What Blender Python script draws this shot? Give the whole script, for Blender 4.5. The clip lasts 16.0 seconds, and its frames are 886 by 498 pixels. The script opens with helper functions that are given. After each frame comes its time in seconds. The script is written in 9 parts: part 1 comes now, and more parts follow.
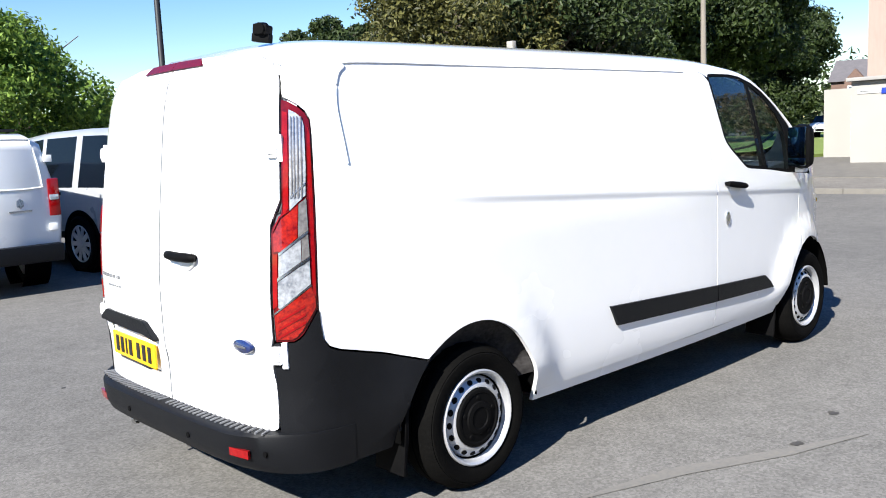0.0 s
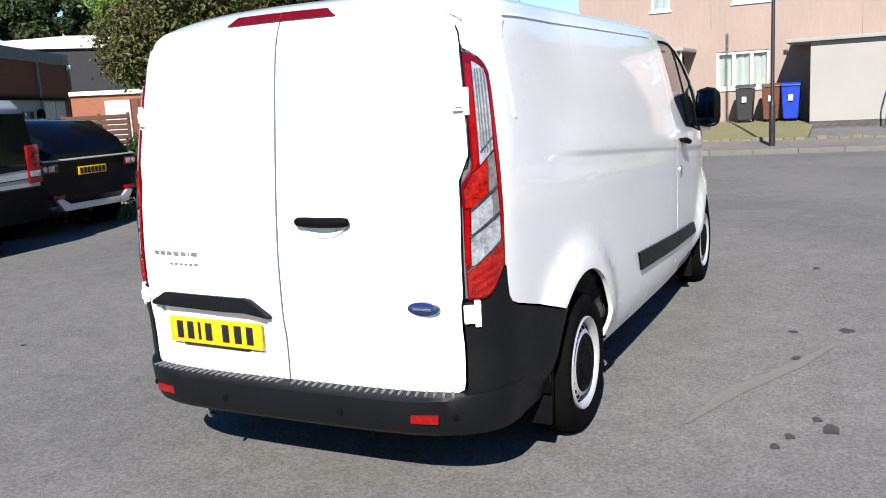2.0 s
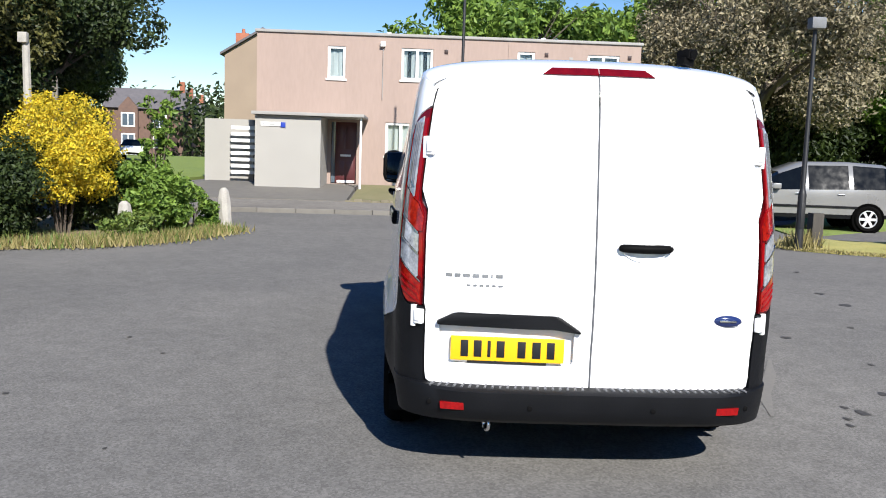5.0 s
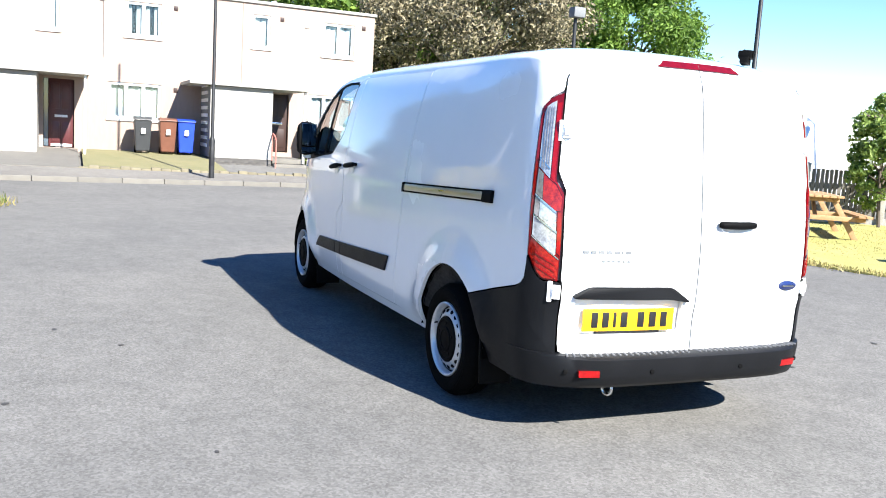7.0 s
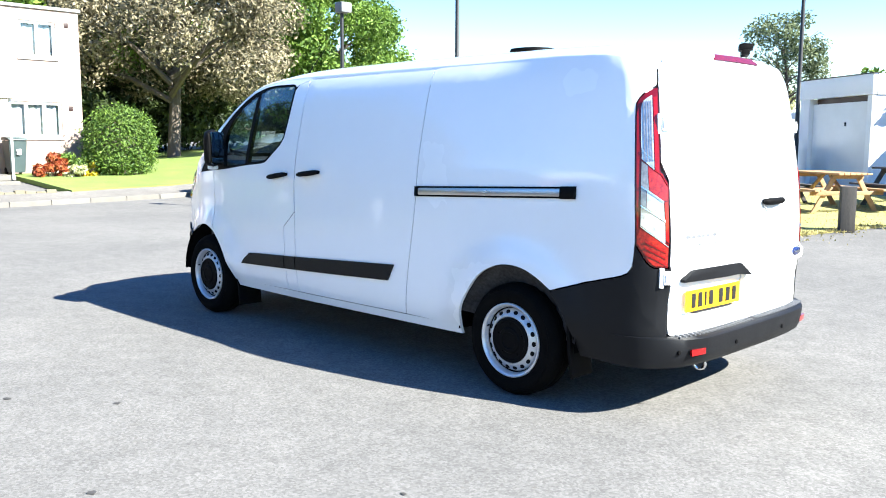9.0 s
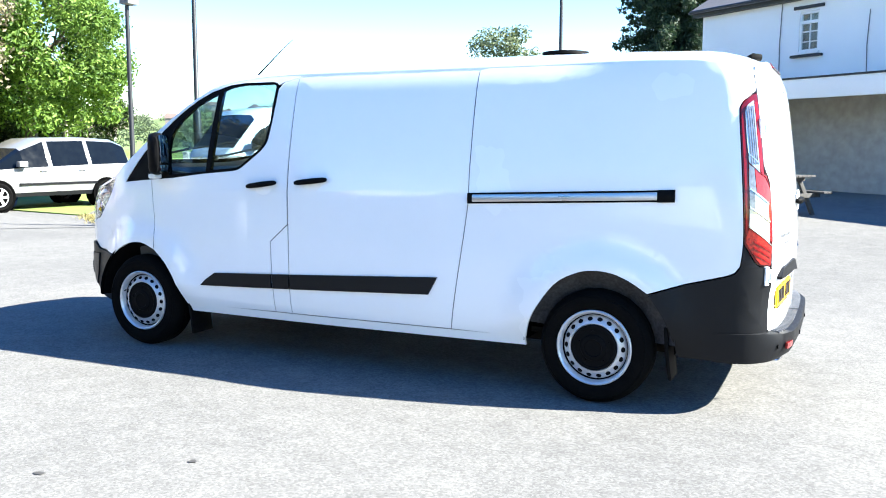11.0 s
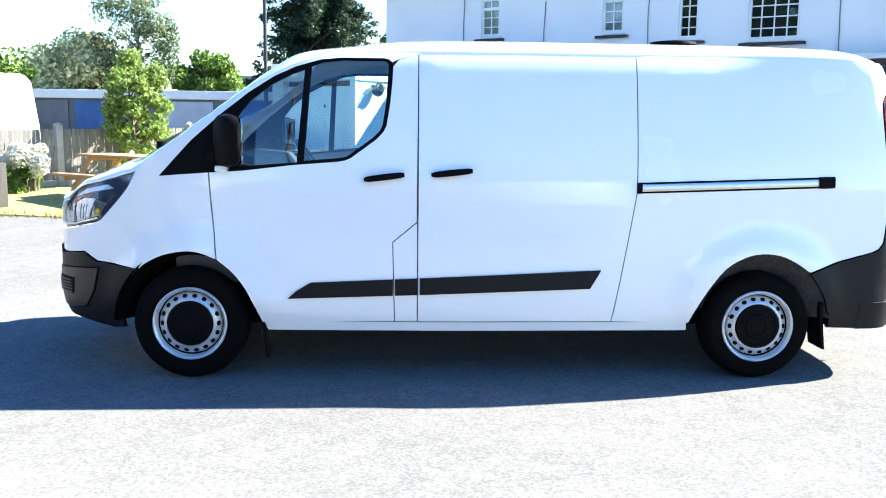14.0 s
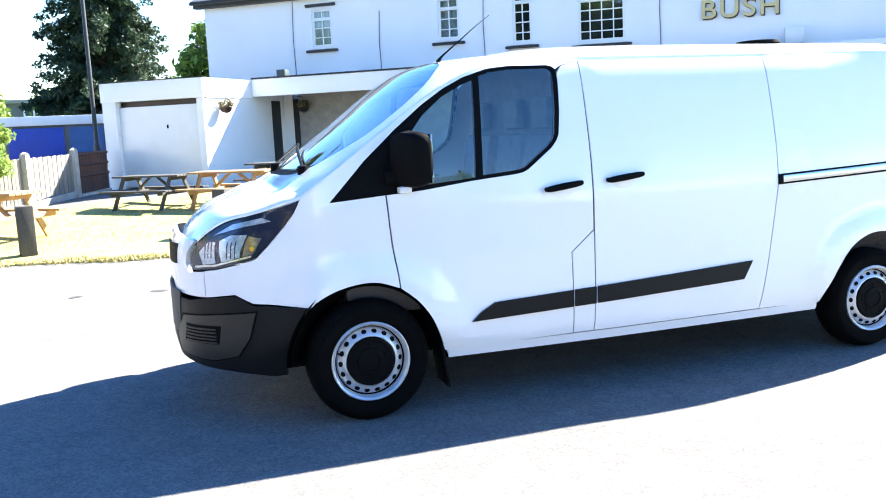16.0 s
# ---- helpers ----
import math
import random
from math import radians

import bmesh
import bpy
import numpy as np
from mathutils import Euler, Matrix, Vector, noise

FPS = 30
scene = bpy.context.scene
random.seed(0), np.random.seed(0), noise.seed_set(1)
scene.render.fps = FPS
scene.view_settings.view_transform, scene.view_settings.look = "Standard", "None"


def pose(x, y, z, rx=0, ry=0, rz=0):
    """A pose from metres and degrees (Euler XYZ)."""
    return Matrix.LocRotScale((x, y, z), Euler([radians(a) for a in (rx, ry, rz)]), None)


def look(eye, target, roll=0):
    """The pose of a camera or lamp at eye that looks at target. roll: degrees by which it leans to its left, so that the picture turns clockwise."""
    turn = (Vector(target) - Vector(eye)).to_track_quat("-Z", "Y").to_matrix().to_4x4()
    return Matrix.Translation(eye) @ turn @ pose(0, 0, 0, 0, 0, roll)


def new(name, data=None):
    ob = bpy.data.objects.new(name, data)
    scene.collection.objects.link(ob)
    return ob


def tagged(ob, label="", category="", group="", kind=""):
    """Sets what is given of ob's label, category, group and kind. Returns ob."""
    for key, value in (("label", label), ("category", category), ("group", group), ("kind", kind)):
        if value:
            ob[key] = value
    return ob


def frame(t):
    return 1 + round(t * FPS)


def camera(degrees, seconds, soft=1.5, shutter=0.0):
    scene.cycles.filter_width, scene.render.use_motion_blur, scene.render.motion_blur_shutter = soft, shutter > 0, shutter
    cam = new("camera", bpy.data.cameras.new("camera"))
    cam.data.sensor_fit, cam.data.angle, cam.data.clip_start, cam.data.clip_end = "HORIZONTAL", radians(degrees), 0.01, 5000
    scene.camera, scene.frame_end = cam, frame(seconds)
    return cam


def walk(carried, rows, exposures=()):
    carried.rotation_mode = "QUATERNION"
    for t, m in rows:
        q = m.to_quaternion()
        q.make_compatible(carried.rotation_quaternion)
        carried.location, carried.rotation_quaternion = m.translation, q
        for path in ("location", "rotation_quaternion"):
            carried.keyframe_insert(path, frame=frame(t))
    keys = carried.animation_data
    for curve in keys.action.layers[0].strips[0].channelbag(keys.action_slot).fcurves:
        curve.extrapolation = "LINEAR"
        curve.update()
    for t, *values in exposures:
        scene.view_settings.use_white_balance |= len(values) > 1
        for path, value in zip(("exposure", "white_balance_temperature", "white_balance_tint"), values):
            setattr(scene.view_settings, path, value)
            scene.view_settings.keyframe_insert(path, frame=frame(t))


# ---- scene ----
cam = camera(54.5, 16.0, soft=1.0)
PATH = [
    (0, (-2.571, -3.477, 1.532), (-1.203, -2.04, 1.275), -2.6),
    (0.5, (-2.713, -3.002, 1.541), (-1.322, -1.592, 1.264), -1.4),
    (1, (-2.978, -2.624, 1.528), (-1.464, -1.352, 1.227), -2.4),
    (1.5, (-3.213, -2.286, 1.533), (-1.56, -1.222, 1.166), -3.0),
    (2, (-3.641, -2.045, 1.527), (-1.872, -1.177, 1.187), -3.2),
    (2.5, (-4.013, -1.723, 1.507), (-2.157, -1.034, 1.224), 0.2),
    (3, (-4.295, -1.3, 1.503), (-2.395, -0.733, 1.239), -2.5),
    (3.5, (-4.577, -0.85, 1.502), (-2.622, -0.515, 1.245), 0.7),
    (4, (-4.698, -0.357, 1.511), (-2.722, -0.192, 1.252), -0.8),
    (4.2, (-4.775, -0.106, 1.489), (-2.794, 0.017, 1.248), -0.6),
    (6.3, (-4.546, 2.181, 1.483), (-2.619, 1.704, 1.235), 1.4),
    (6.5, (-4.512, 2.408, 1.466), (-2.608, 1.851, 1.215), 0.5),
    (7, (-4.357, 2.909, 1.46), (-2.541, 2.112, 1.2), 3.5),
    (7.5, (-4.092, 3.396, 1.471), (-2.315, 2.512, 1.223), 1.6),
    (8, (-3.833, 3.834, 1.465), (-2.214, 2.682, 1.234), 2.4),
    (8.5, (-3.476, 4.214, 1.444), (-1.959, 2.934, 1.2), 1.0),
    (9, (-3.087, 4.555, 1.43), (-1.68, 3.155, 1.181), 0.2),
    (9.5, (-2.673, 4.808, 1.396), (-1.382, 3.3, 1.153), 1.7),
    (10, (-2.207, 5.098, 1.39), (-1.014, 3.504, 1.201), 1.7),
    (10.2, (-2.019, 5.208, 1.393), (-0.915, 3.55, 1.213), 0.6),
    (12.3, (0.173, 5.69, 1.444), (0.705, 3.779, 1.192), 1.7),
    (12.5, (0.396, 5.704, 1.42), (0.835, 3.767, 1.181), 0.7),
    (13, (0.926, 5.754, 1.445), (1.152, 3.785, 1.176), 0.9),
    (13.5, (1.499, 5.773, 1.473), (1.626, 3.793, 1.217), 0.3),
    (14, (2.055, 5.805, 1.485), (1.977, 3.828, 1.193), 0.7),
    (14.5, (2.608, 5.713, 1.523), (2.383, 3.748, 1.222), -0.8),
    (15, (3.196, 5.656, 1.528), (2.813, 3.713, 1.253), -1.7),
    (15.5, (3.734, 5.478, 1.517), (3.282, 3.552, 1.225), -3.4),
    (16, (4.266, 5.247, 1.522), (3.661, 3.361, 1.243), -2.6),
]
walk(cam, [(t, look(eye, target, roll)) for t, eye, target, roll in PATH],
     exposures=[(0.0, 1.24, 6400, 9), (0.5, 1.14, 6400, 9), (1.0, 0.96, 6400, 10), (2.0, 0.9, 6400, 10), (4.0, 0.64, 6400, 10), (6.5, 1.54, 6350, 9), (7.0, 1.82, 6350, 8), (8.0, 2.09, 6350, 6), (10.0, 2.46, 6350, 5), (12.5, 2.6, 6350, 4), (13.5, 2.62, 6350, 4), (15.0, 2.8, 6500, 6), (16.0, 2.91, 6600, 7)])

# ---- light ----
world = bpy.data.worlds.new("world")
scene.world = world
world.use_nodes = True
wn = world.node_tree.nodes
sky = wn.new("ShaderNodeTexSky")
sky.sky_type = "NISHITA"
sky.sun_disc = False
SUN_DIR = Vector((-1.25, -0.36, 1.0)).normalized()
sky.sun_elevation = math.asin(SUN_DIR.z)
sky.sun_rotation = math.atan2(SUN_DIR.x, SUN_DIR.y)
sky.air_density, sky.dust_density, sky.ozone_density = 1.0, 0.05, 1.6
wn["Background"].inputs["Strength"].default_value = 0.075
deeper = wn.new("ShaderNodeHueSaturation")
deeper.inputs["Hue"].default_value = 0.512
deeper.inputs["Saturation"].default_value = 1.36
world.node_tree.links.new(sky.outputs["Color"], deeper.inputs["Color"])
world.node_tree.links.new(deeper.outputs["Color"], wn["Background"].inputs["Color"])
sun_data = bpy.data.lights.new("sun", "SUN")
sun_data.energy, sun_data.angle, sun_data.color = 5.0, radians(0.53), (1.0, 0.95, 0.875)
sun = new("sun", sun_data)
sun.matrix_world = look(SUN_DIR * 60, (0, 0, 0))


# ---- materials ----
def tree_of(name):
    m = bpy.data.materials.new(name)
    m.use_nodes = True
    return m, m.node_tree.nodes, m.node_tree.links, m.node_tree.nodes["Principled BSDF"]


def paint(name, a, b=None, rough=0.5, metal=0.0, scale=6.0, fine=60.0, bump=0.0, coat=0.0, rnd=0.0, spec=0.5, stretch=(1, 1, 1), rough_var=0.08):
    """A surface whose colour wanders between a and b at two scales, with relief."""
    m, n, l, p = tree_of(name)
    b = b or tuple(c * 0.82 for c in a)
    geo = n.new("ShaderNodeTexCoord")
    mp = n.new("ShaderNodeMapping")
    mp.inputs["Scale"].default_value = stretch
    l.new(geo.outputs["Object"], mp.inputs["Vector"])
    big, small = n.new("ShaderNodeTexNoise"), n.new("ShaderNodeTexNoise")
    for node, sc, det in ((big, scale, 4), (small, fine, 3)):
        node.inputs["Scale"].default_value, node.inputs["Detail"].default_value = sc, det
        l.new(mp.outputs["Vector"], node.inputs["Vector"])
    mix = n.new("ShaderNodeMath")
    mix.operation = "MULTIPLY_ADD"
    l.new(small.outputs["Fac"], mix.inputs[0])
    mix.inputs[1].default_value = 0.45
    half = n.new("ShaderNodeMath")
    half.operation = "MULTIPLY"
    half.inputs[1].default_value = 0.55
    l.new(big.outputs["Fac"], half.inputs[0])
    l.new(half.outputs[0], mix.inputs[2])
    ramp = n.new("ShaderNodeValToRGB")
    ramp.color_ramp.elements[0].position, ramp.color_ramp.elements[1].position = 0.34, 0.66
    ramp.color_ramp.elements[0].color, ramp.color_ramp.elements[1].color = (*b, 1), (*a, 1)
    l.new(mix.outputs[0], ramp.inputs["Fac"])
    out = ramp.outputs["Color"]
    if rnd:
        info = n.new("ShaderNodeObjectInfo")
        hsv = n.new("ShaderNodeHueSaturation")
        mr = n.new("ShaderNodeMapRange")
        mr.inputs["To Min"].default_value, mr.inputs["To Max"].default_value = 1 - rnd, 1 + rnd
        l.new(info.outputs["Random"], mr.inputs["Value"])
        l.new(mr.outputs["Result"], hsv.inputs["Value"])
        l.new(out, hsv.inputs["Color"])
        out = hsv.outputs["Color"]
    l.new(out, p.inputs["Base Color"])
    p.inputs["Metallic"].default_value = metal
    p.inputs["Coat Weight"].default_value = coat
    p.inputs["Coat Roughness"].default_value = 0.04
    p.inputs["Specular IOR Level"].default_value = spec
    rr = n.new("ShaderNodeMapRange")
    rr.inputs["To Min"].default_value, rr.inputs["To Max"].default_value = max(0.02, rough - rough_var), min(1, rough + rough_var)
    l.new(big.outputs["Fac"], rr.inputs["Value"])
    l.new(rr.outputs["Result"], p.inputs["Roughness"])
    if bump:
        bp = n.new("ShaderNodeBump")
        bp.inputs["Strength"].default_value, bp.inputs["Distance"].default_value = min(1.0, bump * 10), 0.01
        l.new(small.outputs["Fac"], bp.inputs["Height"])
        l.new(bp.outputs["Normal"], p.inputs["Normal"])
    return m


def leafy(name, dark, light, rough=0.55, trans=0.25):
    """Leaves: each one takes its own shade between dark and light."""
    m, n, l, p = tree_of(name)
    geo = n.new("ShaderNodeNewGeometry")
    ramp = n.new("ShaderNodeValToRGB")
    ramp.color_ramp.elements[0].color, ramp.color_ramp.elements[1].color = (*dark, 1), (*light, 1)
    l.new(geo.outputs["Random Per Island"], ramp.inputs["Fac"])
    l.new(ramp.outputs["Color"], p.inputs["Base Color"])
    p.inputs["Roughness"].default_value = rough
    p.inputs["Specular IOR Level"].default_value = 0.35
    tr = n.new("ShaderNodeBsdfTranslucent")
    l.new(ramp.outputs["Color"], tr.inputs["Color"])
    mx = n.new("ShaderNodeMixShader")
    mx.inputs["Fac"].default_value = trans
    l.new(p.outputs["BSDF"], mx.inputs[1])
    l.new(tr.outputs["BSDF"], mx.inputs[2])
    l.new(mx.outputs["Shader"], n["Material Output"].inputs["Surface"])
    return m


def glassy(name, tint=(0.75, 0.85, 0.86), rough=0.0, straight=0.05, graze=0.9):
    """Thin tinted pane: part clear, part mirror, more of a mirror the flatter it is seen, alike from both sides."""
    m, n, l, p = tree_of(name)
    n.remove(p)
    tr, gl, mx, lw = n.new("ShaderNodeBsdfTransparent"), n.new("ShaderNodeBsdfGlossy"), n.new("ShaderNodeMixShader"), n.new("ShaderNodeLayerWeight")
    tr.inputs["Color"].default_value = (*tint, 1)
    gl.inputs["Roughness"].default_value = 0.01 + rough
    gl.inputs["Color"].default_value = (1, 1, 1, 1)
    lw.inputs["Blend"].default_value = 0.5
    power, share = n.new("ShaderNodeMath"), n.new("ShaderNodeMapRange")
    power.operation = "POWER"
    power.inputs[1].default_value = 4.0
    l.new(lw.outputs["Facing"], power.inputs[0])
    l.new(power.outputs[0], share.inputs["Value"])
    share.inputs["To Min"].default_value, share.inputs["To Max"].default_value = straight, graze
    l.new(share.outputs["Result"], mx.inputs["Fac"])
    l.new(tr.outputs["BSDF"], mx.inputs[1])
    l.new(gl.outputs["BSDF"], mx.inputs[2])
    l.new(mx.outputs["Shader"], n["Material Output"].inputs["Surface"])
    return m


def asphalt(name, a, b, crack=0.5):
    """Worn tarmac: stones of their own shades, patches, fine grit."""
    m, n, l, p = tree_of(name)
    co = n.new("ShaderNodeTexCoord")
    def noise_node(sc, det=4.0, rough=0.6):
        q = n.new("ShaderNodeTexNoise")
        q.inputs["Scale"].default_value, q.inputs["Detail"].default_value, q.inputs["Roughness"].default_value = sc, det, rough
        l.new(co.outputs["Object"], q.inputs["Vector"])
        return q
    def span(src, lo, hi, f0=0.3, f1=0.7):
        q = n.new("ShaderNodeMapRange")
        q.inputs["From Min"].default_value, q.inputs["From Max"].default_value = f0, f1
        q.inputs["To Min"].default_value, q.inputs["To Max"].default_value = lo, hi
        l.new(src, q.inputs["Value"])
        return q.outputs["Result"]
    def times(u, v):
        q = n.new("ShaderNodeMath")
        q.operation = "MULTIPLY"
        l.new(u, q.inputs[0])
        l.new(v, q.inputs[1])
        return q.outputs[0]
    grit, mid, big, vor = noise_node(260, 2), noise_node(5, 6, 0.7), noise_node(0.3, 6, 0.65), n.new("ShaderNodeTexVoronoi")
    vor.inputs["Scale"].default_value = 85
    l.new(co.outputs["Object"], vor.inputs["Vector"])
    sep = n.new("ShaderNodeSeparateColor")
    l.new(vor.outputs["Color"], sep.inputs["Color"])
    ramp = n.new("ShaderNodeValToRGB")
    ramp.color_ramp.elements[0].position, ramp.color_ramp.elements[1].position = 0.36, 0.64
    ramp.color_ramp.elements[0].color, ramp.color_ramp.elements[1].color = (*b, 1), (*a, 1)
    l.new(big.outputs["Fac"], ramp.inputs["Fac"])
    stone = span(sep.outputs["Red"], 0.79, 1.22, 0.0, 1.0)
    amount = times(times(stone, span(grit.outputs["Fac"], 0.82, 1.18)), span(mid.outputs["Fac"], 0.88, 1.12))
    vm = n.new("ShaderNodeVectorMath")
    vm.operation = "SCALE"
    l.new(ramp.outputs["Color"], vm.inputs[0])
    l.new(amount, vm.inputs["Scale"])
    l.new(vm.outputs["Vector"], p.inputs["Base Color"])
    p.inputs["Roughness"].default_value = 0.9
    p.inputs["Specular IOR Level"].default_value = 0.06
    bp = n.new("ShaderNodeBump")
    bp.inputs["Strength"].default_value, bp.inputs["Distance"].default_value = 0.27, 0.004
    l.new(sep.outputs["Green"], bp.inputs["Height"])
    l.new(bp.outputs["Normal"], p.inputs["Normal"])
    return m


M_TARMAC = asphalt("tarmac", (0.165, 0.16, 0.151), (0.133, 0.13, 0.1245))
M_PAVE = asphalt("pavement_tarmac", (0.2, 0.188, 0.17), (0.155, 0.146, 0.134))
M_OIL = paint("oil_stain", (0.04, 0.038, 0.036), (0.06, 0.056, 0.05), rough=0.7, scale=20)
M_SCUFF = paint("pale_scuff", (0.178, 0.168, 0.15), (0.135, 0.131, 0.123), rough=0.9, scale=25)
M_KERB = paint("kerb_concrete", (0.17, 0.16, 0.14), (0.12, 0.112, 0.1), rough=0.85, scale=4, fine=50, bump=0.04, rnd=0.08)
M_GRASS_DRY = paint("dry_lawn", (0.42, 0.36, 0.12), (0.24, 0.25, 0.07), rough=0.9, scale=1.6, fine=40, bump=0.08)
M_GRASS = paint("green_lawn", (0.19, 0.25, 0.05), (0.12, 0.17, 0.036), rough=0.9, scale=1.2, fine=45, bump=0.08)
M_FIELD = paint("far_field", (0.16, 0.22, 0.06), (0.1, 0.14, 0.04), rough=0.95, scale=0.04, fine=0.8)
M_SOIL = paint("verge_soil", (0.26, 0.21, 0.11), (0.13, 0.105, 0.055), rough=0.95, scale=3, fine=40, bump=0.08)
M_VAN = paint("white_van_paint", (0.89, 0.895, 0.9), (0.87, 0.878, 0.886), rough=0.25, scale=1.2, fine=9, coat=1.0)
M_TRIM = paint("dark_bumper_plastic", (0.0062, 0.0067, 0.0085), (0.0045, 0.005, 0.0062), rough=0.5, scale=5, fine=220, bump=0.01, spec=0.2)
M_BLACK = paint("black_rubber", (0.0035, 0.0035, 0.004), (0.005, 0.005, 0.005), rough=0.6, scale=8, spec=0.05)
M_WELL = paint("matt_black_lining", (0.0025, 0.0025, 0.0025), (0.004, 0.004, 0.004), rough=1.0, scale=8, spec=0.0)
M_SEAM = paint("grey_panel_gap", (0.12, 0.125, 0.14), (0.09, 0.094, 0.105), rough=0.9, scale=8, spec=0.1)
M_TYRE = paint("tyre_rubber", (0.003, 0.003, 0.003), (0.005, 0.0048, 0.0045), rough=0.9, scale=9, fine=80, bump=0.02, spec=0.05)
M_STEEL = paint("silver_wheel_steel", (0.62, 0.63, 0.65), (0.5, 0.51, 0.53), rough=0.3, metal=0.45, scale=6)
M_CHROME = paint("bright_metal", (0.72, 0.73, 0.74), (0.6, 0.61, 0.62), rough=0.22, metal=1.0, scale=12)
M_ALU = paint("rail_aluminium", (0.6, 0.61, 0.62), (0.5, 0.5, 0.51), rough=0.3, metal=1.0, scale=3, stretch=(1, 8, 8))
M_RED = paint("red_lens", (0.27, 0.003, 0.004), (0.19, 0.002, 0.003), rough=0.1, scale=30, coat=0.5, spec=0.3)
M_RED_DEEP = paint("dark_red_lens", (0.13, 0.0016, 0.003), (0.09, 0.001, 0.0025), rough=0.1, scale=30, coat=0.5, spec=0.3)
M_AMBER = paint("orange_red_lens", (0.36, 0.013, 0.005), (0.11, 0.0015, 0.003), rough=0.1, scale=42, fine=110, coat=0.6)
M_CLEAR = paint("clear_lens", (0.6, 0.63, 0.67), (0.22, 0.24, 0.28), rough=0.08, metal=0.4, scale=26, fine=90, coat=1.0)
M_SMOKED = paint("smoked_lens", (0.3, 0.29, 0.29), (0.14, 0.13, 0.13), rough=0.1, metal=0.4, scale=22, fine=90, coat=1.0)
M_INDICATOR = paint("white_indicator_lens", (0.8, 0.8, 0.78), (0.7, 0.7, 0.68), rough=0.15, scale=20, coat=0.6)
M_YELLOW = paint("yellow_number_plate", (0.85, 0.46, 0.01), (0.8, 0.43, 0.008), rough=0.3, scale=8)
M_INK = paint("black_lettering", (0.012, 0.012, 0.014), rough=0.4)
M_GREYINK = paint("grey_lettering", (0.3, 0.31, 0.33), (0.22, 0.23, 0.24), rough=0.25, metal=0.5)
M_BADGE = paint("navy_badge_enamel", (0.015, 0.03, 0.12), (0.012, 0.02, 0.08), rough=0.12, coat=1.0)
M_GLASS = glassy("window_glass", (0.62, 0.82, 0.88), straight=0.1)
M_SCREEN = glassy("windscreen_glass", (0.76, 0.87, 0.9), straight=0.3, graze=1.0)
M_LENS = glassy("lamp_lens", (0.86, 0.91, 0.97), straight=0.035, graze=0.6)
M_PANEL = paint("satin_bumper_plastic", (0.011, 0.0117, 0.0135), (0.008, 0.0085, 0.0098), rough=0.45, scale=5, fine=180, bump=0.01)
M_DARKGLASS = paint("dark_tinted_glass", (0.004, 0.006, 0.008), (0.003, 0.004, 0.006), rough=0.04, spec=0.2)
# Grey stands in for light grazing the top of the dark step.
M_STEP = paint("sheen_grey_step_plastic", (0.13, 0.135, 0.145), (0.07, 0.072, 0.08), rough=0.45, scale=20, fine=120)
M_SEAT = paint("grey_seat_fabric", (0.2, 0.21, 0.23), (0.14, 0.15, 0.17), rough=0.9, scale=20, fine=200, bump=0.02)
M_DASH = paint("dark_dashboard_plastic", (0.03, 0.032, 0.036), (0.02, 0.02, 0.023), rough=0.6, scale=10)
M_LINER = paint("grey_arch_felt", (0.06, 0.057, 0.058), (0.022, 0.021, 0.021), rough=0.95, scale=7, fine=60, spec=0.1)
# Underbody dirt, and the painted dark of the hold behind the door gaps.
M_UNDER = paint("dirty_underbody_dark_hold", (0.012, 0.011, 0.009), (0.006, 0.005, 0.005), rough=0.95, scale=9, spec=0.1)
M_PINK = paint("pink_render_wall", (0.345, 0.262, 0.222), (0.3, 0.228, 0.193), rough=0.9, scale=0.9, fine=14, bump=0.02, stretch=(1, 1, 0.22))
M_CREAM = paint("cream_panel_wall", (0.35, 0.338, 0.312), (0.305, 0.295, 0.272), rough=0.85, scale=0.8, fine=50, bump=0.02)
M_TAN = paint("tan_render_gable", (0.285, 0.222, 0.165), (0.245, 0.19, 0.142), rough=0.9, scale=0.6, fine=40, bump=0.02)
M_FASCIA = paint("grey_roof_edge", (0.34, 0.33, 0.31), (0.26, 0.25, 0.24), rough=0.8, scale=3)
M_ROOF = paint("dark_roof_felt", (0.09, 0.09, 0.09), (0.06, 0.06, 0.06), rough=0.9, scale=2)
M_SLATE = paint("slate_roof", (0.13, 0.12, 0.125), (0.09, 0.085, 0.09), rough=0.8, scale=2, fine=18, bump=0.05)
M_UPVC = paint("white_window_plastic", (0.8, 0.8, 0.78), (0.74, 0.74, 0.72), rough=0.4, scale=4)
M_PANE = paint("house_window_glass", (0.10, 0.13, 0.16), (0.06, 0.08, 0.10), rough=0.03, spec=0.9, scale=2)
M_NET = paint("net_curtain", (0.55, 0.55, 0.52), (0.38, 0.38, 0.37), rough=0.95, scale=3, fine=26, stretch=(1, 6, 0.3))
M_MAROON = paint("maroon_door_paint", (0.09, 0.02, 0.022), (0.06, 0.014, 0.016), rough=0.4, scale=4)
# Brown halved in tone: the canopy's shade on the door is in the colour.
M_BROWN_DOOR = paint("darkened_brown_wood", (0.04, 0.018, 0.014), (0.024, 0.011, 0.009), rough=0.45, scale=4)
# Near-black that paints unlit rooms behind panes and doors; brake discs use it too.
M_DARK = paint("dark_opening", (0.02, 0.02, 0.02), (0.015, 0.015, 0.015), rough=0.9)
M_BRICK_GREY = paint("grey_brick", (0.12, 0.112, 0.105), (0.06, 0.057, 0.055), rough=0.9, scale=7, fine=70, bump=0.04, rnd=0.2)
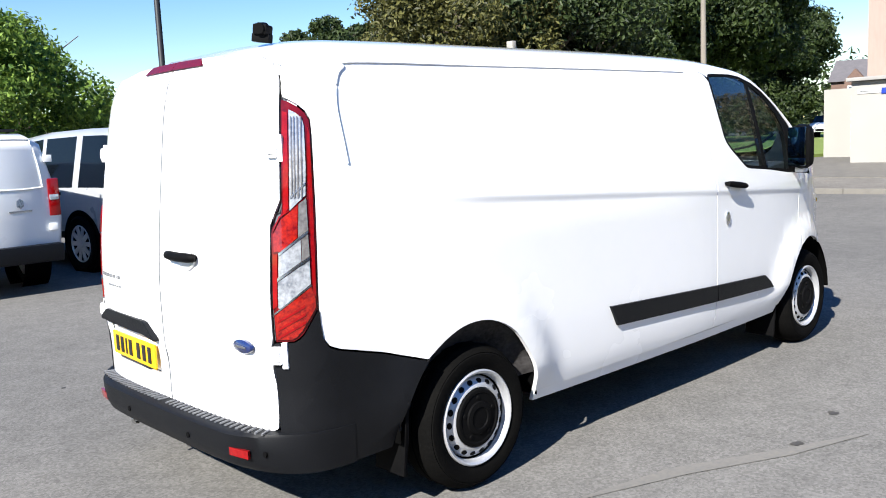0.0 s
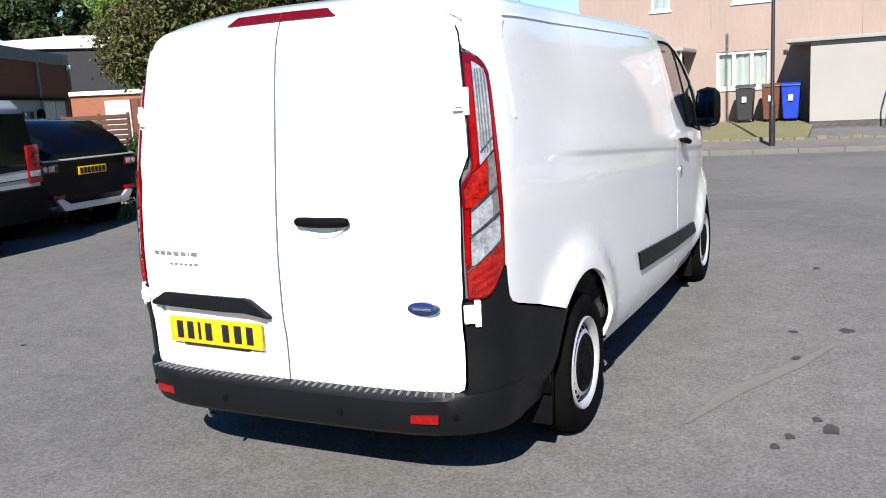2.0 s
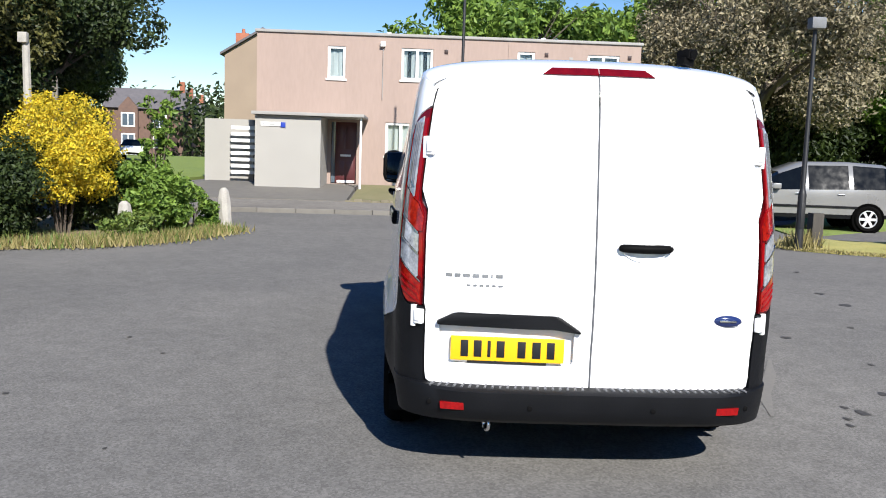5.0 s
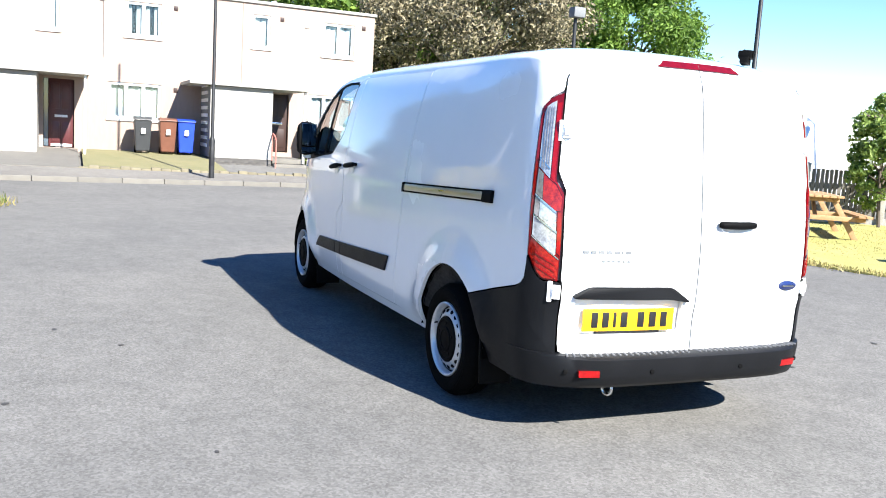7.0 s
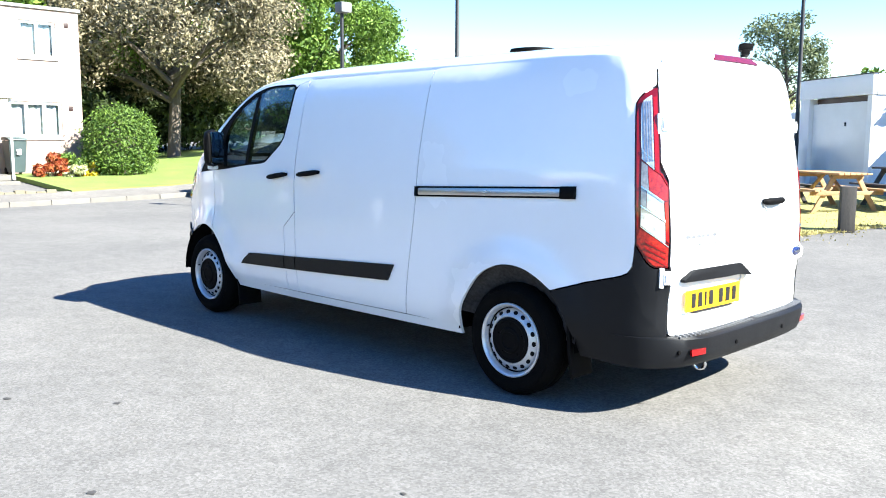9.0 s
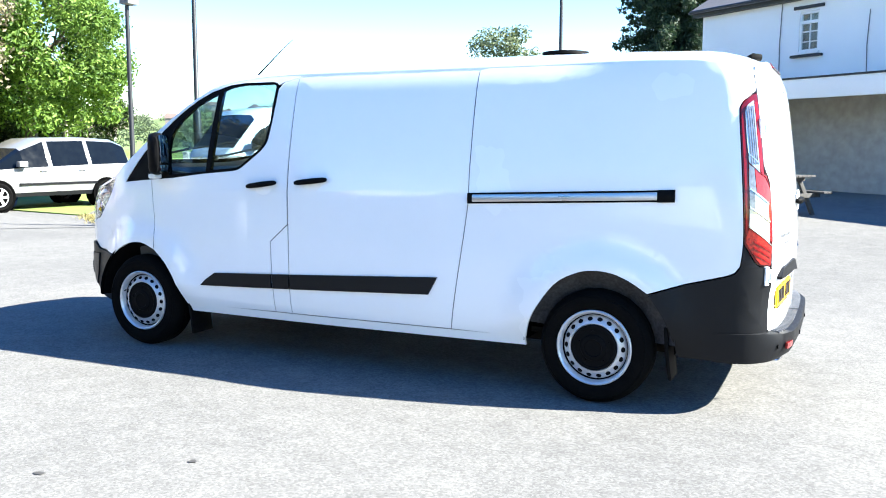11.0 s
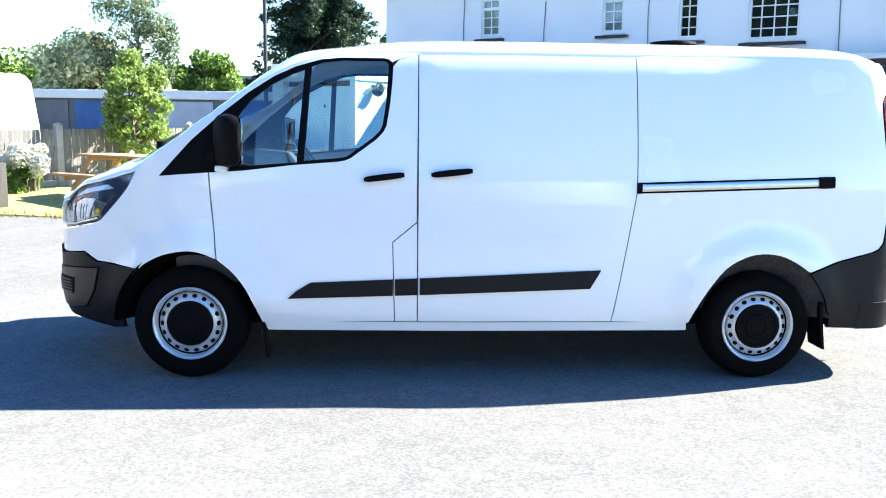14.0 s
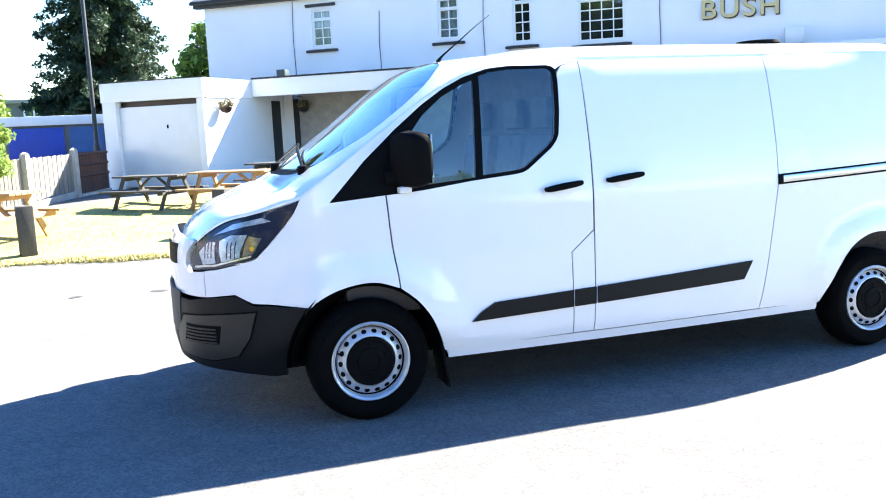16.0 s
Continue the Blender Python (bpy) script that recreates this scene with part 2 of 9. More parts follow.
M_BRICK = paint("red_brick", (0.36, 0.135, 0.075), (0.22, 0.082, 0.05), rough=0.9, scale=9, fine=60, bump=0.04, rnd=0.16, stretch=(0.6, 0.6, 2.5))
M_PUB = paint("white_painted_render", (0.85, 0.85, 0.84), (0.79, 0.79, 0.785), rough=0.85, scale=0.9, fine=40, bump=0.02)
M_PUBBLACK = paint("black_painted_trim", (0.012, 0.012, 0.014), (0.02, 0.02, 0.022), rough=0.5, scale=5)
M_GOLD = paint("gold_lettering", (0.62, 0.5, 0.25), (0.5, 0.4, 0.18), rough=0.4, metal=0.2)
M_FENCE = paint("weathered_fence_wood", (0.215, 0.2, 0.18), (0.14, 0.13, 0.116), rough=0.9, scale=5, fine=40, bump=0.05, stretch=(6, 6, 0.6), rnd=0.16)
M_FENCE_BROWN = paint("brown_fence_wood", (0.12, 0.056, 0.04), (0.075, 0.036, 0.026), rough=0.85, scale=5, fine=40, bump=0.04, rnd=0.12)
M_CONCRETE = paint("pale_concrete", (0.42, 0.40, 0.36), (0.28, 0.265, 0.235), rough=0.9, scale=6, fine=60, bump=0.04)
M_TABLE = paint("pine_table_wood", (0.42, 0.25, 0.12), (0.30, 0.17, 0.08), rough=0.7, scale=3, fine=30, stretch=(1, 6, 6), bump=0.03, rnd=0.1)
M_TABLE_DARK = paint("grey_weathered_table", (0.075, 0.07, 0.066), (0.045, 0.042, 0.04), rough=0.85, scale=3, fine=30, stretch=(1, 6, 6), bump=0.03, rnd=0.12)
M_BOLLARD = paint("dark_timber_post", (0.08, 0.072, 0.062), (0.045, 0.041, 0.037), rough=0.9, scale=5, fine=40, stretch=(5, 5, 0.5), bump=0.05)
M_BLUE = paint("blue_garage_door", (0.012, 0.06, 0.42), (0.01, 0.045, 0.33), rough=0.5, scale=3)
M_BLUE2 = paint("faded_blue_door", (0.05, 0.14, 0.33), (0.035, 0.1, 0.26), rough=0.6, scale=3)
M_POST = paint("black_painted_steel", (0.014, 0.015, 0.016), (0.02, 0.02, 0.022), rough=0.45, scale=6)
M_POLEWOOD = paint("grey_pole_wood", (0.26, 0.23, 0.19), (0.17, 0.15, 0.13), rough=0.9, scale=4, stretch=(5, 5, 0.5))
M_BIN_GREY = paint("dark_grey_bin_plastic", (0.035, 0.037, 0.04), (0.025, 0.027, 0.03), rough=0.5, scale=4)
M_BIN_BROWN = paint("brown_bin_plastic", (0.15, 0.055, 0.03), (0.11, 0.04, 0.022), rough=0.5, scale=4)
M_BIN_BLUE = paint("blue_bin_plastic", (0.01, 0.05, 0.5), (0.008, 0.04, 0.38), rough=0.5, scale=4)
M_BIN_GREEN = paint("green_grey_bin_plastic", (0.05, 0.075, 0.075), (0.035, 0.055, 0.055), rough=0.5, scale=4)
M_BARK = paint("bark", (0.13, 0.105, 0.08), (0.07, 0.055, 0.045), rough=0.95, scale=6, fine=30, bump=0.08, stretch=(4, 4, 0.6))
M_SIGN = paint("white_sign_board", (0.72, 0.72, 0.70), (0.66, 0.66, 0.65), rough=0.5, scale=3)
M_SIGNBLUE = paint("blue_sign", (0.02, 0.05, 0.35), rough=0.4)
M_GREYWALL = paint("grey_cladding", (0.17, 0.18, 0.19), (0.12, 0.125, 0.13), rough=0.7, scale=2)
M_RAILPINK = paint("faded_red_handrail", (0.42, 0.16, 0.13), (0.34, 0.12, 0.1), rough=0.55, scale=8)
M_SILVER = paint("silver_car_paint", (0.48, 0.495, 0.51), (0.44, 0.455, 0.47), rough=0.3, metal=0.25, coat=0.6, scale=2)
M_MPV = paint("pale_silver_car_paint", (0.28, 0.28, 0.27), (0.245, 0.245, 0.238), rough=0.3, metal=0.3, coat=0.8, scale=2)
M_NAVY = paint("near_black_car_paint", (0.0025, 0.0035, 0.008), (0.002, 0.0027, 0.006), rough=0.12, coat=0.0, scale=2, spec=0.16)
M_WHITECAR = paint("white_car_paint", (0.82, 0.83, 0.83), (0.79, 0.8, 0.8), rough=0.3, coat=0.8, scale=2)
M_ALLOY = paint("alloy_wheel", (0.72, 0.73, 0.74), (0.58, 0.59, 0.6), rough=0.3, metal=0.2, scale=5)
L_DARK = leafy("dark_hawthorn_leaves", (0.016, 0.021, 0.006), (0.15, 0.145, 0.04))
L_DEEP = leafy("deep_green_leaves", (0.008, 0.018, 0.005), (0.05, 0.075, 0.018))
L_BRIGHT = leafy("bright_green_leaves", (0.05, 0.11, 0.014), (0.2, 0.31, 0.055), trans=0.35)
L_SAPLING = leafy("fresh_yellow_green_leaves", (0.09, 0.16, 0.03), (0.32, 0.42, 0.11), trans=0.45)
L_MID = leafy("mid_green_leaves", (0.042, 0.095, 0.013), (0.22, 0.33, 0.055), trans=0.3)
L_YELLOW = leafy("golden_leaves", (0.30, 0.28, 0.02), (0.85, 0.62, 0.04), trans=0.3)
L_BROWN = leafy("dry_brownish_blossom_leaves", (0.035, 0.033, 0.017), (0.36, 0.31, 0.195), trans=0.2)
L_CONIFER = leafy("conifer_sprays", (0.01, 0.026, 0.012), (0.04, 0.07, 0.03))
L_RED = leafy("red_orange_flowers", (0.2, 0.025, 0.012), (0.42, 0.13, 0.04))
L_WHITE = leafy("white_blossom", (0.4, 0.42, 0.34), (0.75, 0.75, 0.68))
L_CREAM = leafy("cream_blossom_leaves", (0.22, 0.26, 0.08), (0.6, 0.58, 0.35))
L_HEDGE = leafy("clipped_hedge_leaves", (0.028, 0.068, 0.01), (0.145, 0.235, 0.036))
L_STRAW = leafy("straw_grass_blades", (0.18, 0.165, 0.055), (0.36, 0.3, 0.13))
L_GRASS = leafy("green_grass_blades", (0.06, 0.11, 0.02), (0.2, 0.26, 0.06))

# Blue in the housing colour stands in for sky mirrored by the headlamp.
M_LAMPBACK = paint("sky_tinted_lamp_housing", (0.012, 0.022, 0.055), (0.008, 0.015, 0.038), rough=0.25, scale=12, spec=0.3)
# Tint darkened to stand in for the dark surroundings a mirror would show.
M_MIRROR = paint("darkened_mirror_glass", (0.13, 0.16, 0.2), (0.11, 0.14, 0.18), rough=0.03, metal=1.0, scale=2, rough_var=0.01)
M_REFLECT = paint("lamp_reflector", (0.8, 0.83, 0.87), (0.42, 0.46, 0.5), rough=0.25, metal=0.4, scale=30, fine=70)
M_STRAWLAWN = paint("patchy_dry_lawn", (0.205, 0.18, 0.092), (0.14, 0.14, 0.062), rough=0.9, scale=1.3, fine=30, bump=0.08)
L_BIRCH = leafy("grey_green_birch_leaves", (0.05, 0.075, 0.03), (0.2, 0.24, 0.12), trans=0.3)
L_FAR = leafy("far_hazy_leaves", (0.03, 0.05, 0.028), (0.1, 0.13, 0.06))
# Brick darkened so its colour holds the shade on the far houses.
M_BRICK_SHADED = paint("shaded_brick", (0.16, 0.1, 0.075), (0.11, 0.07, 0.055), rough=0.9, scale=3, fine=40)
M_FARWALL = paint("far_house_walls", (0.3, 0.26, 0.23), (0.22, 0.18, 0.16), rough=0.9, scale=0.2, fine=2)
M_FARROOF = paint("far_house_roofs", (0.17, 0.12, 0.1), (0.12, 0.09, 0.08), rough=0.9, scale=0.2, fine=2)
M_EDGE = paint("mossy_edging_stone", (0.2, 0.175, 0.115), (0.13, 0.115, 0.08), rough=0.9, scale=6, fine=40, bump=0.05, rnd=0.15)
M_PALEGREY = paint("pale_grey_cladding", (0.5, 0.53, 0.56), (0.4, 0.43, 0.46), rough=0.6, scale=2, fine=30)
M_DARKCLAD = paint("dark_slate_cladding", (0.03, 0.03, 0.036), (0.022, 0.022, 0.027), rough=0.7, scale=2, fine=30)
M_FENCE_RED = paint("reddish_fence_wood", (0.17, 0.06, 0.04), (0.1, 0.037, 0.026), rough=0.85, scale=5, fine=40, bump=0.04)


# ---- tools ----
def finish(me, smooth=True, angle=38):
    if smooth:
        me.polygons.foreach_set("use_smooth", [True] * len(me.polygons))
        me.set_sharp_from_angle(angle=radians(angle))


def part(name, bm, material, parent=None, label="", smooth=True, angle=38, m=None):
    """Links a bmesh as one mesh object under a thing or a part."""
    me = bpy.data.meshes.new(name)
    bm.to_mesh(me)
    bm.free()
    me.materials.append(material)
    finish(me, smooth, angle)
    ob = new(name, me)
    if parent is not None:
        ob.parent = parent
    if m is not None:
        ob.matrix_basis = m
    return tagged(ob, label)


def thing(name, label, category, m=None, group="", kind=""):
    ob = new(name)
    ob.empty_display_size = 0.2
    if m is not None:
        ob.matrix_basis = m
    return tagged(ob, label, category, group, kind)


def shared(name, me, parent, m, label=""):
    ob = new(name, me)
    ob.parent = parent
    ob.matrix_basis = m
    return tagged(ob, label)


def box(x0, x1, y0, y1, z0, z1, bevel=0.0, bm=None, m=None, seg=2):
    own = bmesh.new()
    vs = [own.verts.new((x, y, z)) for x in (x0, x1) for y in (y0, y1) for z in (z0, z1)]
    for f in ((0, 1, 3, 2), (4, 6, 7, 5), (0, 4, 5, 1), (2, 3, 7, 6), (0, 2, 6, 4), (1, 5, 7, 3)):
        own.faces.new([vs[i] for i in f])
    if bevel:
        bmesh.ops.bevel(own, geom=own.edges[:], offset=bevel, segments=seg, affect="EDGES", profile=0.6)
    bmesh.ops.recalc_face_normals(own, faces=own.faces[:])
    if m is not None:
        own.transform(m)
    if bm is None:
        return own
    tmp = bpy.data.meshes.new("tmp")
    own.to_mesh(tmp)
    own.free()
    bm.from_mesh(tmp)
    bpy.data.meshes.remove(tmp)
    return bm


def join(bm, other):
    tmp = bpy.data.meshes.new("tmp")
    other.to_mesh(tmp)
    other.free()
    bm.from_mesh(tmp)
    bpy.data.meshes.remove(tmp)
    return bm


def lathe(profile, seg=32, axis="Z", close=False):
    """Turns (radius, height) pairs round an axis."""
    bm = bmesh.new()
    rings = []
    for r, h in profile:
        ring = []
        if r < 1e-6:
            ring = [bm.verts.new((0, 0, h))] * seg
        else:
            ring = [bm.verts.new((r * math.cos(2 * math.pi * i / seg), r * math.sin(2 * math.pi * i / seg), h)) for i in range(seg)]
        rings.append(ring)
    for a, b in zip(rings, rings[1:]):
        for i in range(seg):
            q = [a[i], a[(i + 1) % seg], b[(i + 1) % seg], b[i]]
            q = list(dict.fromkeys(q))
            if len(q) > 2:
                bm.faces.new(q)
    bmesh.ops.recalc_face_normals(bm, faces=bm.faces[:])
    if axis == "Y":
        bm.transform(Matrix.Rotation(radians(-90), 4, "X"))
    if axis == "X":
        bm.transform(Matrix.Rotation(radians(90), 4, "Y"))
    return bm


def rod(points, radii, seg=8, bm=None, caps=True):
    """A round bar through points, with a radius at each."""
    bm = bm or bmesh.new()
    pts = [Vector(p) for p in points]
    radii = radii if hasattr(radii, "__len__") else [radii] * len(pts)
    rings = []
    for i, (p, r) in enumerate(zip(pts, radii)):
        d = (pts[min(i + 1, len(pts) - 1)] - pts[max(i - 1, 0)]).normalized()
        u = d.orthogonal().normalized() if abs(d.z) > 0.95 else d.cross(Vector((0, 0, 1))).normalized()
        v = d.cross(u)
        rings.append([bm.verts.new(p + r * (math.cos(2 * math.pi * k / seg) * u + math.sin(2 * math.pi * k / seg) * v)) for k in range(seg)])
    for a, b in zip(rings, rings[1:]):
        for k in range(seg):
            bm.faces.new((a[k], a[(k + 1) % seg], b[(k + 1) % seg], b[k]))
    if caps:
        bm.faces.new(rings[0][::-1])
        bm.faces.new(rings[-1])
    return bm


def prism(outline, lo, hi, axis="Z", bevel=0.0):
    """A flat outline of (a, b) pairs given thickness along an axis."""
    bm = bmesh.new()
    put = {"Z": lambda a, b, h: (a, b, h), "Y": lambda a, b, h: (a, h, b), "X": lambda a, b, h: (h, a, b)}[axis]
    low, top = [bm.verts.new(put(a, b, lo)) for a, b in outline], [bm.verts.new(put(a, b, hi)) for a, b in outline]
    bm.faces.new(low[::-1])
    bm.faces.new(top)
    n = len(outline)
    for i in range(n):
        bm.faces.new((low[i], low[(i + 1) % n], top[(i + 1) % n], top[i]))
    if bevel:
        bmesh.ops.bevel(bm, geom=bm.edges[:], offset=bevel, segments=2, affect="EDGES", profile=0.6)
    bmesh.ops.recalc_face_normals(bm, faces=bm.faces[:])
    return bm


class Curve:
    """Smooth way through pairs."""
    def __init__(self, pairs):
        self.x, self.y = np.array([p[0] for p in pairs], float), np.array([p[1] for p in pairs], float)
        d = np.diff(self.y) / np.diff(self.x)
        m = np.concatenate([[d[0]], (d[:-1] + d[1:]) / 2, [d[-1]]])
        for i in range(len(d)):
            if d[i] == 0:
                m[i] = m[i + 1] = 0
        for i in range(1, len(d)):
            if d[i - 1] * d[i] <= 0:
                m[i] = 0
        self.m = m

    def __call__(self, v):
        v = min(max(v, self.x[0]), self.x[-1])
        i = min(int(np.searchsorted(self.x, v, side="right")) - 1, len(self.x) - 2)
        h = self.x[i + 1] - self.x[i]
        t = (v - self.x[i]) / h
        return float((2 * t**3 - 3 * t**2 + 1) * self.y[i] + (t**3 - 2 * t**2 + t) * h * self.m[i] + (3 * t**2 - 2 * t**3) * self.y[i + 1] + (t**3 - t**2) * h * self.m[i + 1])


def bend(points, n=6):
    """Points of a rounded line through the given ones (Catmull-Rom)."""
    p = [np.array(q, float) for q in points]
    p = [2 * p[0] - p[1], *p, 2 * p[-1] - p[-2]]
    out = []
    for i in range(1, len(p) - 2):
        for k in range(n):
            t = k / n
            out.append(tuple(0.5 * ((2 * p[i]) + (-p[i - 1] + p[i + 1]) * t + (2 * p[i - 1] - 5 * p[i] + 4 * p[i + 1] - p[i + 2]) * t**2 + (-p[i - 1] + 3 * p[i] - 3 * p[i + 1] + p[i + 2]) * t**3)))
    out.append(tuple(p[-2]))
    return out


def ease(v):
    v = min(1.0, max(0.0, v))
    return v * v * (3 - 2 * v)


# ---- the white van: rear axle over the origin, nose along x ----
RING = [(-0.945, 0), (-0.943, 0.3), (-0.93, 0.55), (-0.903, 0.70), (-0.872, 0.775), (-0.83, 0.83), (-0.78, 0.865), (-0.69, 0.888), (-0.38, 0.910), (0.2, 0.943), (0.76, 0.963), (1.7, 0.983),
        (2.1, 0.983), (2.8, 0.970), (3.2, 0.945), (3.5, 0.895), (3.7, 0.835), (3.92, 0.752), (4.06, 0.65), (4.165, 0.51), (4.24, 0.28), (4.26, 0)]
_dense = [np.array(p) for p in bend(RING, 14)]
_len = np.concatenate([[0], np.cumsum([np.linalg.norm(b - a) for a, b in zip(_dense, _dense[1:])])])
_px, _py = np.array([p[0] for p in _dense]), np.array([p[1] for p in _dense])
S_END = float(_len[-1])
TUCK = Curve([(0.15, -0.09), (0.22, -0.07), (0.3, -0.045), (0.4, -0.018), (0.55, -0.004), (0.7, 0), (1.12, 0), (1.18, -0.006), (1.3, -0.02), (1.5, -0.058), (1.7, -0.105), (1.8, -0.135), (1.87, -0.17), (1.92, -0.2)])
LEAN = Curve([(0.2, 0.03), (0.45, 0.014), (0.64, 0.012), (0.72, 0.0), (0.9, 0.0), (1.1, 0.012), (1.3, 0.034), (1.5, 0.06), (1.7, 0.09), (1.8, 0.115), (1.87, 0.15), (1.92, 0.19)])
SHOULDER_ROWS = [(-0.73, 1.80, -0.06, 0.085), (-0.66, 1.835, -0.04, 0.085), (-0.55, 1.862, -0.02, 0.093), (-0.3, 1.873, 0, 0.1), (0.5, 1.874, 0, 0.112), (1.8, 1.874, 0, 0.11), (2.2, 1.871, 0, 0.095), (2.4, 1.86, 0.035, 0.075),
                 (2.65, 1.815, 0.095, 0.082), (2.85, 1.724, 0.1, 0.055), (3.05, 1.598, 0.098, 0.03), (3.25, 1.458, 0.104, 0.022), (3.45, 1.315, 0.112, 0.025), (3.62, 1.208, 0.116, 0.042), (3.75, 1.178, 0.115, 0.056), (3.85, 1.155, 0.102, 0.048),
                 (3.93, 1.132, 0.092, 0.038), (4.04, 1.1, 0.074, 0.022), (4.10, 1.05, 0.067, 0.006), (4.14, 0.992, 0.062, -0.006)]
SHOULDER, BOW, CROWN = (Curve([(r[0], r[i]) for r in SHOULDER_ROWS]) for i in (1, 2, 3))


def ring_at(s):
    s = min(max(s, 0), S_END)
    return float(np.interp(s, _len, _px)), float(np.interp(s, _len, _py))


def skin(s, z, side, off=0.0):
    """The van's outer surface at the way s round its plan and the height z."""
    xr, yr = ring_at(s)
    ax, ay = ring_at(s - 0.01)
    bx, by = ring_at(s + 0.01)
    tx, ty = bx - ax, by - ay
    tl = math.hypot(tx, ty) or 1
    nx, ny = -ty / tl, tx / tl
    back = ease((0.3 - xr) / 1.0)
    x = xr + LEAN(z) * back
    if xr > 3.4:
        x -= 0.09 * ease((xr - 3.5) / 0.4) * ease((z - 0.92) / 0.28) + 0.05 * ease((xr - 3.6) / 0.4) * ease((0.42 - z) / 0.25)
    y = yr * (1 + TUCK(z) * (1 - 0.4 * back) / 0.98)
    for cx in (0.0, 3.3):
        r = math.hypot(xr - cx, z - 0.33)
        if xr > -0.75:
            y += 0.04 * ease(1 - (r - 0.43) / 0.17) * ease((z - 0.3) / 0.2) * ease((1.2 - z) / 0.3)
    if -0.45 < xr < 3.4:
        low = 1.259 - 0.0625 * xr
        if side < 0:
            y += 0.009 * ease((z - low + 0.012) / 0.04) * ease((low + 0.2 - z) / 0.17) * ease((xr + 0.35) / 0.6)
    return Vector((x + nx * off, side * (y + ny * off), z))


def at_x(x, z):
    """Panel place of a point on the flank."""
    x2 = x
    for _ in range(4):
        x2 = x - LEAN(z) * ease((0.3 - x2) / 1.0)
    i0 = int(np.argmin(_px))
    i1 = int(np.argmax(_py > 0.80)) if x2 < -0.5 else i0
    return float(np.interp(x2, _px[i1:], _len[i1:])), z


def at_y(y, z=1.0):
    """Panel place of a point on the back (width on the untucked plan)."""
    i = int(np.argmax(_py))
    return float(np.interp(y, _py[:i], _len[:i])), z


def panel(outline, side, holes=(), off=0.0, thick=0.022, grid=0.075, zgrid=0.075):
    """A pressed panel over the outline, following the van's skin, with turned-in edges."""
    bm = bmesh.new()
    for loop in (outline, *holes):
        vs = [bm.verts.new((a, b, 0)) for a, b in loop]
        for i in range(len(vs)):
            bm.edges.new((vs[i], vs[(i + 1) % len(vs)]))
    bmesh.ops.triangle_fill(bm, use_beauty=True, use_dissolve=False, edges=bm.edges[:])
    s0, s1 = min(a for a, b in outline), max(a for a, b in outline)
    z0, z1 = min(b for a, b in outline), max(b for a, b in outline)
    for k in range(1, int((s1 - s0) / grid) + 1):
        bmesh.ops.bisect_plane(bm, geom=bm.verts[:] + bm.edges[:] + bm.faces[:], plane_co=(s0 + k * grid - 0.013, 0, 0), plane_no=(1, 0, 0), dist=1e-5)
    for k in range(1, int((z1 - z0) / zgrid) + 1):
        bmesh.ops.bisect_plane(bm, geom=bm.verts[:] + bm.edges[:] + bm.faces[:], plane_co=(0, z0 + k * zgrid - 0.011, 0), plane_no=(0, 1, 0), dist=1e-5)
    if s1 - s0 > 0.6 and z0 < 1.0 < 1.4 < z1:
        sx = at_x(0.0, 1.0)[0]
        for dz in (-0.012, -0.004, 0.004, 0.012, 0.02, 0.028):
            bmesh.ops.bisect_plane(bm, geom=bm.verts[:] + bm.edges[:] + bm.faces[:], plane_co=(sx, 1.259 + dz, 0), plane_no=(0.0625, 1, 0), dist=1e-5)
    inner = {}
    for v in bm.verts[:]:
        if v.is_boundary:
            inner[v] = skin(v.co.x, v.co.y, side, off - thick)
    for v in bm.verts:
        v.co = skin(v.co.x, v.co.y, side, off)
    bm.normal_update()
    f = max(bm.faces, key=lambda q: q.calc_area())
    c = f.calc_center_median() - Vector((1.6, 0, 0.9))
    out = Vector((c.x * 0.15 if abs(c.y) > 0.7 else c.x, c.y, 0))
    if f.normal.dot(out) < 0:
        bmesh.ops.reverse_faces(bm, faces=bm.faces[:])
    rim = {v: bm.verts.new(p) for v, p in inner.items()}
    for e in [e for e in bm.edges if e.is_boundary]:
        if e.verts[0] in rim and e.verts[1] in rim:
            loop = e.link_loops[0]
            a, b = loop.vert, loop.link_loop_next.vert
            bm.faces.new((b, a, rim[a], rim[b]))
    return bm


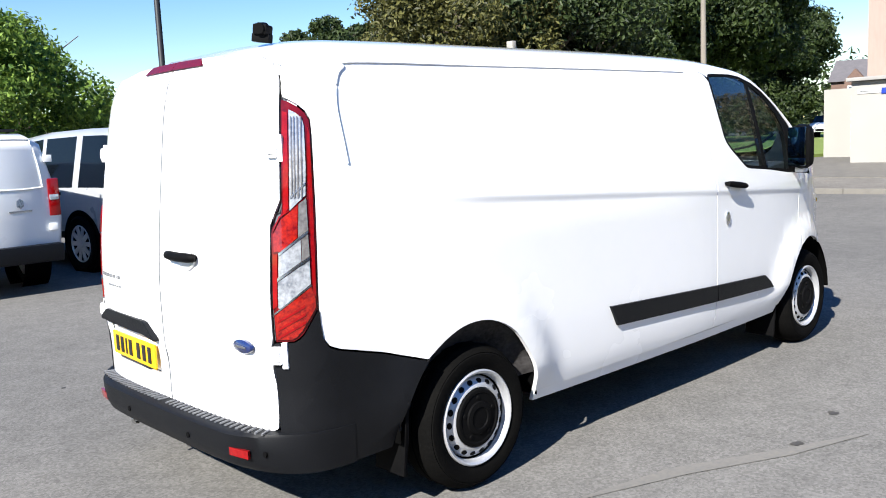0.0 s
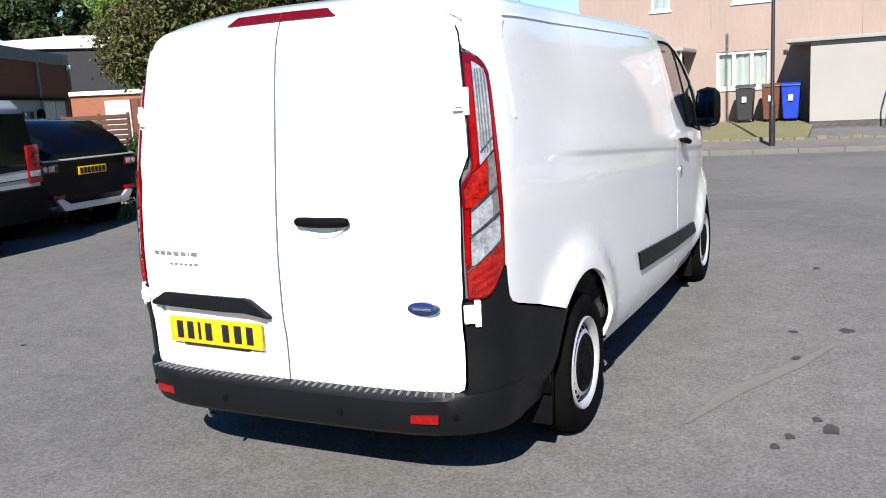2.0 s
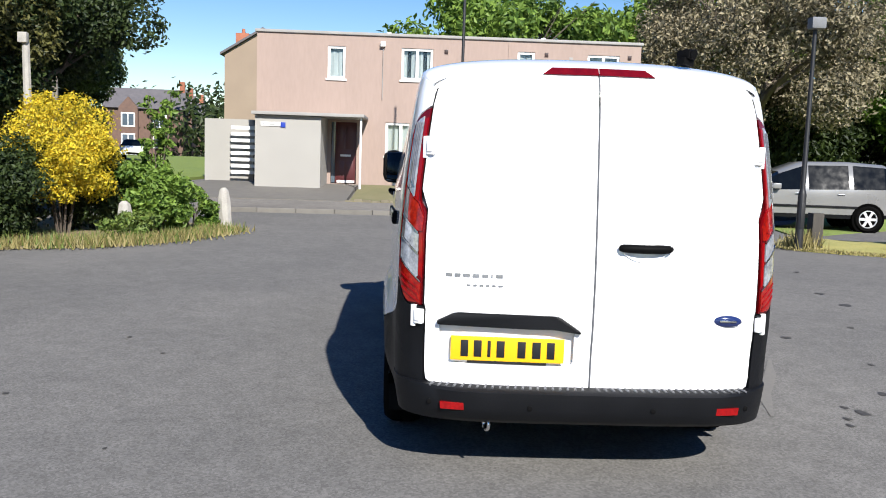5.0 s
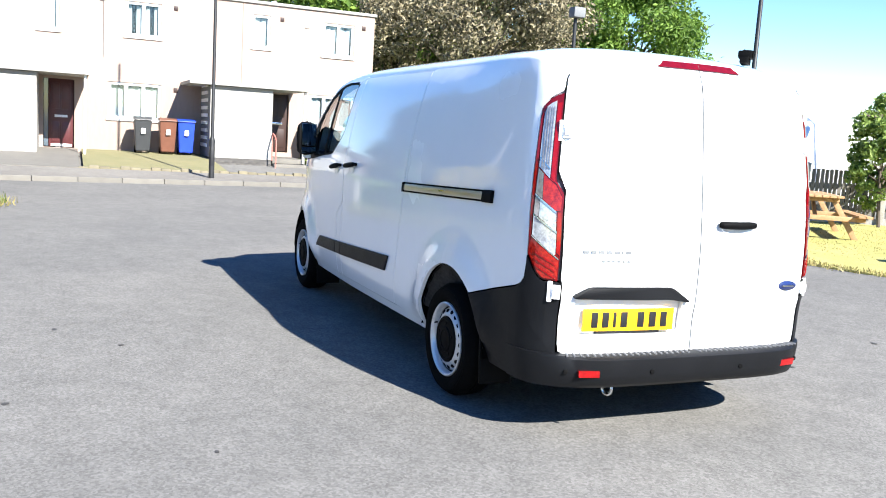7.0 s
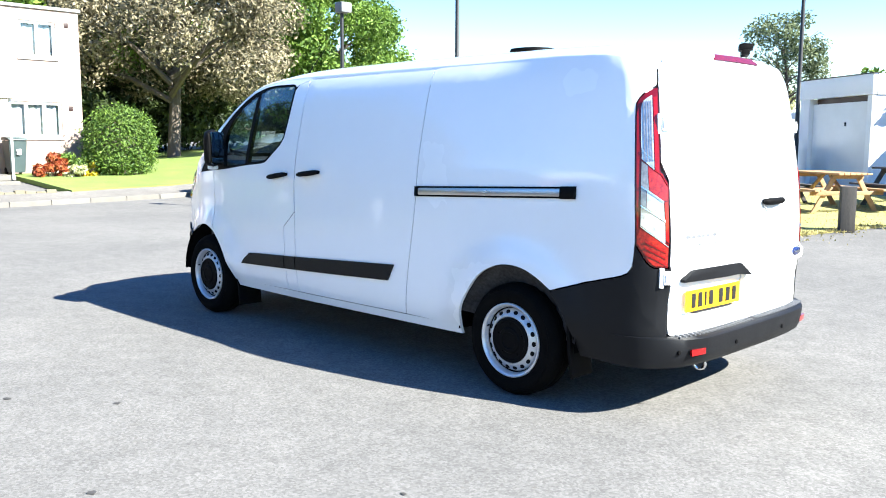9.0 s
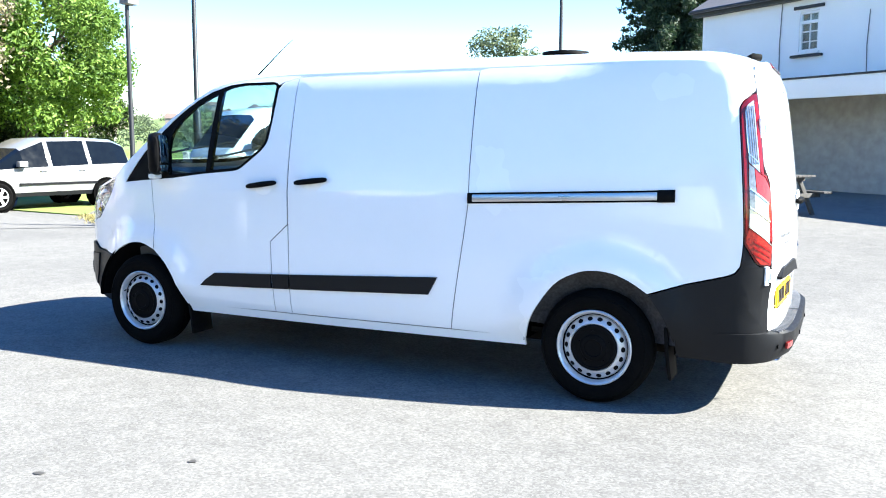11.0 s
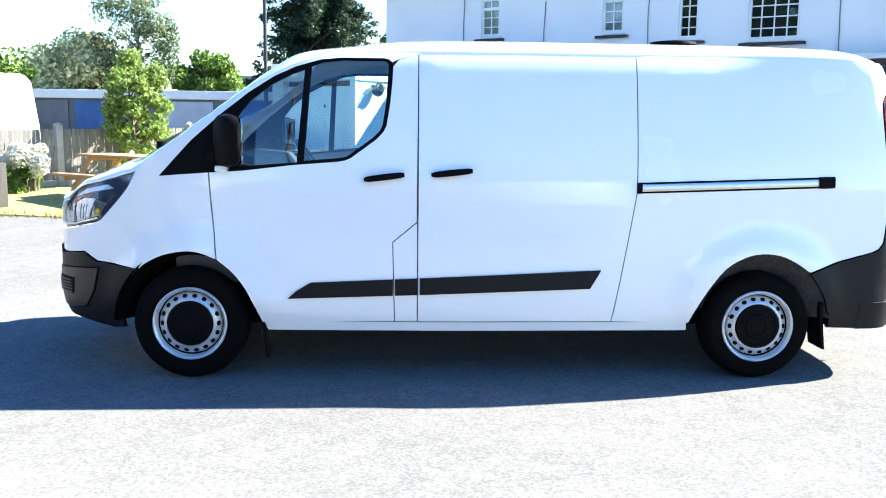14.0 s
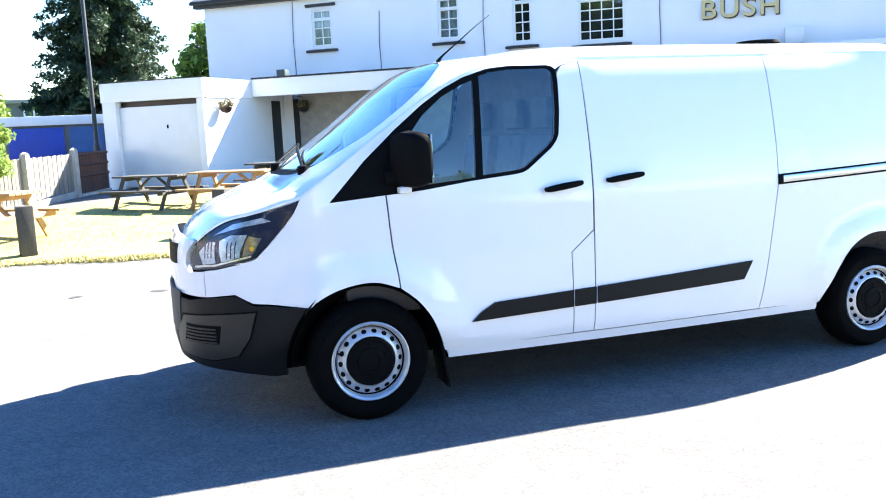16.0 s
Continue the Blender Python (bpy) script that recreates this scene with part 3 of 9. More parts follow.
def crown(x0, x1, a0, a1, nx=14, na=10, off=0.0, mirror=True):
    """Roof, screen or bonnet surface: from x0 to x1 along the shoulder, from the edge (0) to the middle (1)."""
    bm = bmesh.new()
    sides = (1, -1) if mirror else (1,)
    rows = []
    for i in range(nx + 1):
        xe = x0 + (x1 - x0) * i / nx
        sh, bow, h = SHOULDER(xe), BOW(xe), CROWN(xe)
        e = skin(*at_x(xe, sh), 1)
        row = []
        angs = [a0 + (a1 - a0) * k / na for k in range(na + 1)]
        full = [(1, a) for a in angs] + ([(-1, a) for a in reversed(angs[:-1] if a1 >= 1 else angs)] if mirror else [])
        for sd, a in full:
            th = a * math.pi / 2
            cy, cz = max(0, math.cos(th)) ** (2 / 2.6), max(0, math.sin(th)) ** (2 / 2.0)
            row.append(bm.verts.new((e.x + bow * (1 - cy * cy), sd * e.y * cy, sh + h * cz + off)))
        if a0 == 0:
            row.insert(0, bm.verts.new((e.x, e.y + 0.002, sh - 0.012 + off)))
            if mirror:
                row.append(bm.verts.new((e.x, -e.y - 0.002, sh - 0.012 + off)))
        rows.append(row)
    for r, q in zip(rows, rows[1:]):
        for k in range(len(r) - 1):
            bm.faces.new((r[k], r[k + 1], q[k + 1], q[k]))
    bm.normal_update()
    if sum(f.normal.z for f in bm.faces) < 0:
        bmesh.ops.reverse_faces(bm, faces=bm.faces[:])
    return bm


def crown_point(xe, a, side, off=0.0):
    """The point of the crown at xe along the shoulder and a of the way from the edge to the middle."""
    sh, th = SHOULDER(xe), min(1.0, a) * math.pi / 2
    e = skin(*at_x(xe, sh), 1)
    cy = max(0.0, math.cos(th)) ** (2 / 2.6)
    return Vector((e.x + BOW(xe) * (1 - cy * cy), side * e.y * cy, sh + CROWN(xe) * math.sin(th) + off))


def cap_patch(lo, hi, a0, nx=14, na=14, off=0.0):
    """Part of the crown from a0 on both sides to the middle; lo(a) and hi(a) bound it along the van."""
    bm = bmesh.new()
    angs = [a0 + (1 - a0) * k / na for k in range(na + 1)]
    cols = []
    for side, a in [(1, q) for q in angs] + [(-1, q) for q in reversed(angs[:-1])]:
        cols.append([bm.verts.new(crown_point(lo(a) + (hi(a) - lo(a)) * i / nx, a, side, off)) for i in range(nx + 1)])
    for c, d in zip(cols, cols[1:]):
        for i in range(nx):
            bm.faces.new((c[i], c[i + 1], d[i + 1], d[i]))
    bm.normal_update()
    if sum(f.normal.z for f in bm.faces) < 0:
        bmesh.ops.reverse_faces(bm, faces=bm.faces[:])
    return bm


def X(*pts):
    return [at_x(x, z) for x, z in pts]


ARCH_R = bend([(0.415, 0.335), (0.385, 0.43), (0.33, 0.535), (0.23, 0.665), (0.12, 0.73), (0.02, 0.752), (-0.09, 0.742), (-0.19, 0.70), (-0.275, 0.645)], 3)
ARCH_R2 = bend([(-0.275, 0.645), (-0.345, 0.55), (-0.40, 0.44), (-0.435, 0.30)], 3)
ARCH_F = bend([(2.895, 0.335), (2.93, 0.43), (2.975, 0.53), (3.03, 0.61), (3.08, 0.66), (3.136, 0.704)], 3)
ARCH_F2 = bend([(3.144, 0.708), (3.24, 0.742), (3.33, 0.747), (3.45, 0.722), (3.55, 0.675), (3.60, 0.635)], 3)
ARCH_F3 = bend([(3.60, 0.635), (3.66, 0.555), (3.70, 0.46), (3.725, 0.34), (3.73, 0.27)], 3)
WINDOW_TOP = [(2.158, 1.815), (2.175, 1.831), (2.205, 1.838), (2.44, 1.838), (2.56, 1.826), (2.70, 1.785), (2.82, 1.728), (2.95, 1.645), (3.11, 1.52), (3.28, 1.37), (3.47, 1.166)]
WINDOW_LOW = [(2.98, 1.204), (2.72, 1.236), (2.46, 1.258), (2.415, 1.266), (2.385, 1.28), (2.24, 1.387), (2.203, 1.428), (2.187, 1.46), (2.168, 1.58), (2.155, 1.72), (2.152, 1.79)]
WINDOW_OUT = [*WINDOW_TOP, (3.183, 1.19), *WINDOW_LOW]
PANE_REAR = [(2.178, 1.80), (2.186, 1.815), (2.205, 1.822), (2.44, 1.822), (2.545, 1.811), (2.612, 1.787), (2.648, 1.262), (2.47, 1.277), (2.42, 1.284), (2.395, 1.297), (2.258, 1.398), (2.225, 1.432), (2.21, 1.465), (2.19, 1.6)]
PANE_FRONT = [(2.648, 1.768), (2.72, 1.742), (2.835, 1.682), (2.95, 1.59), (3.015, 1.51), (3.034, 1.45), (3.036, 1.38), (3.02, 1.225), (2.688, 1.252)]
SHUT = [(3.170, 1.03), (3.162, 0.93), (3.15, 0.82)]
HEADLAMP = [(3.649, 1.18), (3.78, 1.15), (3.92, 1.122), (4.042, 1.085), (4.10, 1.033), (4.136, 0.98), (4.165, 0.92), (4.175, 0.87), (4.166, 0.83), (4.05, 0.845), (3.93, 0.875), (3.851, 0.90), (3.80, 0.955), (3.74, 1.04), (3.69, 1.115)]


LAMP = [(0.817, 1.697), (0.845, 1.688), (0.878, 1.669), (0.905, 1.645), (0.921, 1.618), (0.926, 1.56), (0.930, 1.45), (0.939, 1.206), (0.946, 0.96), (0.946, 0.924), (0.89, 0.837), (0.872, 0.82), (0.853, 0.81), (0.785, 0.808), (0.778, 1.09), (0.775, 1.21), (0.78, 1.232), (0.812, 1.276), (0.817, 1.295)]


def seal(points, side, van, r=0.0027):
    """The black rubber line in a shut gap."""
    way = [skin(*at_x(*q), side, -0.0052) for a, b in zip(points, points[1:]) for q in [(a[0] + (b[0] - a[0]) * k / 8, a[1] + (b[1] - a[1]) * k / 8) for k in range(8)]]
    way.append(skin(*at_x(*points[-1]), side, -0.0052))
    return part("door_seal", rod(way, r, 6), M_SEAM, van)


def build_van():
    van = thing("panel_van", "white long panel van with dark bumpers standing on the tarmac", "van")
    # both flanks
    for side in (1, -1):
        roofline = [(x, SHOULDER(x)) for x in np.linspace(2.02, 3.60, 22)]
        wing = X(*[(x + 0.004, z) for x, z in SHUT], *ARCH_F2, (3.80, 0.657), (3.872, 0.662), (3.961, 0.712), (4.10, 0.692), (4.10, 0.832), (4.05, 0.839), (3.93, 0.869), (3.847, 0.894), (3.794, 0.95), (3.733, 1.036), (3.683, 1.11), (3.641, 1.182), (3.625, 1.2), *reversed(roofline), (2.0, 1.862), (2.12, 1.835), *WINDOW_TOP, (3.184, 1.19))
        part("front_wing", panel([q for i, q in enumerate(wing) if i == 0 or math.dist(q, wing[i - 1]) > 1e-4], side), M_VAN, van)
        foot = [(2.141, 0.345), (2.153, 0.8105), (2.016, 0.925)] if side > 0 else [(2.0115, 0.345)]
        door = X((3.176, 1.19), *[(x - 0.004, z) for x, z in SHUT], *reversed(ARCH_F), *foot, (2.0115, 1.858), (2.118, 1.832), *reversed(WINDOW_LOW))
        cab = part("cab_door", panel(door, side), M_VAN, van)
        glass_frame = part("window_surround", panel(X(*WINDOW_OUT), side, [X(*PANE_REAR), X(*PANE_FRONT)], off=-0.004, thick=0.03, grid=0.12), M_BLACK, cab, "black window surround")
        for pane in (PANE_REAR, PANE_FRONT):
            pn = part("window_pane", panel(X(*pane), side, off=-0.008, thick=0.004, grid=0.15), M_GLASS, glass_frame, "clear glass")
            pn.visible_shadow = False
        if side > 0:
            slide = X((2.0055, 1.86), (2.0045, 0.345), (0.88, 0.345), (0.796, 0.88), (0.764, 1.10), (0.764, 1.862))
            sd = part("sliding_door", panel(slide, side), M_VAN, van)
            part("door_step_panel", panel(X((2.135, 0.345), (2.147, 0.8075), (2.0125, 0.919), (2.0105, 0.345)), side), M_VAN, van)
            def along(x0, x1, section, n=12):
                """A bar that follows the flank from x0 to x1; section: (out, up) pairs."""
                bm = bmesh.new()
                rows = []
                for x in np.linspace(x0, x1, n):
                    z = 1.152 - 0.034 * x
                    rows.append([bm.verts.new(skin(*at_x(x, z + up), side, out)) for out, up in section])
                k = len(section)
                for r0, r1 in zip(rows, rows[1:]):
                    for i in range(k):
                        bm.faces.new((r0[i], r0[(i + 1) % k], r1[(i + 1) % k], r1[i]))
                bm.faces.new(rows[0])
                bm.faces.new(rows[-1][::-1])
                bmesh.ops.recalc_face_normals(bm, faces=bm.faces[:])
                return bm
            rail = part("door_rail", along(-0.36, 0.755, [(-0.01, -0.02), (0.008, -0.02), (0.010, -0.012), (0.010, 0.012), (0.008, 0.02), (-0.01, 0.02)]), M_ALU, van, "bright metal sliding door rail")
            for dz in (0.026, -0.026):
                part("rail_lip", along(-0.36, 0.755, [(-0.01, dz - 0.005), (0.006, dz - 0.005), (0.006, dz + 0.005), (-0.01, dz + 0.005)]), M_BLACK, rail)
            part("rail_end_cap", along(-0.40, -0.31, [(-0.01, -0.033), (0.016, -0.033), (0.022, -0.02), (0.022, 0.02), (0.016, 0.033), (-0.01, 0.033)], 4), M_BLACK, rail, "black end cap")
            part("rail_end_cap", along(0.735, 0.762, [(-0.01, -0.03), (0.014, -0.03), (0.014, 0.03), (-0.01, 0.03)], 3), M_BLACK, rail)
            quarter_front = [(0.874, 0.345), (0.79, 0.88), (0.758, 1.10), (0.758, 1.862)]
            seal([(2.0085, 1.855), (2.0075, 0.35)], side, van)
            seal([(2.138, 0.35), (2.15, 0.809), (2.0145, 0.922)], side, van)
            seal([(0.877, 0.35), (0.793, 0.88), (0.761, 1.10), (0.761, 1.858)], side, van)
        else:
            quarter_front = [(2.0055, 0.345), (2.0055, 1.86)]
            seal([(2.0085, 0.35), (2.0085, 1.855)], side, van)
        seal([(3.178, 1.185), *SHUT, (3.141, 0.712)], side, van)
        top_back = [(x, SHOULDER(x)) for x in [*np.linspace(quarter_front[-1][0] - 0.05, -0.5, 13), -0.55, -0.60, -0.64, -0.67, -0.695, -0.715, -0.73]]
        lower = [at_x(*p) for p in reversed(quarter_front)]
        arch = [at_x(*p) for p in ARCH_R]
        rim_black = [at_x(-0.283, 0.644), at_x(-0.47, 0.705), at_x(-0.67, 0.757), at_x(-0.71, 0.775), at_x(-0.735, 0.81), (0.956, 0.87), (0.953, 0.93)]
        quarter = [*lower, *arch, *rim_black, (0.945, 1.206), (0.936, 1.45), (0.932, 1.56), (0.927, 1.622), (0.909, 1.652), (0.88, 1.677), (0.846, 1.697), (0.822, 1.708), (at_y(0.801)[0], 1.73), (at_y(0.799)[0], 1.792), *[at_x(*p) for p in reversed(top_back)]]
        part("side_panel", panel(quarter, side, grid=0.06, zgrid=0.05), M_VAN, van)
        part("rear_pillar", panel([(at_y(0.5)[0], 1.78), (at_y(0.80)[0], 1.66), (at_y(0.845)[0], 1.66), (at_y(0.845)[0], 1.79), (at_y(0.835)[0], 1.806), (at_y(0.80)[0], 1.83), (at_y(0.763)[0], 1.845), (at_y(0.70)[0], 1.858), (at_y(0.64)[0], 1.868), (at_y(0.5)[0], 1.876)], side, off=-0.016, thick=0.01, grid=0.05), M_VAN, van)
        # sills, strips, black corner
        part("sill", panel(X((2.885, 0.338), (2.87, 0.285), (0.42, 0.285), (0.42, 0.338)), side, off=-0.006), M_VAN, van)
        strip_cuts = [(0.955, 1.995), (2.008, 2.136), (2.148, 2.745)] if side > 0 else [(0.955, 1.998), (2.012, 2.745)]
        lo, hi = Curve([(0.9, 0.547), (2.8, 0.478)]), Curve([(0.9, 0.655), (2.65, 0.572)])
        for i, (a, b) in enumerate(strip_cuts):
            pa = [(a + 0.06, lo(a)), (b, lo(b)), (b, hi(b)), (a, hi(a))] if i == 0 else ([(a, lo(a)), (b, lo(b)), (b - 0.13, hi(b - 0.13)), (a, hi(a))] if i == len(strip_cuts) - 1 else [(a, lo(a)), (b, lo(b)), (b, hi(b)), (a, hi(a))])
            if i == len(strip_cuts) - 1:
                pa = [(a, lo(a)), (b, lo(b)), (b - 0.05, lo(b) + 0.045), (b - 0.13, hi(b - 0.13)), (a, hi(a))]
            part("side_moulding", panel(X(*pa), side, off=0.014, thick=0.016), M_TRIM, van, "dark plastic rubbing strip")
        black = [(at_y(0.761)[0], 0.42), (at_y(0.761)[0], 0.796), (0.784, 0.801), (0.855, 0.803), (0.876, 0.814), (0.894, 0.831), (0.949, 0.917), (0.951, 0.868), at_x(-0.739, 0.803), at_x(-0.713, 0.767), at_x(-0.67, 0.748), at_x(-0.47, 0.696), at_x(-0.283, 0.634), *[at_x(*p) for p in ARCH_R2], at_x(-0.6, 0.295), at_x(-0.72, 0.30), (at_y(0.80)[0], 0.31), (at_y(0.761)[0], 0.31)]
        part("bumper_corner", panel(black, side, off=0.006), M_TRIM, van, "dark plastic bumper corner")
        # rear lamp
        lamp = part("rear_lamp", panel(LAMP, side, off=0.003, thick=0.03, grid=0.03, zgrid=0.05), M_RED_DEEP, van, "tall red and clear lamp cluster")
        def lens(name, loop, mat, label, off=0.009):
            part(name, panel(loop, side, off=off, thick=0.006, grid=0.03), mat, lamp, label)
        lens("lens_edge", [(0.823, 1.655), (0.842, 1.648), (0.842, 1.30), (0.823, 1.278)], M_RED, "bright red lens edge", 0.007)
        lens("lens_edge", [(0.913, 1.60), (0.922, 1.57), (0.926, 1.44), (0.941, 0.97), (0.930, 0.985), (0.913, 1.40)], M_RED, "bright red lens edge", 0.007)
        lens("reversing_lens", [(0.848, 1.66), (0.875, 1.645), (0.892, 1.628), (0.901, 1.60), (0.905, 1.45), (0.903, 1.345), (0.847, 1.292)], M_CLEAR, "clear ribbed lens")
        for a in (0.854, 0.864, 0.876, 0.888):
            lens("lens_rib", [(a, 1.635), (a + 0.0045, 1.632), (a + 0.0045, 1.34), (a, 1.335)], M_SMOKED, "grey rib", 0.012)
        lens("lens_rib", [(0.85, 1.335), (0.902, 1.385), (0.902, 1.392), (0.85, 1.342)], M_CHROME, "", 0.0125)
        lens("lens_edge", [(0.782, 0.93), (0.8, 0.945), (0.8, 1.135), (0.784, 1.135)], M_RED, "bright red lens edge", 0.007)
        lens("lens_edge", [(0.783, 1.212), (0.812, 1.268), (0.846, 1.29), (0.846, 1.296), (0.822, 1.28), (0.808, 1.274)], M_RED, "bright red lens edge", 0.0105)
        for z in (0.87, 0.90, 0.93):
            lens("lens_facet", [(0.80, z - 0.05), (0.9, z + 0.005), (0.9, z + 0.014), (0.80, z - 0.041)], M_RED, "", 0.012)
        lens("stop_lens", [(0.784, 1.205), (0.815, 1.262), (0.848, 1.287), (0.876, 1.312), (0.874, 1.192), (0.812, 1.143), (0.788, 1.143)], M_AMBER, "bright red lens")
        lens("side_lens", [(0.879, 1.314), (0.905, 1.335), (0.911, 1.218), (0.877, 1.193)], M_SMOKED, "grey clear lens")
        lens("lens_bar", [(0.806, 1.128), (0.911, 1.208), (0.911, 1.217), (0.806, 1.139)], M_CHROME, "bright dividing bar", 0.012)
        lens("clear_lens", [(0.806, 1.127), (0.886, 1.188), (0.888, 1.105), (0.806, 1.048)], M_CLEAR, "clear lens")
        lens("side_lens", [(0.888, 1.19), (0.911, 1.206), (0.916, 1.123), (0.89, 1.105)], M_SMOKED, "grey clear lens")
        lens("lens_bar", [(0.802, 1.034), (0.916, 1.112), (0.916, 1.121), (0.802, 1.046)], M_CHROME, "bright dividing bar", 0.012)
        lens("clear_lens", [(0.804, 1.033), (0.916, 1.11), (0.921, 1.02), (0.812, 0.934), (0.804, 0.936)], M_CLEAR, "clear lens")
        lens("lens_bar", [(0.788, 0.91), (0.923, 1.012), (0.923, 1.018), (0.788, 0.917)], M_CHROME, "bright dividing bar", 0.0105)
        lens("indicator_lens", [(0.788, 0.907), (0.923, 1.009), (0.938, 0.965), (0.938, 0.93), (0.885, 0.848), (0.865, 0.826), (0.85, 0.818), (0.79, 0.817)], M_AMBER, "orange-red lens")
        # rear doors with hinges
        edge = [(at_y(0.748)[0], 0.465), (at_y(0.753)[0], 0.50), (at_y(0.753)[0], 0.79), (at_y(0.760)[0], 0.82), (at_y(0.760)[0], 1.24), (at_y(0.794)[0], 1.33), (at_y(0.794)[0], 1.72), (at_y(0.785)[0], 1.79), (at_y(0.755)[0], 1.84), (at_y(0.69)[0], 1.866)]
        niche = [(at_y(y)[0], z) for y, z in ((0.09, 0.55), (0.68, 0.55), (0.69, 0.57), (0.69, 0.73), (0.08, 0.73), (0.08, 0.57))]
        rd = part("rear_door", panel([(0.0047, 0.455), (at_y(0.73)[0], 0.455), *edge, (at_y(0.4)[0], 1.875), (0.0047, 1.88)], side, [niche] if side > 0 else (), grid=0.06, zgrid=0.05), M_VAN, van)
        if side > 0:
            part("plate_niche", panel([(a + (0.01 if i in (0, 4, 5) else -0.01) * -1, b) for i, (a, b) in enumerate(niche)], side, off=-0.026, thick=0.004), M_VAN, rd)
        hem = [skin(a, b, side, -0.004) for a, b in bend([(a + 0.0055, b) for a, b in edge[2:8]], 3)]
        part("door_seal", rod(hem, 0.003, 6), M_BLACK, van)
        part("door_jamb", panel([(0.74, 0.81), (0.80, 0.81), (0.80, 1.2), (0.835, 1.29), (0.835, 1.72), (0.775, 1.72), (0.775, 1.34), (0.74, 1.25)], side, off=-0.014, thick=0.006), M_SEAM, van)
        for zz, yy in ((1.52, 0.773), (0.757, 0.778)):
            s_h = at_y(yy)[0]
            c, c2 = skin(s_h, zz, side, 0.0), skin(s_h + 0.04, zz, side, 0.0)
            turn = math.degrees(math.atan2(c2.y - c.y, c2.x - c.x)) - 90 * side
            hb = box(-0.022, 0.004, -0.022, 0.022, -0.034, 0.034, 0.006)
            join(hb, box(-0.016, 0.004, 0.018, 0.042, -0.05, 0.05, 0.005))
            join(hb, box(-0.027, -0.018, -0.014, 0.014, -0.02, 0.02, 0.003))
            part("door_hinge", hb, M_VAN, rd, "white body-coloured hinge", m=Matrix.Translation(c) @ pose(0, 0, 0, 0, 0, turn) @ Matrix.Diagonal((1, side, 1, 1)))
        # headlamp
        head = part("headlamp", panel(X(*HEADLAMP), side, off=-0.014, thick=0.03, grid=0.05), M_LAMPBACK, van, "dark-backed clear headlamp")
        for nm, loop, mt, lb in (("reflector", [(3.93, 0.905), (4.02, 0.88), (4.035, 0.99), (3.99, 1.02), (3.91, 1.02)], M_REFLECT, "bright reflector bowl"), ("reflector", [(4.05, 0.875), (4.11, 0.865), (4.125, 0.93), (4.085, 0.985), (4.055, 0.985)], M_REFLECT, "bright reflector bowl"), ("reflector_side", [(3.855, 0.925), (3.915, 0.908), (3.9, 1.015), (3.83, 1.0)], M_SMOKED, "grey reflector side"),
                               ("light_strip", [(3.81, 1.085), (3.95, 1.06), (4.07, 1.02), (4.0, 1.075), (3.87, 1.105)], M_REFLECT, "bright light strip"), ("lower_bezel", [(3.87, 0.905), (4.05, 0.858), (4.15, 0.845), (4.15, 0.856), (4.05, 0.869), (3.87, 0.916)], M_CHROME, "bright lower bezel")):
            part(nm, panel(X(*loop), side, off=-0.009, thick=0.01, grid=0.03), mt, head, lb)
        for q in (3.95, 3.97, 3.99, 4.065, 4.08, 4.095):
            part("reflector_rib", panel(X((q, 0.90), (q + 0.005, 0.899), (q + 0.005, 0.985), (q, 0.986)), side, off=-0.0075, thick=0.006, grid=0.05), M_DASH, head)
        bulb = skin(*at_x(3.865, 0.95), side, -0.004)
        part("indicator_bulb", lathe([(0.0, 0.008), (0.009, 0.007), (0.013, 0.0), (0.0, -0.004)], 12, "Y"), M_YELLOW, head, "amber bulb", m=Matrix.Translation(bulb) @ Matrix.Diagonal((1, side, 1.2, 1)))
        cover = part("lens", panel(X(*HEADLAMP), side, off=0.0, thick=0.004, grid=0.05), M_LENS, head, "clear lens")
        cover.visible_shadow = False
        # front bumper, half each side
        fb = [*X((3.605, 0.632), *ARCH_F3[2:], (3.80, 0.262), (4.02, 0.292), (4.22, 0.316)), (S_END, 0.32), (S_END, 0.655), at_x(4.191, 0.66), at_x(4.08, 0.69), at_x(3.961, 0.702), at_x(3.872, 0.652), at_x(3.80, 0.647)]
        part("front_bumper", panel(fb, side, off=0.012, grid=0.05), M_TRIM, van, "dark plastic front bumper")
        fog = [(4.20, 0.58), (4.02, 0.607), (3.862, 0.618), (3.90, 0.48), (3.961, 0.385), (4.08, 0.352), (4.225, 0.36), (4.235, 0.46)]
        mid = (4.05, 0.48)
        part("fog_frame", panel(X(*[(mid[0] + (x - mid[0]) * 1.06, mid[1] + (z - mid[1]) * 1.06) for x, z in fog]), side, off=0.0145, thick=0.01, grid=0.05), M_BLACK, van)
        part("fog_panel", panel(X(*fog), side, off=0.02, thick=0.01, grid=0.05), M_PANEL, van)
        part("vent_recess", panel(X((4.19, 0.54), (4.03, 0.545), (4.045, 0.445), (4.2, 0.44)), side, off=0.0225, thick=0.01, grid=0.05), M_BLACK, van)
        for k in range(5):
            z0 = 0.45 + k * 0.018
            part("vent_slat", panel(X((4.05, z0), (4.19, z0 - 0.004), (4.19, z0 + 0.004), (4.05, z0 + 0.008)), side, off=0.029, thick=0.008, grid=0.05), M_PANEL, van)
        nose = [at_x(4.104, 0.692), (S_END, 0.69), (S_END, 1.03), at_x(4.2, 1.0), at_x(4.148, 0.985), at_x(4.178, 0.922), at_x(4.187, 0.87), at_x(4.176, 0.818), at_x(4.104, 0.828)]
        part("nose_panel", panel(nose, side, grid=0.05, zgrid=0.05), M_VAN, van)
        gr = at_x(4.215, 0.9)[0]
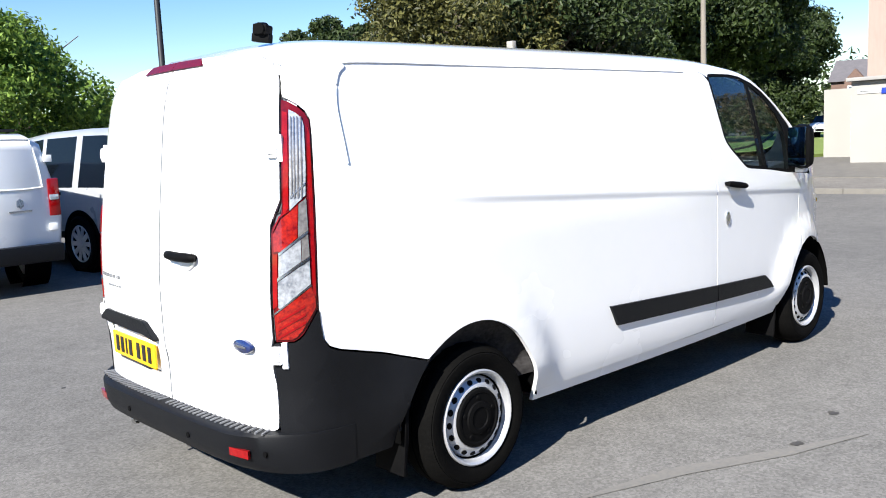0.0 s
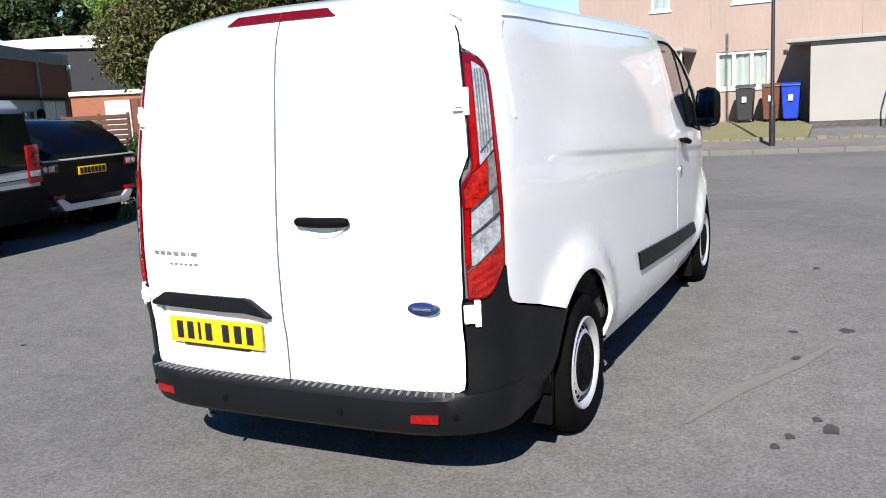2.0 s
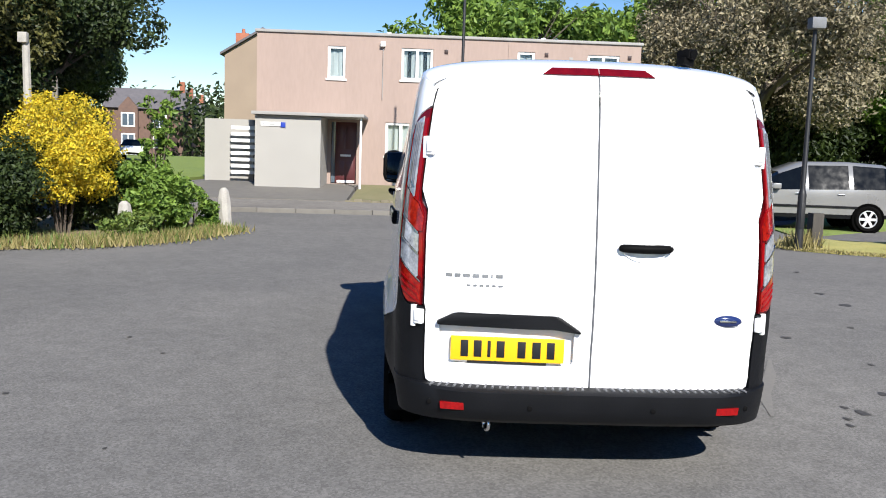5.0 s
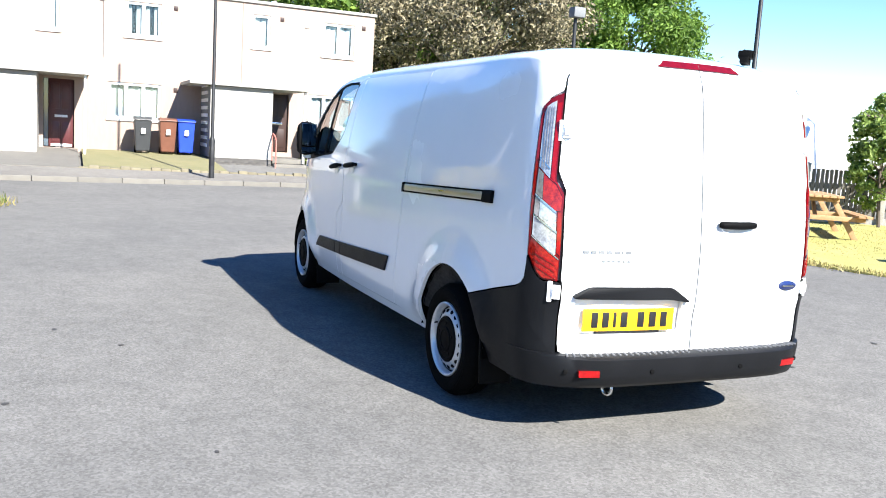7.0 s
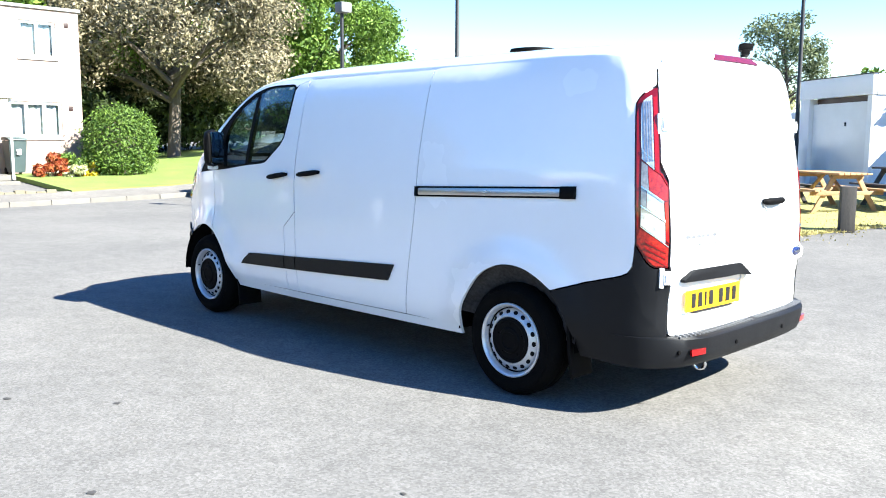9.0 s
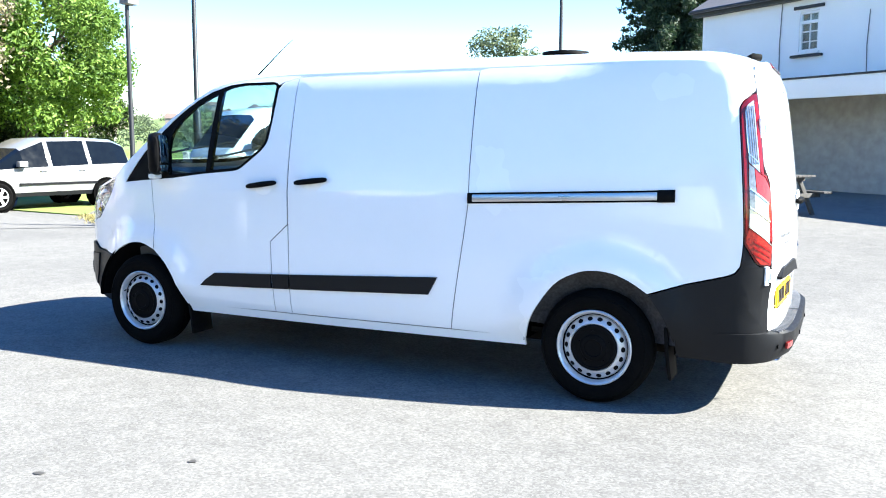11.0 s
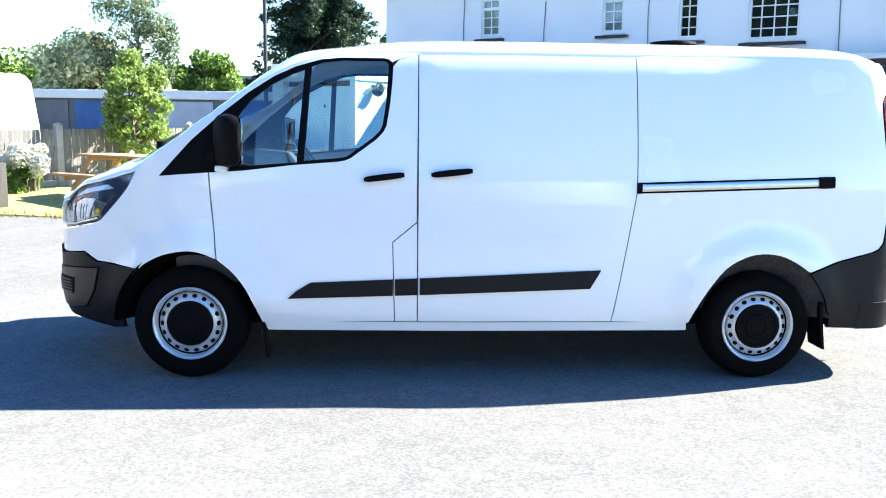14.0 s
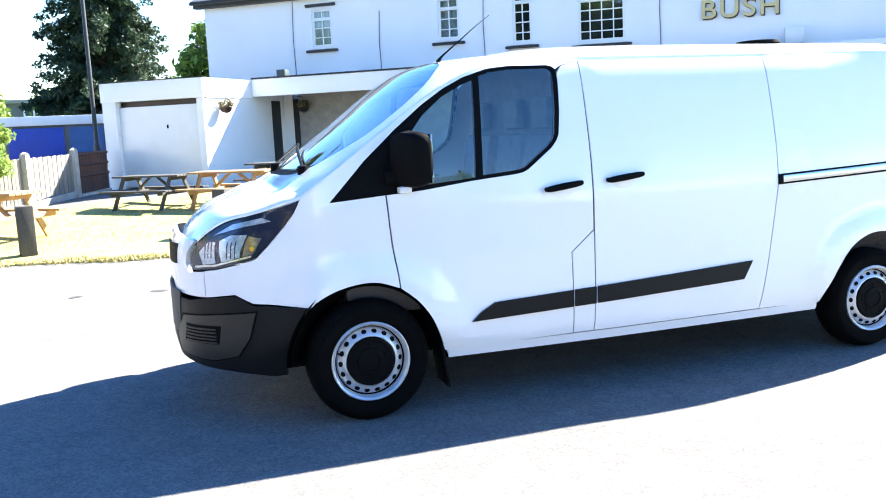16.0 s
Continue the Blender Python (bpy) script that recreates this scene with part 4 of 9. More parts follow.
        part("grille", panel([(gr + 0.05, 0.85), (S_END, 0.83), (S_END, 0.955), (gr + 0.02, 0.962)], side, off=0.003, thick=0.01), M_BLACK, van, "black grille")
        part("grille", panel([(at_x(4.215, 0.6)[0], 0.70), (S_END, 0.71), (S_END, 0.45), (at_x(4.225, 0.6)[0], 0.47)], side, off=0.016, thick=0.01), M_DASH, van, "black lower grille")
        # door handles and lock
        spots = [((2.31, 1.163), (2.085, 1.192))] + ([((1.935, 1.192), (1.705, 1.217))] if side > 0 else [])
        for a, b in spots:
            pa, pb = skin(*at_x(*a), side, 0.03), skin(*at_x(*b), side, 0.03)
            mid = [pa + (pb - pa) * q for q in (0, 0.12, 0.5, 0.88, 1)]
            hd = rod(mid, [0.010, 0.017, 0.019, 0.017, 0.012], 10)
            for q in (0.08, 0.9):
                c = pa + (pb - pa) * q
                join(hd, rod([c + Vector((0, -side * 0.045, 0)), c], 0.012, 8))
            part("door_handle", hd, M_BLACK, cab, "black bar handle")
            cup = skin(*at_x((a[0] + b[0]) / 2, a[1] - 0.005), side, 0.001)
            part("handle_cup", lathe([(0.0, -0.002), (0.055, 0.0), (0.06, 0.004), (0.05, 0.006), (0.0, 0.0045)], 20, "Y"), M_VAN, cab, m=Matrix.Translation(cup) @ Matrix.Diagonal((1.1, side, 0.8, 1)))
        if side < 0:
            part("door_lock", lathe([(0.03, -0.002), (0.03, 0.006), (0.022, 0.009), (0.012, 0.006), (0.0, 0.008)], 18, "Y"), M_CHROME, cab, "round metal security lock", m=Matrix.Translation(skin(*at_x(2.13, 0.985), side, 0.001)) @ Matrix.Diagonal((0.8, -1, 1.3, 1)))
            for seam in ([(-0.565, 1.45), (-0.57, 1.52), (-0.58, 1.67), (-0.56, 1.77), (-0.52, 1.815), (-0.44, 1.835), (0.41, 1.84), (1.9, 1.842)],):
                pts = [skin(*at_x(x, z), side, 0.0005) for x, z in bend(seam, 8)]
                part("pressed_bead", rod(pts, 0.0055, 6), M_VAN, van)
        # mirror
        mx = thing_mirror(side)
        mx.parent = van
        # wheels and arches
        for cx, nm in ((0.0, "rear"), (3.3, "front")):
            wheel(van, cx, side)
            liner = bmesh.new()
            prof = [(math.cos(a) * 0.425, math.sin(a) * 0.425) for a in (np.linspace(-0.02, math.pi + 0.02, 22) if cx < 1 else np.linspace(0.02, math.pi + 0.1, 22))]
            outer = [liner.verts.new((cx + p, side * 0.925, 0.325 + q)) for p, q in prof]
            inn = [liner.verts.new((cx + p, side * 0.55, 0.325 + q)) for p, q in prof]
            for i in range(len(prof) - 1):
                liner.faces.new((outer[i], outer[i + 1], inn[i + 1], inn[i]))
            liner.faces.new(inn)
            bmesh.ops.recalc_face_normals(liner, faces=liner.faces[:])
            if cx < 1:
                felt = bmesh.new()
                turns = np.linspace(0.25, math.pi - 0.1, 60)
                rings = [[felt.verts.new((math.cos(a) * r, side * (y + 0.004 * math.sin(a * 23)), 0.325 + math.sin(a) * r)) for a in turns] for r, y in ((0.30, 0.835), (0.36, 0.875), (0.40, 0.90), (0.432, 0.925))]
                for r0, r1 in zip(rings, rings[1:]):
                    for i in range(len(turns) - 1):
                        felt.faces.new((r0[i], r0[i + 1], r1[i + 1], r1[i]))
                bmesh.ops.recalc_face_normals(felt, faces=felt.faces[:])
                part("arch_felt", felt, M_LINER, van, "grey felt lining with creases")
            else:
                lip = bmesh.new()
                turns = np.linspace(0.03, math.pi - 0.03, 40)
                rings = [[lip.verts.new((cx + math.cos(a) * r, side * y, 0.325 + math.sin(a) * r)) for a in turns] for r, y in ((0.345, 0.80), (0.39, 0.865), (0.42, 0.9), (0.445, 0.915))]
                for r0, r1 in zip(rings, rings[1:]):
                    for i in range(len(turns) - 1):
                        lip.faces.new((r0[i], r0[i + 1], r1[i + 1], r1[i]))
                bmesh.ops.recalc_face_normals(lip, faces=lip.faces[:])
                part("arch_lip", lip, M_WELL, van)
            part("wheel_arch_liner", liner, M_WELL, van)
        flap = [(-0.415, 0.175), (-0.397, 0.175), (-0.375, 0.33), (-0.365, 0.46), (-0.385, 0.46), (-0.395, 0.33)]
        part("mud_flap", prism(flap, side * 0.74 if side > 0 else -0.92, 0.92 if side > 0 else -0.74, "Y", 0.003), M_BLACK, van, "black rubber mud flap")
        flap = [(2.865, 0.12), (2.88, 0.12), (2.915, 0.36), (2.895, 0.36)]
        part("mud_flap", prism(flap, 0.72 if side > 0 else -0.92, 0.92 if side > 0 else -0.72, "Y", 0.003), M_BLACK, van, "black rubber mud flap")
    # top
    part("roof", crown(-0.73, 2.447, 0, 1, 40, 12), M_VAN, van)
    top_edge = Curve([(0.34, 2.98), (0.37, 2.9), (0.44, 2.81), (0.51, 2.75), (0.59, 2.685), (0.75, 2.64), (1.0, 2.62)])
    low_edge = Curve([(0.34, 3.12), (0.37, 3.2), (0.44, 3.275), (0.51, 3.345), (0.58, 3.40), (0.75, 3.455), (1.0, 3.47)])
    def scuttle_edge(a):
        return low_edge(a) + 0.055 * ease((a - 0.5) / 0.2)
    part("windscreen", cap_patch(top_edge, low_edge, 0.34, 20, 22, -0.003), M_SCREEN, van, "clear raked windscreen").visible_shadow = False
    part("screen_header", cap_patch(lambda a: 2.43, top_edge, 0.34, 10, 22), M_VAN, van)
    for side in (1, -1):
        for x0, x1, nm in ((2.43, 3.62, "screen_pillar"), (3.62, 4.138, "bonnet_edge")):
            edge = crown(x0, x1, 0, 0.34, 22, 6, 0.0, mirror=False)
            if side < 0:
                edge.transform(Matrix.Diagonal((1, -1, 1, 1)))
                bmesh.ops.reverse_faces(edge, faces=edge.faces[:])
            part(nm, edge, M_VAN, van)
    part("scuttle", cap_patch(low_edge, scuttle_edge, 0.5, 4, 16, -0.01), M_BLACK, van, "black plastic scuttle below the screen")
    part("bonnet", cap_patch(lambda a: scuttle_edge(a) if a > 0.5 else low_edge(a), lambda a: 4.138, 0.34, 22, 20), M_VAN, van)
    for way in ([(3.475, 0.62, 1), (3.44, 0.75, 1), (3.40, 0.9, 1), (3.36, 0.97, -1), (3.33, 0.85, -1)], [(3.485, 0.9, -1), (3.45, 0.78, -1), (3.40, 0.64, -1), (3.33, 0.52, -1)]):
        blade = rod([crown_point(x, a, sd, 0.014 + 0.006 * i) for i, (x, a, sd) in enumerate(way)], 0.009, 6)
        x, a, sd = way[0]
        base = crown_point(x, a, sd, -0.005)
        knob = lathe([(0.03, -0.01), (0.028, 0.035), (0.0, 0.042)], 12)
        knob.transform(Matrix.Translation(base))
        join(blade, knob)
        part("wiper", blade, M_BLACK, van, "black wiper")
    part("door_seal", rod([skin(0.0, z, 1, -0.002) for z in np.linspace(0.46, 1.868, 20)], 0.0042, 6), M_SEAM, van)
    # high brake lamp
    part("brake_lamp", panel([(0.002, 1.866), (at_y(0.285)[0], 1.864), (at_y(0.24)[0], 1.897), (0.002, 1.9)], 1, off=0.009, thick=0.02, grid=0.04), M_RED_DEEP, van, "dark red high brake lamp")
    part("brake_lamp", panel([(0.002, 1.866), (at_y(0.285)[0], 1.864), (at_y(0.24)[0], 1.897), (0.002, 1.9)], -1, off=0.009, thick=0.02, grid=0.04), M_RED_DEEP, van, "dark red high brake lamp")
    for side in (1, -1):
        part("door_header", panel([(0.0, 1.874), (at_y(0.60)[0], 1.866), (at_y(0.52)[0], 1.872), (at_y(0.40)[0], 1.892), (0.0, 1.902)], side, off=0.003, thick=0.02, grid=0.05), M_VAN, van)
    # rear bumper bar with ribbed step
    prof = [(-0.01, 0.458), (0.05, 0.452), (0.066, 0.44), (0.068, 0.365), (0.05, 0.315), (0.02, 0.29), (-0.06, 0.285)]
    bar = bmesh.new()
    s_end = at_y(0.86)[0]
    def proud(s):
        return 0.01 + 0.99 * ease((s_end - s) / 0.36)
    s_far = at_x(-0.62, 0.4)[0]
    ways = [(1, q) for q in np.linspace(s_far, 0, 34)] + [(-1, q) for q in np.linspace(0.001, s_far, 34)]
    loops = []
    for sd, s in ways:
        loops.append([bar.verts.new(skin(s, z, sd, o * proud(s) + 0.0075 + 0.0075 * ease((s_far - s) / 0.22) if o > 0 else -0.03)) for o, z in prof])
    for a, b in zip(loops, loops[1:]):
        for k in range(len(prof) - 1):
            bar.faces.new((a[k], a[k + 1], b[k + 1], b[k]))
    bmesh.ops.recalc_face_normals(bar, faces=bar.faces[:])
    bumper = part("rear_bumper", bar, M_TRIM, van, "dark plastic rear bumper with ribbed step")
    for sd in (1, -1):
        # Ribs carry the step's sheen in their grey colour.
        for k in range(21):
            s = 0.03 + k * 0.034
            rib = rod([skin(s, 0.4555, sd, -0.004), skin(s + 0.008, 0.4545, sd, 0.05)], 0.0055, 6)
            part("step_rib", rib, M_STEP, bumper, "step rib in a grey that paints its sheen")
        c = at_y(0.62)[0]
        part("reflector", panel([(c - 0.05, 0.356), (c + 0.05, 0.356), (c + 0.05, 0.389), (c - 0.05, 0.389)], sd, off=0.068 * proud(c) + 0.0215, thick=0.012, grid=0.02), M_RED, bumper, "red reflector")
        for s in (0.28, 0.72):
            part("parking_sensor", lathe([(0.012, -0.004), (0.012, 0.003), (0.008, 0.004), (0, 0.003)], 12, "X"), M_BLACK, bumper, m=Matrix.Translation(skin(at_y(s)[0], 0.375, sd, 0.068 * proud(at_y(s)[0]) + 0.016)) @ pose(0, 0, 0, 0, 0, 180))
    ring = lathe([(0.028 + 0.008 * math.cos(a), 0.008 * math.sin(a)) for a in np.linspace(0, 2 * math.pi, 9)], 18, "Y")
    part("tow_eye", ring, M_CHROME, van, "bare metal tow eye", m=pose(-0.90, 0.46, 0.268, 0, 0, 20))
    # plate, trim, badges
    turned = Matrix.Rotation(radians(-3.5), 4, "Z")
    at_plate = Matrix.Translation((-0.922, 0.385, 0)) @ turned @ Matrix.Translation((0.963, -0.385, 0))
    at_trim = Matrix.Translation((-0.95, 0.385, 0)) @ turned @ Matrix.Translation((0.985, -0.385, 0))
    trim = prism([(0.052, 0.706), (0.056, 0.718), (0.15, 0.78), (0.18, 0.785), (0.60, 0.788), (0.63, 0.784), (0.705, 0.744), (0.70, 0.728), (0.6, 0.727), (0.3, 0.722), (0.18, 0.724)], -0.985, -0.925, "X", 0.008)
    part("plate_lamp_trim", trim, M_TRIM, van, "dark moulded trim above the number plate", m=at_trim)
    plate = part("number_plate", box(-0.963, -0.952, 0.122, 0.636, 0.565, 0.676, 0.003), M_YELLOW, van, "yellow number plate", m=at_plate)
    for a, b in ((0.59, 0.556), (0.53, 0.495), (0.468, 0.454), (0.427, 0.391), (0.332, 0.296), (0.266, 0.228), (0.2, 0.165)):
        part("character_bar", box(-0.9665, -0.962, b, a, 0.584, 0.659, 0.001), M_INK, plate)
    part("plate_holder", box(-0.960, -0.940, 0.20, 0.56, 0.552, 0.568, 0.003), M_INK, plate)
    oval = lathe([(0.0, 0.010), (0.9, 0.008), (1.0, 0.004), (1.02, -0.006)], 32, "X")
    badge = part("badge", oval, M_BADGE, van, "navy oval badge", m=pose(-0.923, -0.617, 0.778, 0, 0, 180) @ Matrix.Diagonal((1, 0.066, 0.027, 1)))
    part("badge_bar", box(-0.938, -0.932, -0.655, -0.58, 0.774, 0.783, 0.001), M_CHROME, badge, m=badge.matrix_basis.inverted())
    for i, (a, b, z0, z1) in enumerate([(0.67, 0.635, 0.945, 0.965), (0.63, 0.598, 0.945, 0.965), (0.592, 0.556, 0.945, 0.965), (0.55, 0.515, 0.945, 0.965), (0.508, 0.474, 0.945, 0.965), (0.467, 0.455, 0.945, 0.965), (0.447, 0.41, 0.945, 0.965),
                                        (0.575, 0.552, 0.905, 0.918), (0.546, 0.524, 0.905, 0.918), (0.518, 0.496, 0.905, 0.918), (0.49, 0.468, 0.905, 0.918), (0.462, 0.44, 0.905, 0.918), (0.434, 0.408, 0.905, 0.918)]):
        part("letter_bar", panel([(at_y(b + 0.004)[0], z0 + 0.003), (at_y(a - 0.002)[0], z0 + 0.003), (at_y(a - 0.002)[0], z1 - 0.002), (at_y(b + 0.004)[0], z1 - 0.002)], 1, off=0.003, thick=0.005), M_GREYINK, van)
    # rear handle in its cup
    part("handle_cup", lathe([(0.0, -0.014), (0.05, -0.010), (0.085, 0.002), (0.1, 0.006), (0.105, 0.0)], 28, "X"), M_VAN, van, m=pose(-0.938, -0.22, 1.10, 0, 0, 180) @ Matrix.Diagonal((1, 1, 0.62, 1)))
    grip = rod([(-0.944, -0.335, 1.1), (-0.952, -0.325, 1.1), (-0.956, -0.28, 1.099), (-0.958, -0.22, 1.098), (-0.956, -0.16, 1.099), (-0.952, -0.115, 1.1), (-0.944, -0.105, 1.1)], [0.013, 0.018, 0.02, 0.02, 0.02, 0.018, 0.013], 12)
    part("door_handle", grip, M_BLACK, van, "black bar handle on the rear door")
    part("handle_foot", box(-0.96, -0.92, -0.325, -0.115, 1.092, 1.108, 0.004), M_BLACK, van)
    # roof fittings and aerial
    vent = lathe([(0.0, 0.03), (0.10, 0.029), (0.14, 0.024), (0.145, 0.008), (0.12, 0.006), (0.12, -0.03)], 28)
    part("roof_vent", vent, M_BLACK, van, "black round roof vent", m=pose(0.40, 0.30, 1.975))
    cam_body = box(-0.05, 0.05, -0.04, 0.04, 0.03, 0.085, 0.012)
    join(cam_body, box(-0.03, 0.03, -0.05, 0.05, -0.01, 0.035, 0.006))
    join(cam_body, rod([(-0.06, 0, 0.06), (0.02, 0, 0.07)], 0.03, 12))
    part("roof_camera", cam_body, M_BLACK, van, "black camera on the roof edge", m=pose(-0.63, -0.44, 1.95, 8, 0, 35) @ Matrix.Scale(0.74, 4))
    part("aerial", rod([(2.69, 0.39, 1.90), (2.66, 0.39, 1.935), (2.45, 0.39, 2.10), (2.36, 0.39, 2.165)], [0.014, 0.006, 0.0022, 0.0014], 6), M_BLACK, van, "black whip aerial")
    # underside and cargo bulkhead, cab
    under = box(-0.76, 3.72, -0.62, 0.62, 0.25, 0.34, 0.03)
    join(under, rod([(0, -0.7, 0.32), (0, 0.7, 0.32)], 0.05, 10))
    join(under, rod([(3.3, -0.7, 0.30), (3.3, 0.7, 0.30)], 0.04, 10))
    join(under, rod([(-0.6, -0.35, 0.24), (2.4, -0.35, 0.24)], 0.04, 10))
    part("underbody", under, M_UNDER, van, "dark underbody")
    part("floor_pan", box(-0.74, 3.45, -0.80, 0.80, 0.345, 0.375), M_UNDER, van)
    # Unseen near-black box, added so the door gaps look shaded.
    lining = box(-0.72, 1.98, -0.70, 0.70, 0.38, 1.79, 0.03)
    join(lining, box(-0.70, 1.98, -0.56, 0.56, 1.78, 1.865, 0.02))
    part("cargo_dark_box", lining, M_UNDER, van)
    part("bulkhead", prism([(-0.88, 0.37), (0.88, 0.37), (0.93, 1.0), (0.90, 1.3), (0.80, 1.75), (0.68, 1.88), (-0.68, 1.88), (-0.80, 1.75), (-0.90, 1.3), (-0.93, 1.0)], 2.015, 2.035, "X"), M_SEAT, van)
    for y0, y1 in ((-0.75, -0.25), (-0.12, 0.30), (0.32, 0.74)):
        seat = thing("cab_seat", "", "")
        seat.parent = van
        part("cushion", box(2.12, 2.62, y0, y1, 0.78, 0.93, 0.05), M_SEAT, seat, "dark grey fabric")
        part("backrest", prism([(2.08, 0.90), (2.22, 0.90), (2.13, 1.46), (2.06, 1.46)], y0 + 0.01, y1 - 0.01, "Y", 0.03), M_SEAT, seat)
        part("headrest", box(2.055, 2.13, (y0 + y1) / 2 - 0.12, (y0 + y1) / 2 + 0.12, 1.49, 1.68, 0.035), M_SEAT, seat)
    part("dashboard", prism([(2.80, 0.55), (3.40, 0.55), (3.42, 1.22), (3.20, 1.27), (2.95, 1.25), (2.86, 1.12)], -0.86, 0.86, "Y", 0.03), M_DASH, van, "dark plastic dashboard")
    wheel_bm = lathe([(0.185 + 0.016 * math.cos(a), 0.016 * math.sin(a)) for a in np.linspace(0, 2 * math.pi, 9)], 28)
    join(wheel_bm, box(-0.18, 0.18, -0.02, 0.02, -0.01, 0.01, 0.005))
    join(wheel_bm, box(-0.02, 0.02, -0.18, 0.0, -0.01, 0.01, 0.005))
    join(wheel_bm, lathe([(0.0, 0.02), (0.06, 0.015), (0.065, -0.02), (0, -0.03)], 16))
    part("steering_wheel", wheel_bm, M_DASH, van, "dark steering wheel", m=pose(2.76, -0.42, 1.18, 0, -58, 0))
    return van


def thing_mirror(side):
    mir = new("door_mirror")
    tagged(mir, "large black door mirror")
    shell = bmesh.new()
    secs = []
    for y, x0, x1, z0, z1 in ((0.925, 3.07, 3.13, 1.275, 1.46), (0.945, 3.035, 3.15, 1.235, 1.50), (1.01, 3.0, 3.125, 1.222, 1.517), (1.07, 2.972, 3.085, 1.23, 1.508), (1.1, 2.968, 3.05, 1.25, 1.485), (1.112, 2.98, 3.02, 1.29, 1.45)):
        r = []
        for k in range(12):
            a = 2 * math.pi * k / 12
            cx, sz = math.cos(a), math.sin(a)
            r.append(shell.verts.new(((x0 + x1) / 2 + (x1 - x0) / 2 * math.copysign(abs(cx) ** 0.5, cx), side * y, (z0 + z1) / 2 + (z1 - z0) / 2 * math.copysign(abs(sz) ** 0.5, sz))))
        secs.append(r)
    for a, b in zip(secs, secs[1:]):
        for k in range(12):
            shell.faces.new((a[k], a[(k + 1) % 12], b[(k + 1) % 12], b[k]))
    shell.faces.new(secs[0])
    shell.faces.new(secs[-1])
    bmesh.ops.recalc_face_normals(shell, faces=shell.faces[:])
    part("mirror_shell", shell, M_BLACK, mir)
    def lie(y0, y1):
        return (y0, y1) if side > 0 else (-y1, -y0)
    sweep = Matrix.Translation((2.996, side * 1.012, 0)) @ Matrix.Rotation(radians(23 * side), 4, "Z")
    part("darkened_mirror_glass", box(-0.008, 0.004, -0.075, 0.075, 1.305, 1.495, 0.003), M_MIRROR, mir, "mirror glass", m=sweep)
    part("darkened_mirror_glass", box(-0.008, 0.004, -0.075, 0.075, 1.245, 1.295, 0.003), M_MIRROR, mir, "small lower mirror", m=sweep)
    part("mirror_arm", box(3.06, 3.19, *lie(0.895, 0.975), 1.245, 1.32, 0.025), M_BLACK, mir)
    part("mirror_sail", box(3.07, 3.16, *lie(0.90, 0.95), 1.25, 1.36, 0.02), M_BLACK, mir)
    part("indicator", box(3.06, 3.13, *lie(0.965, 1.03), 1.198, 1.235, 0.015), M_INDICATOR, mir, "clear side indicator")
    return mir


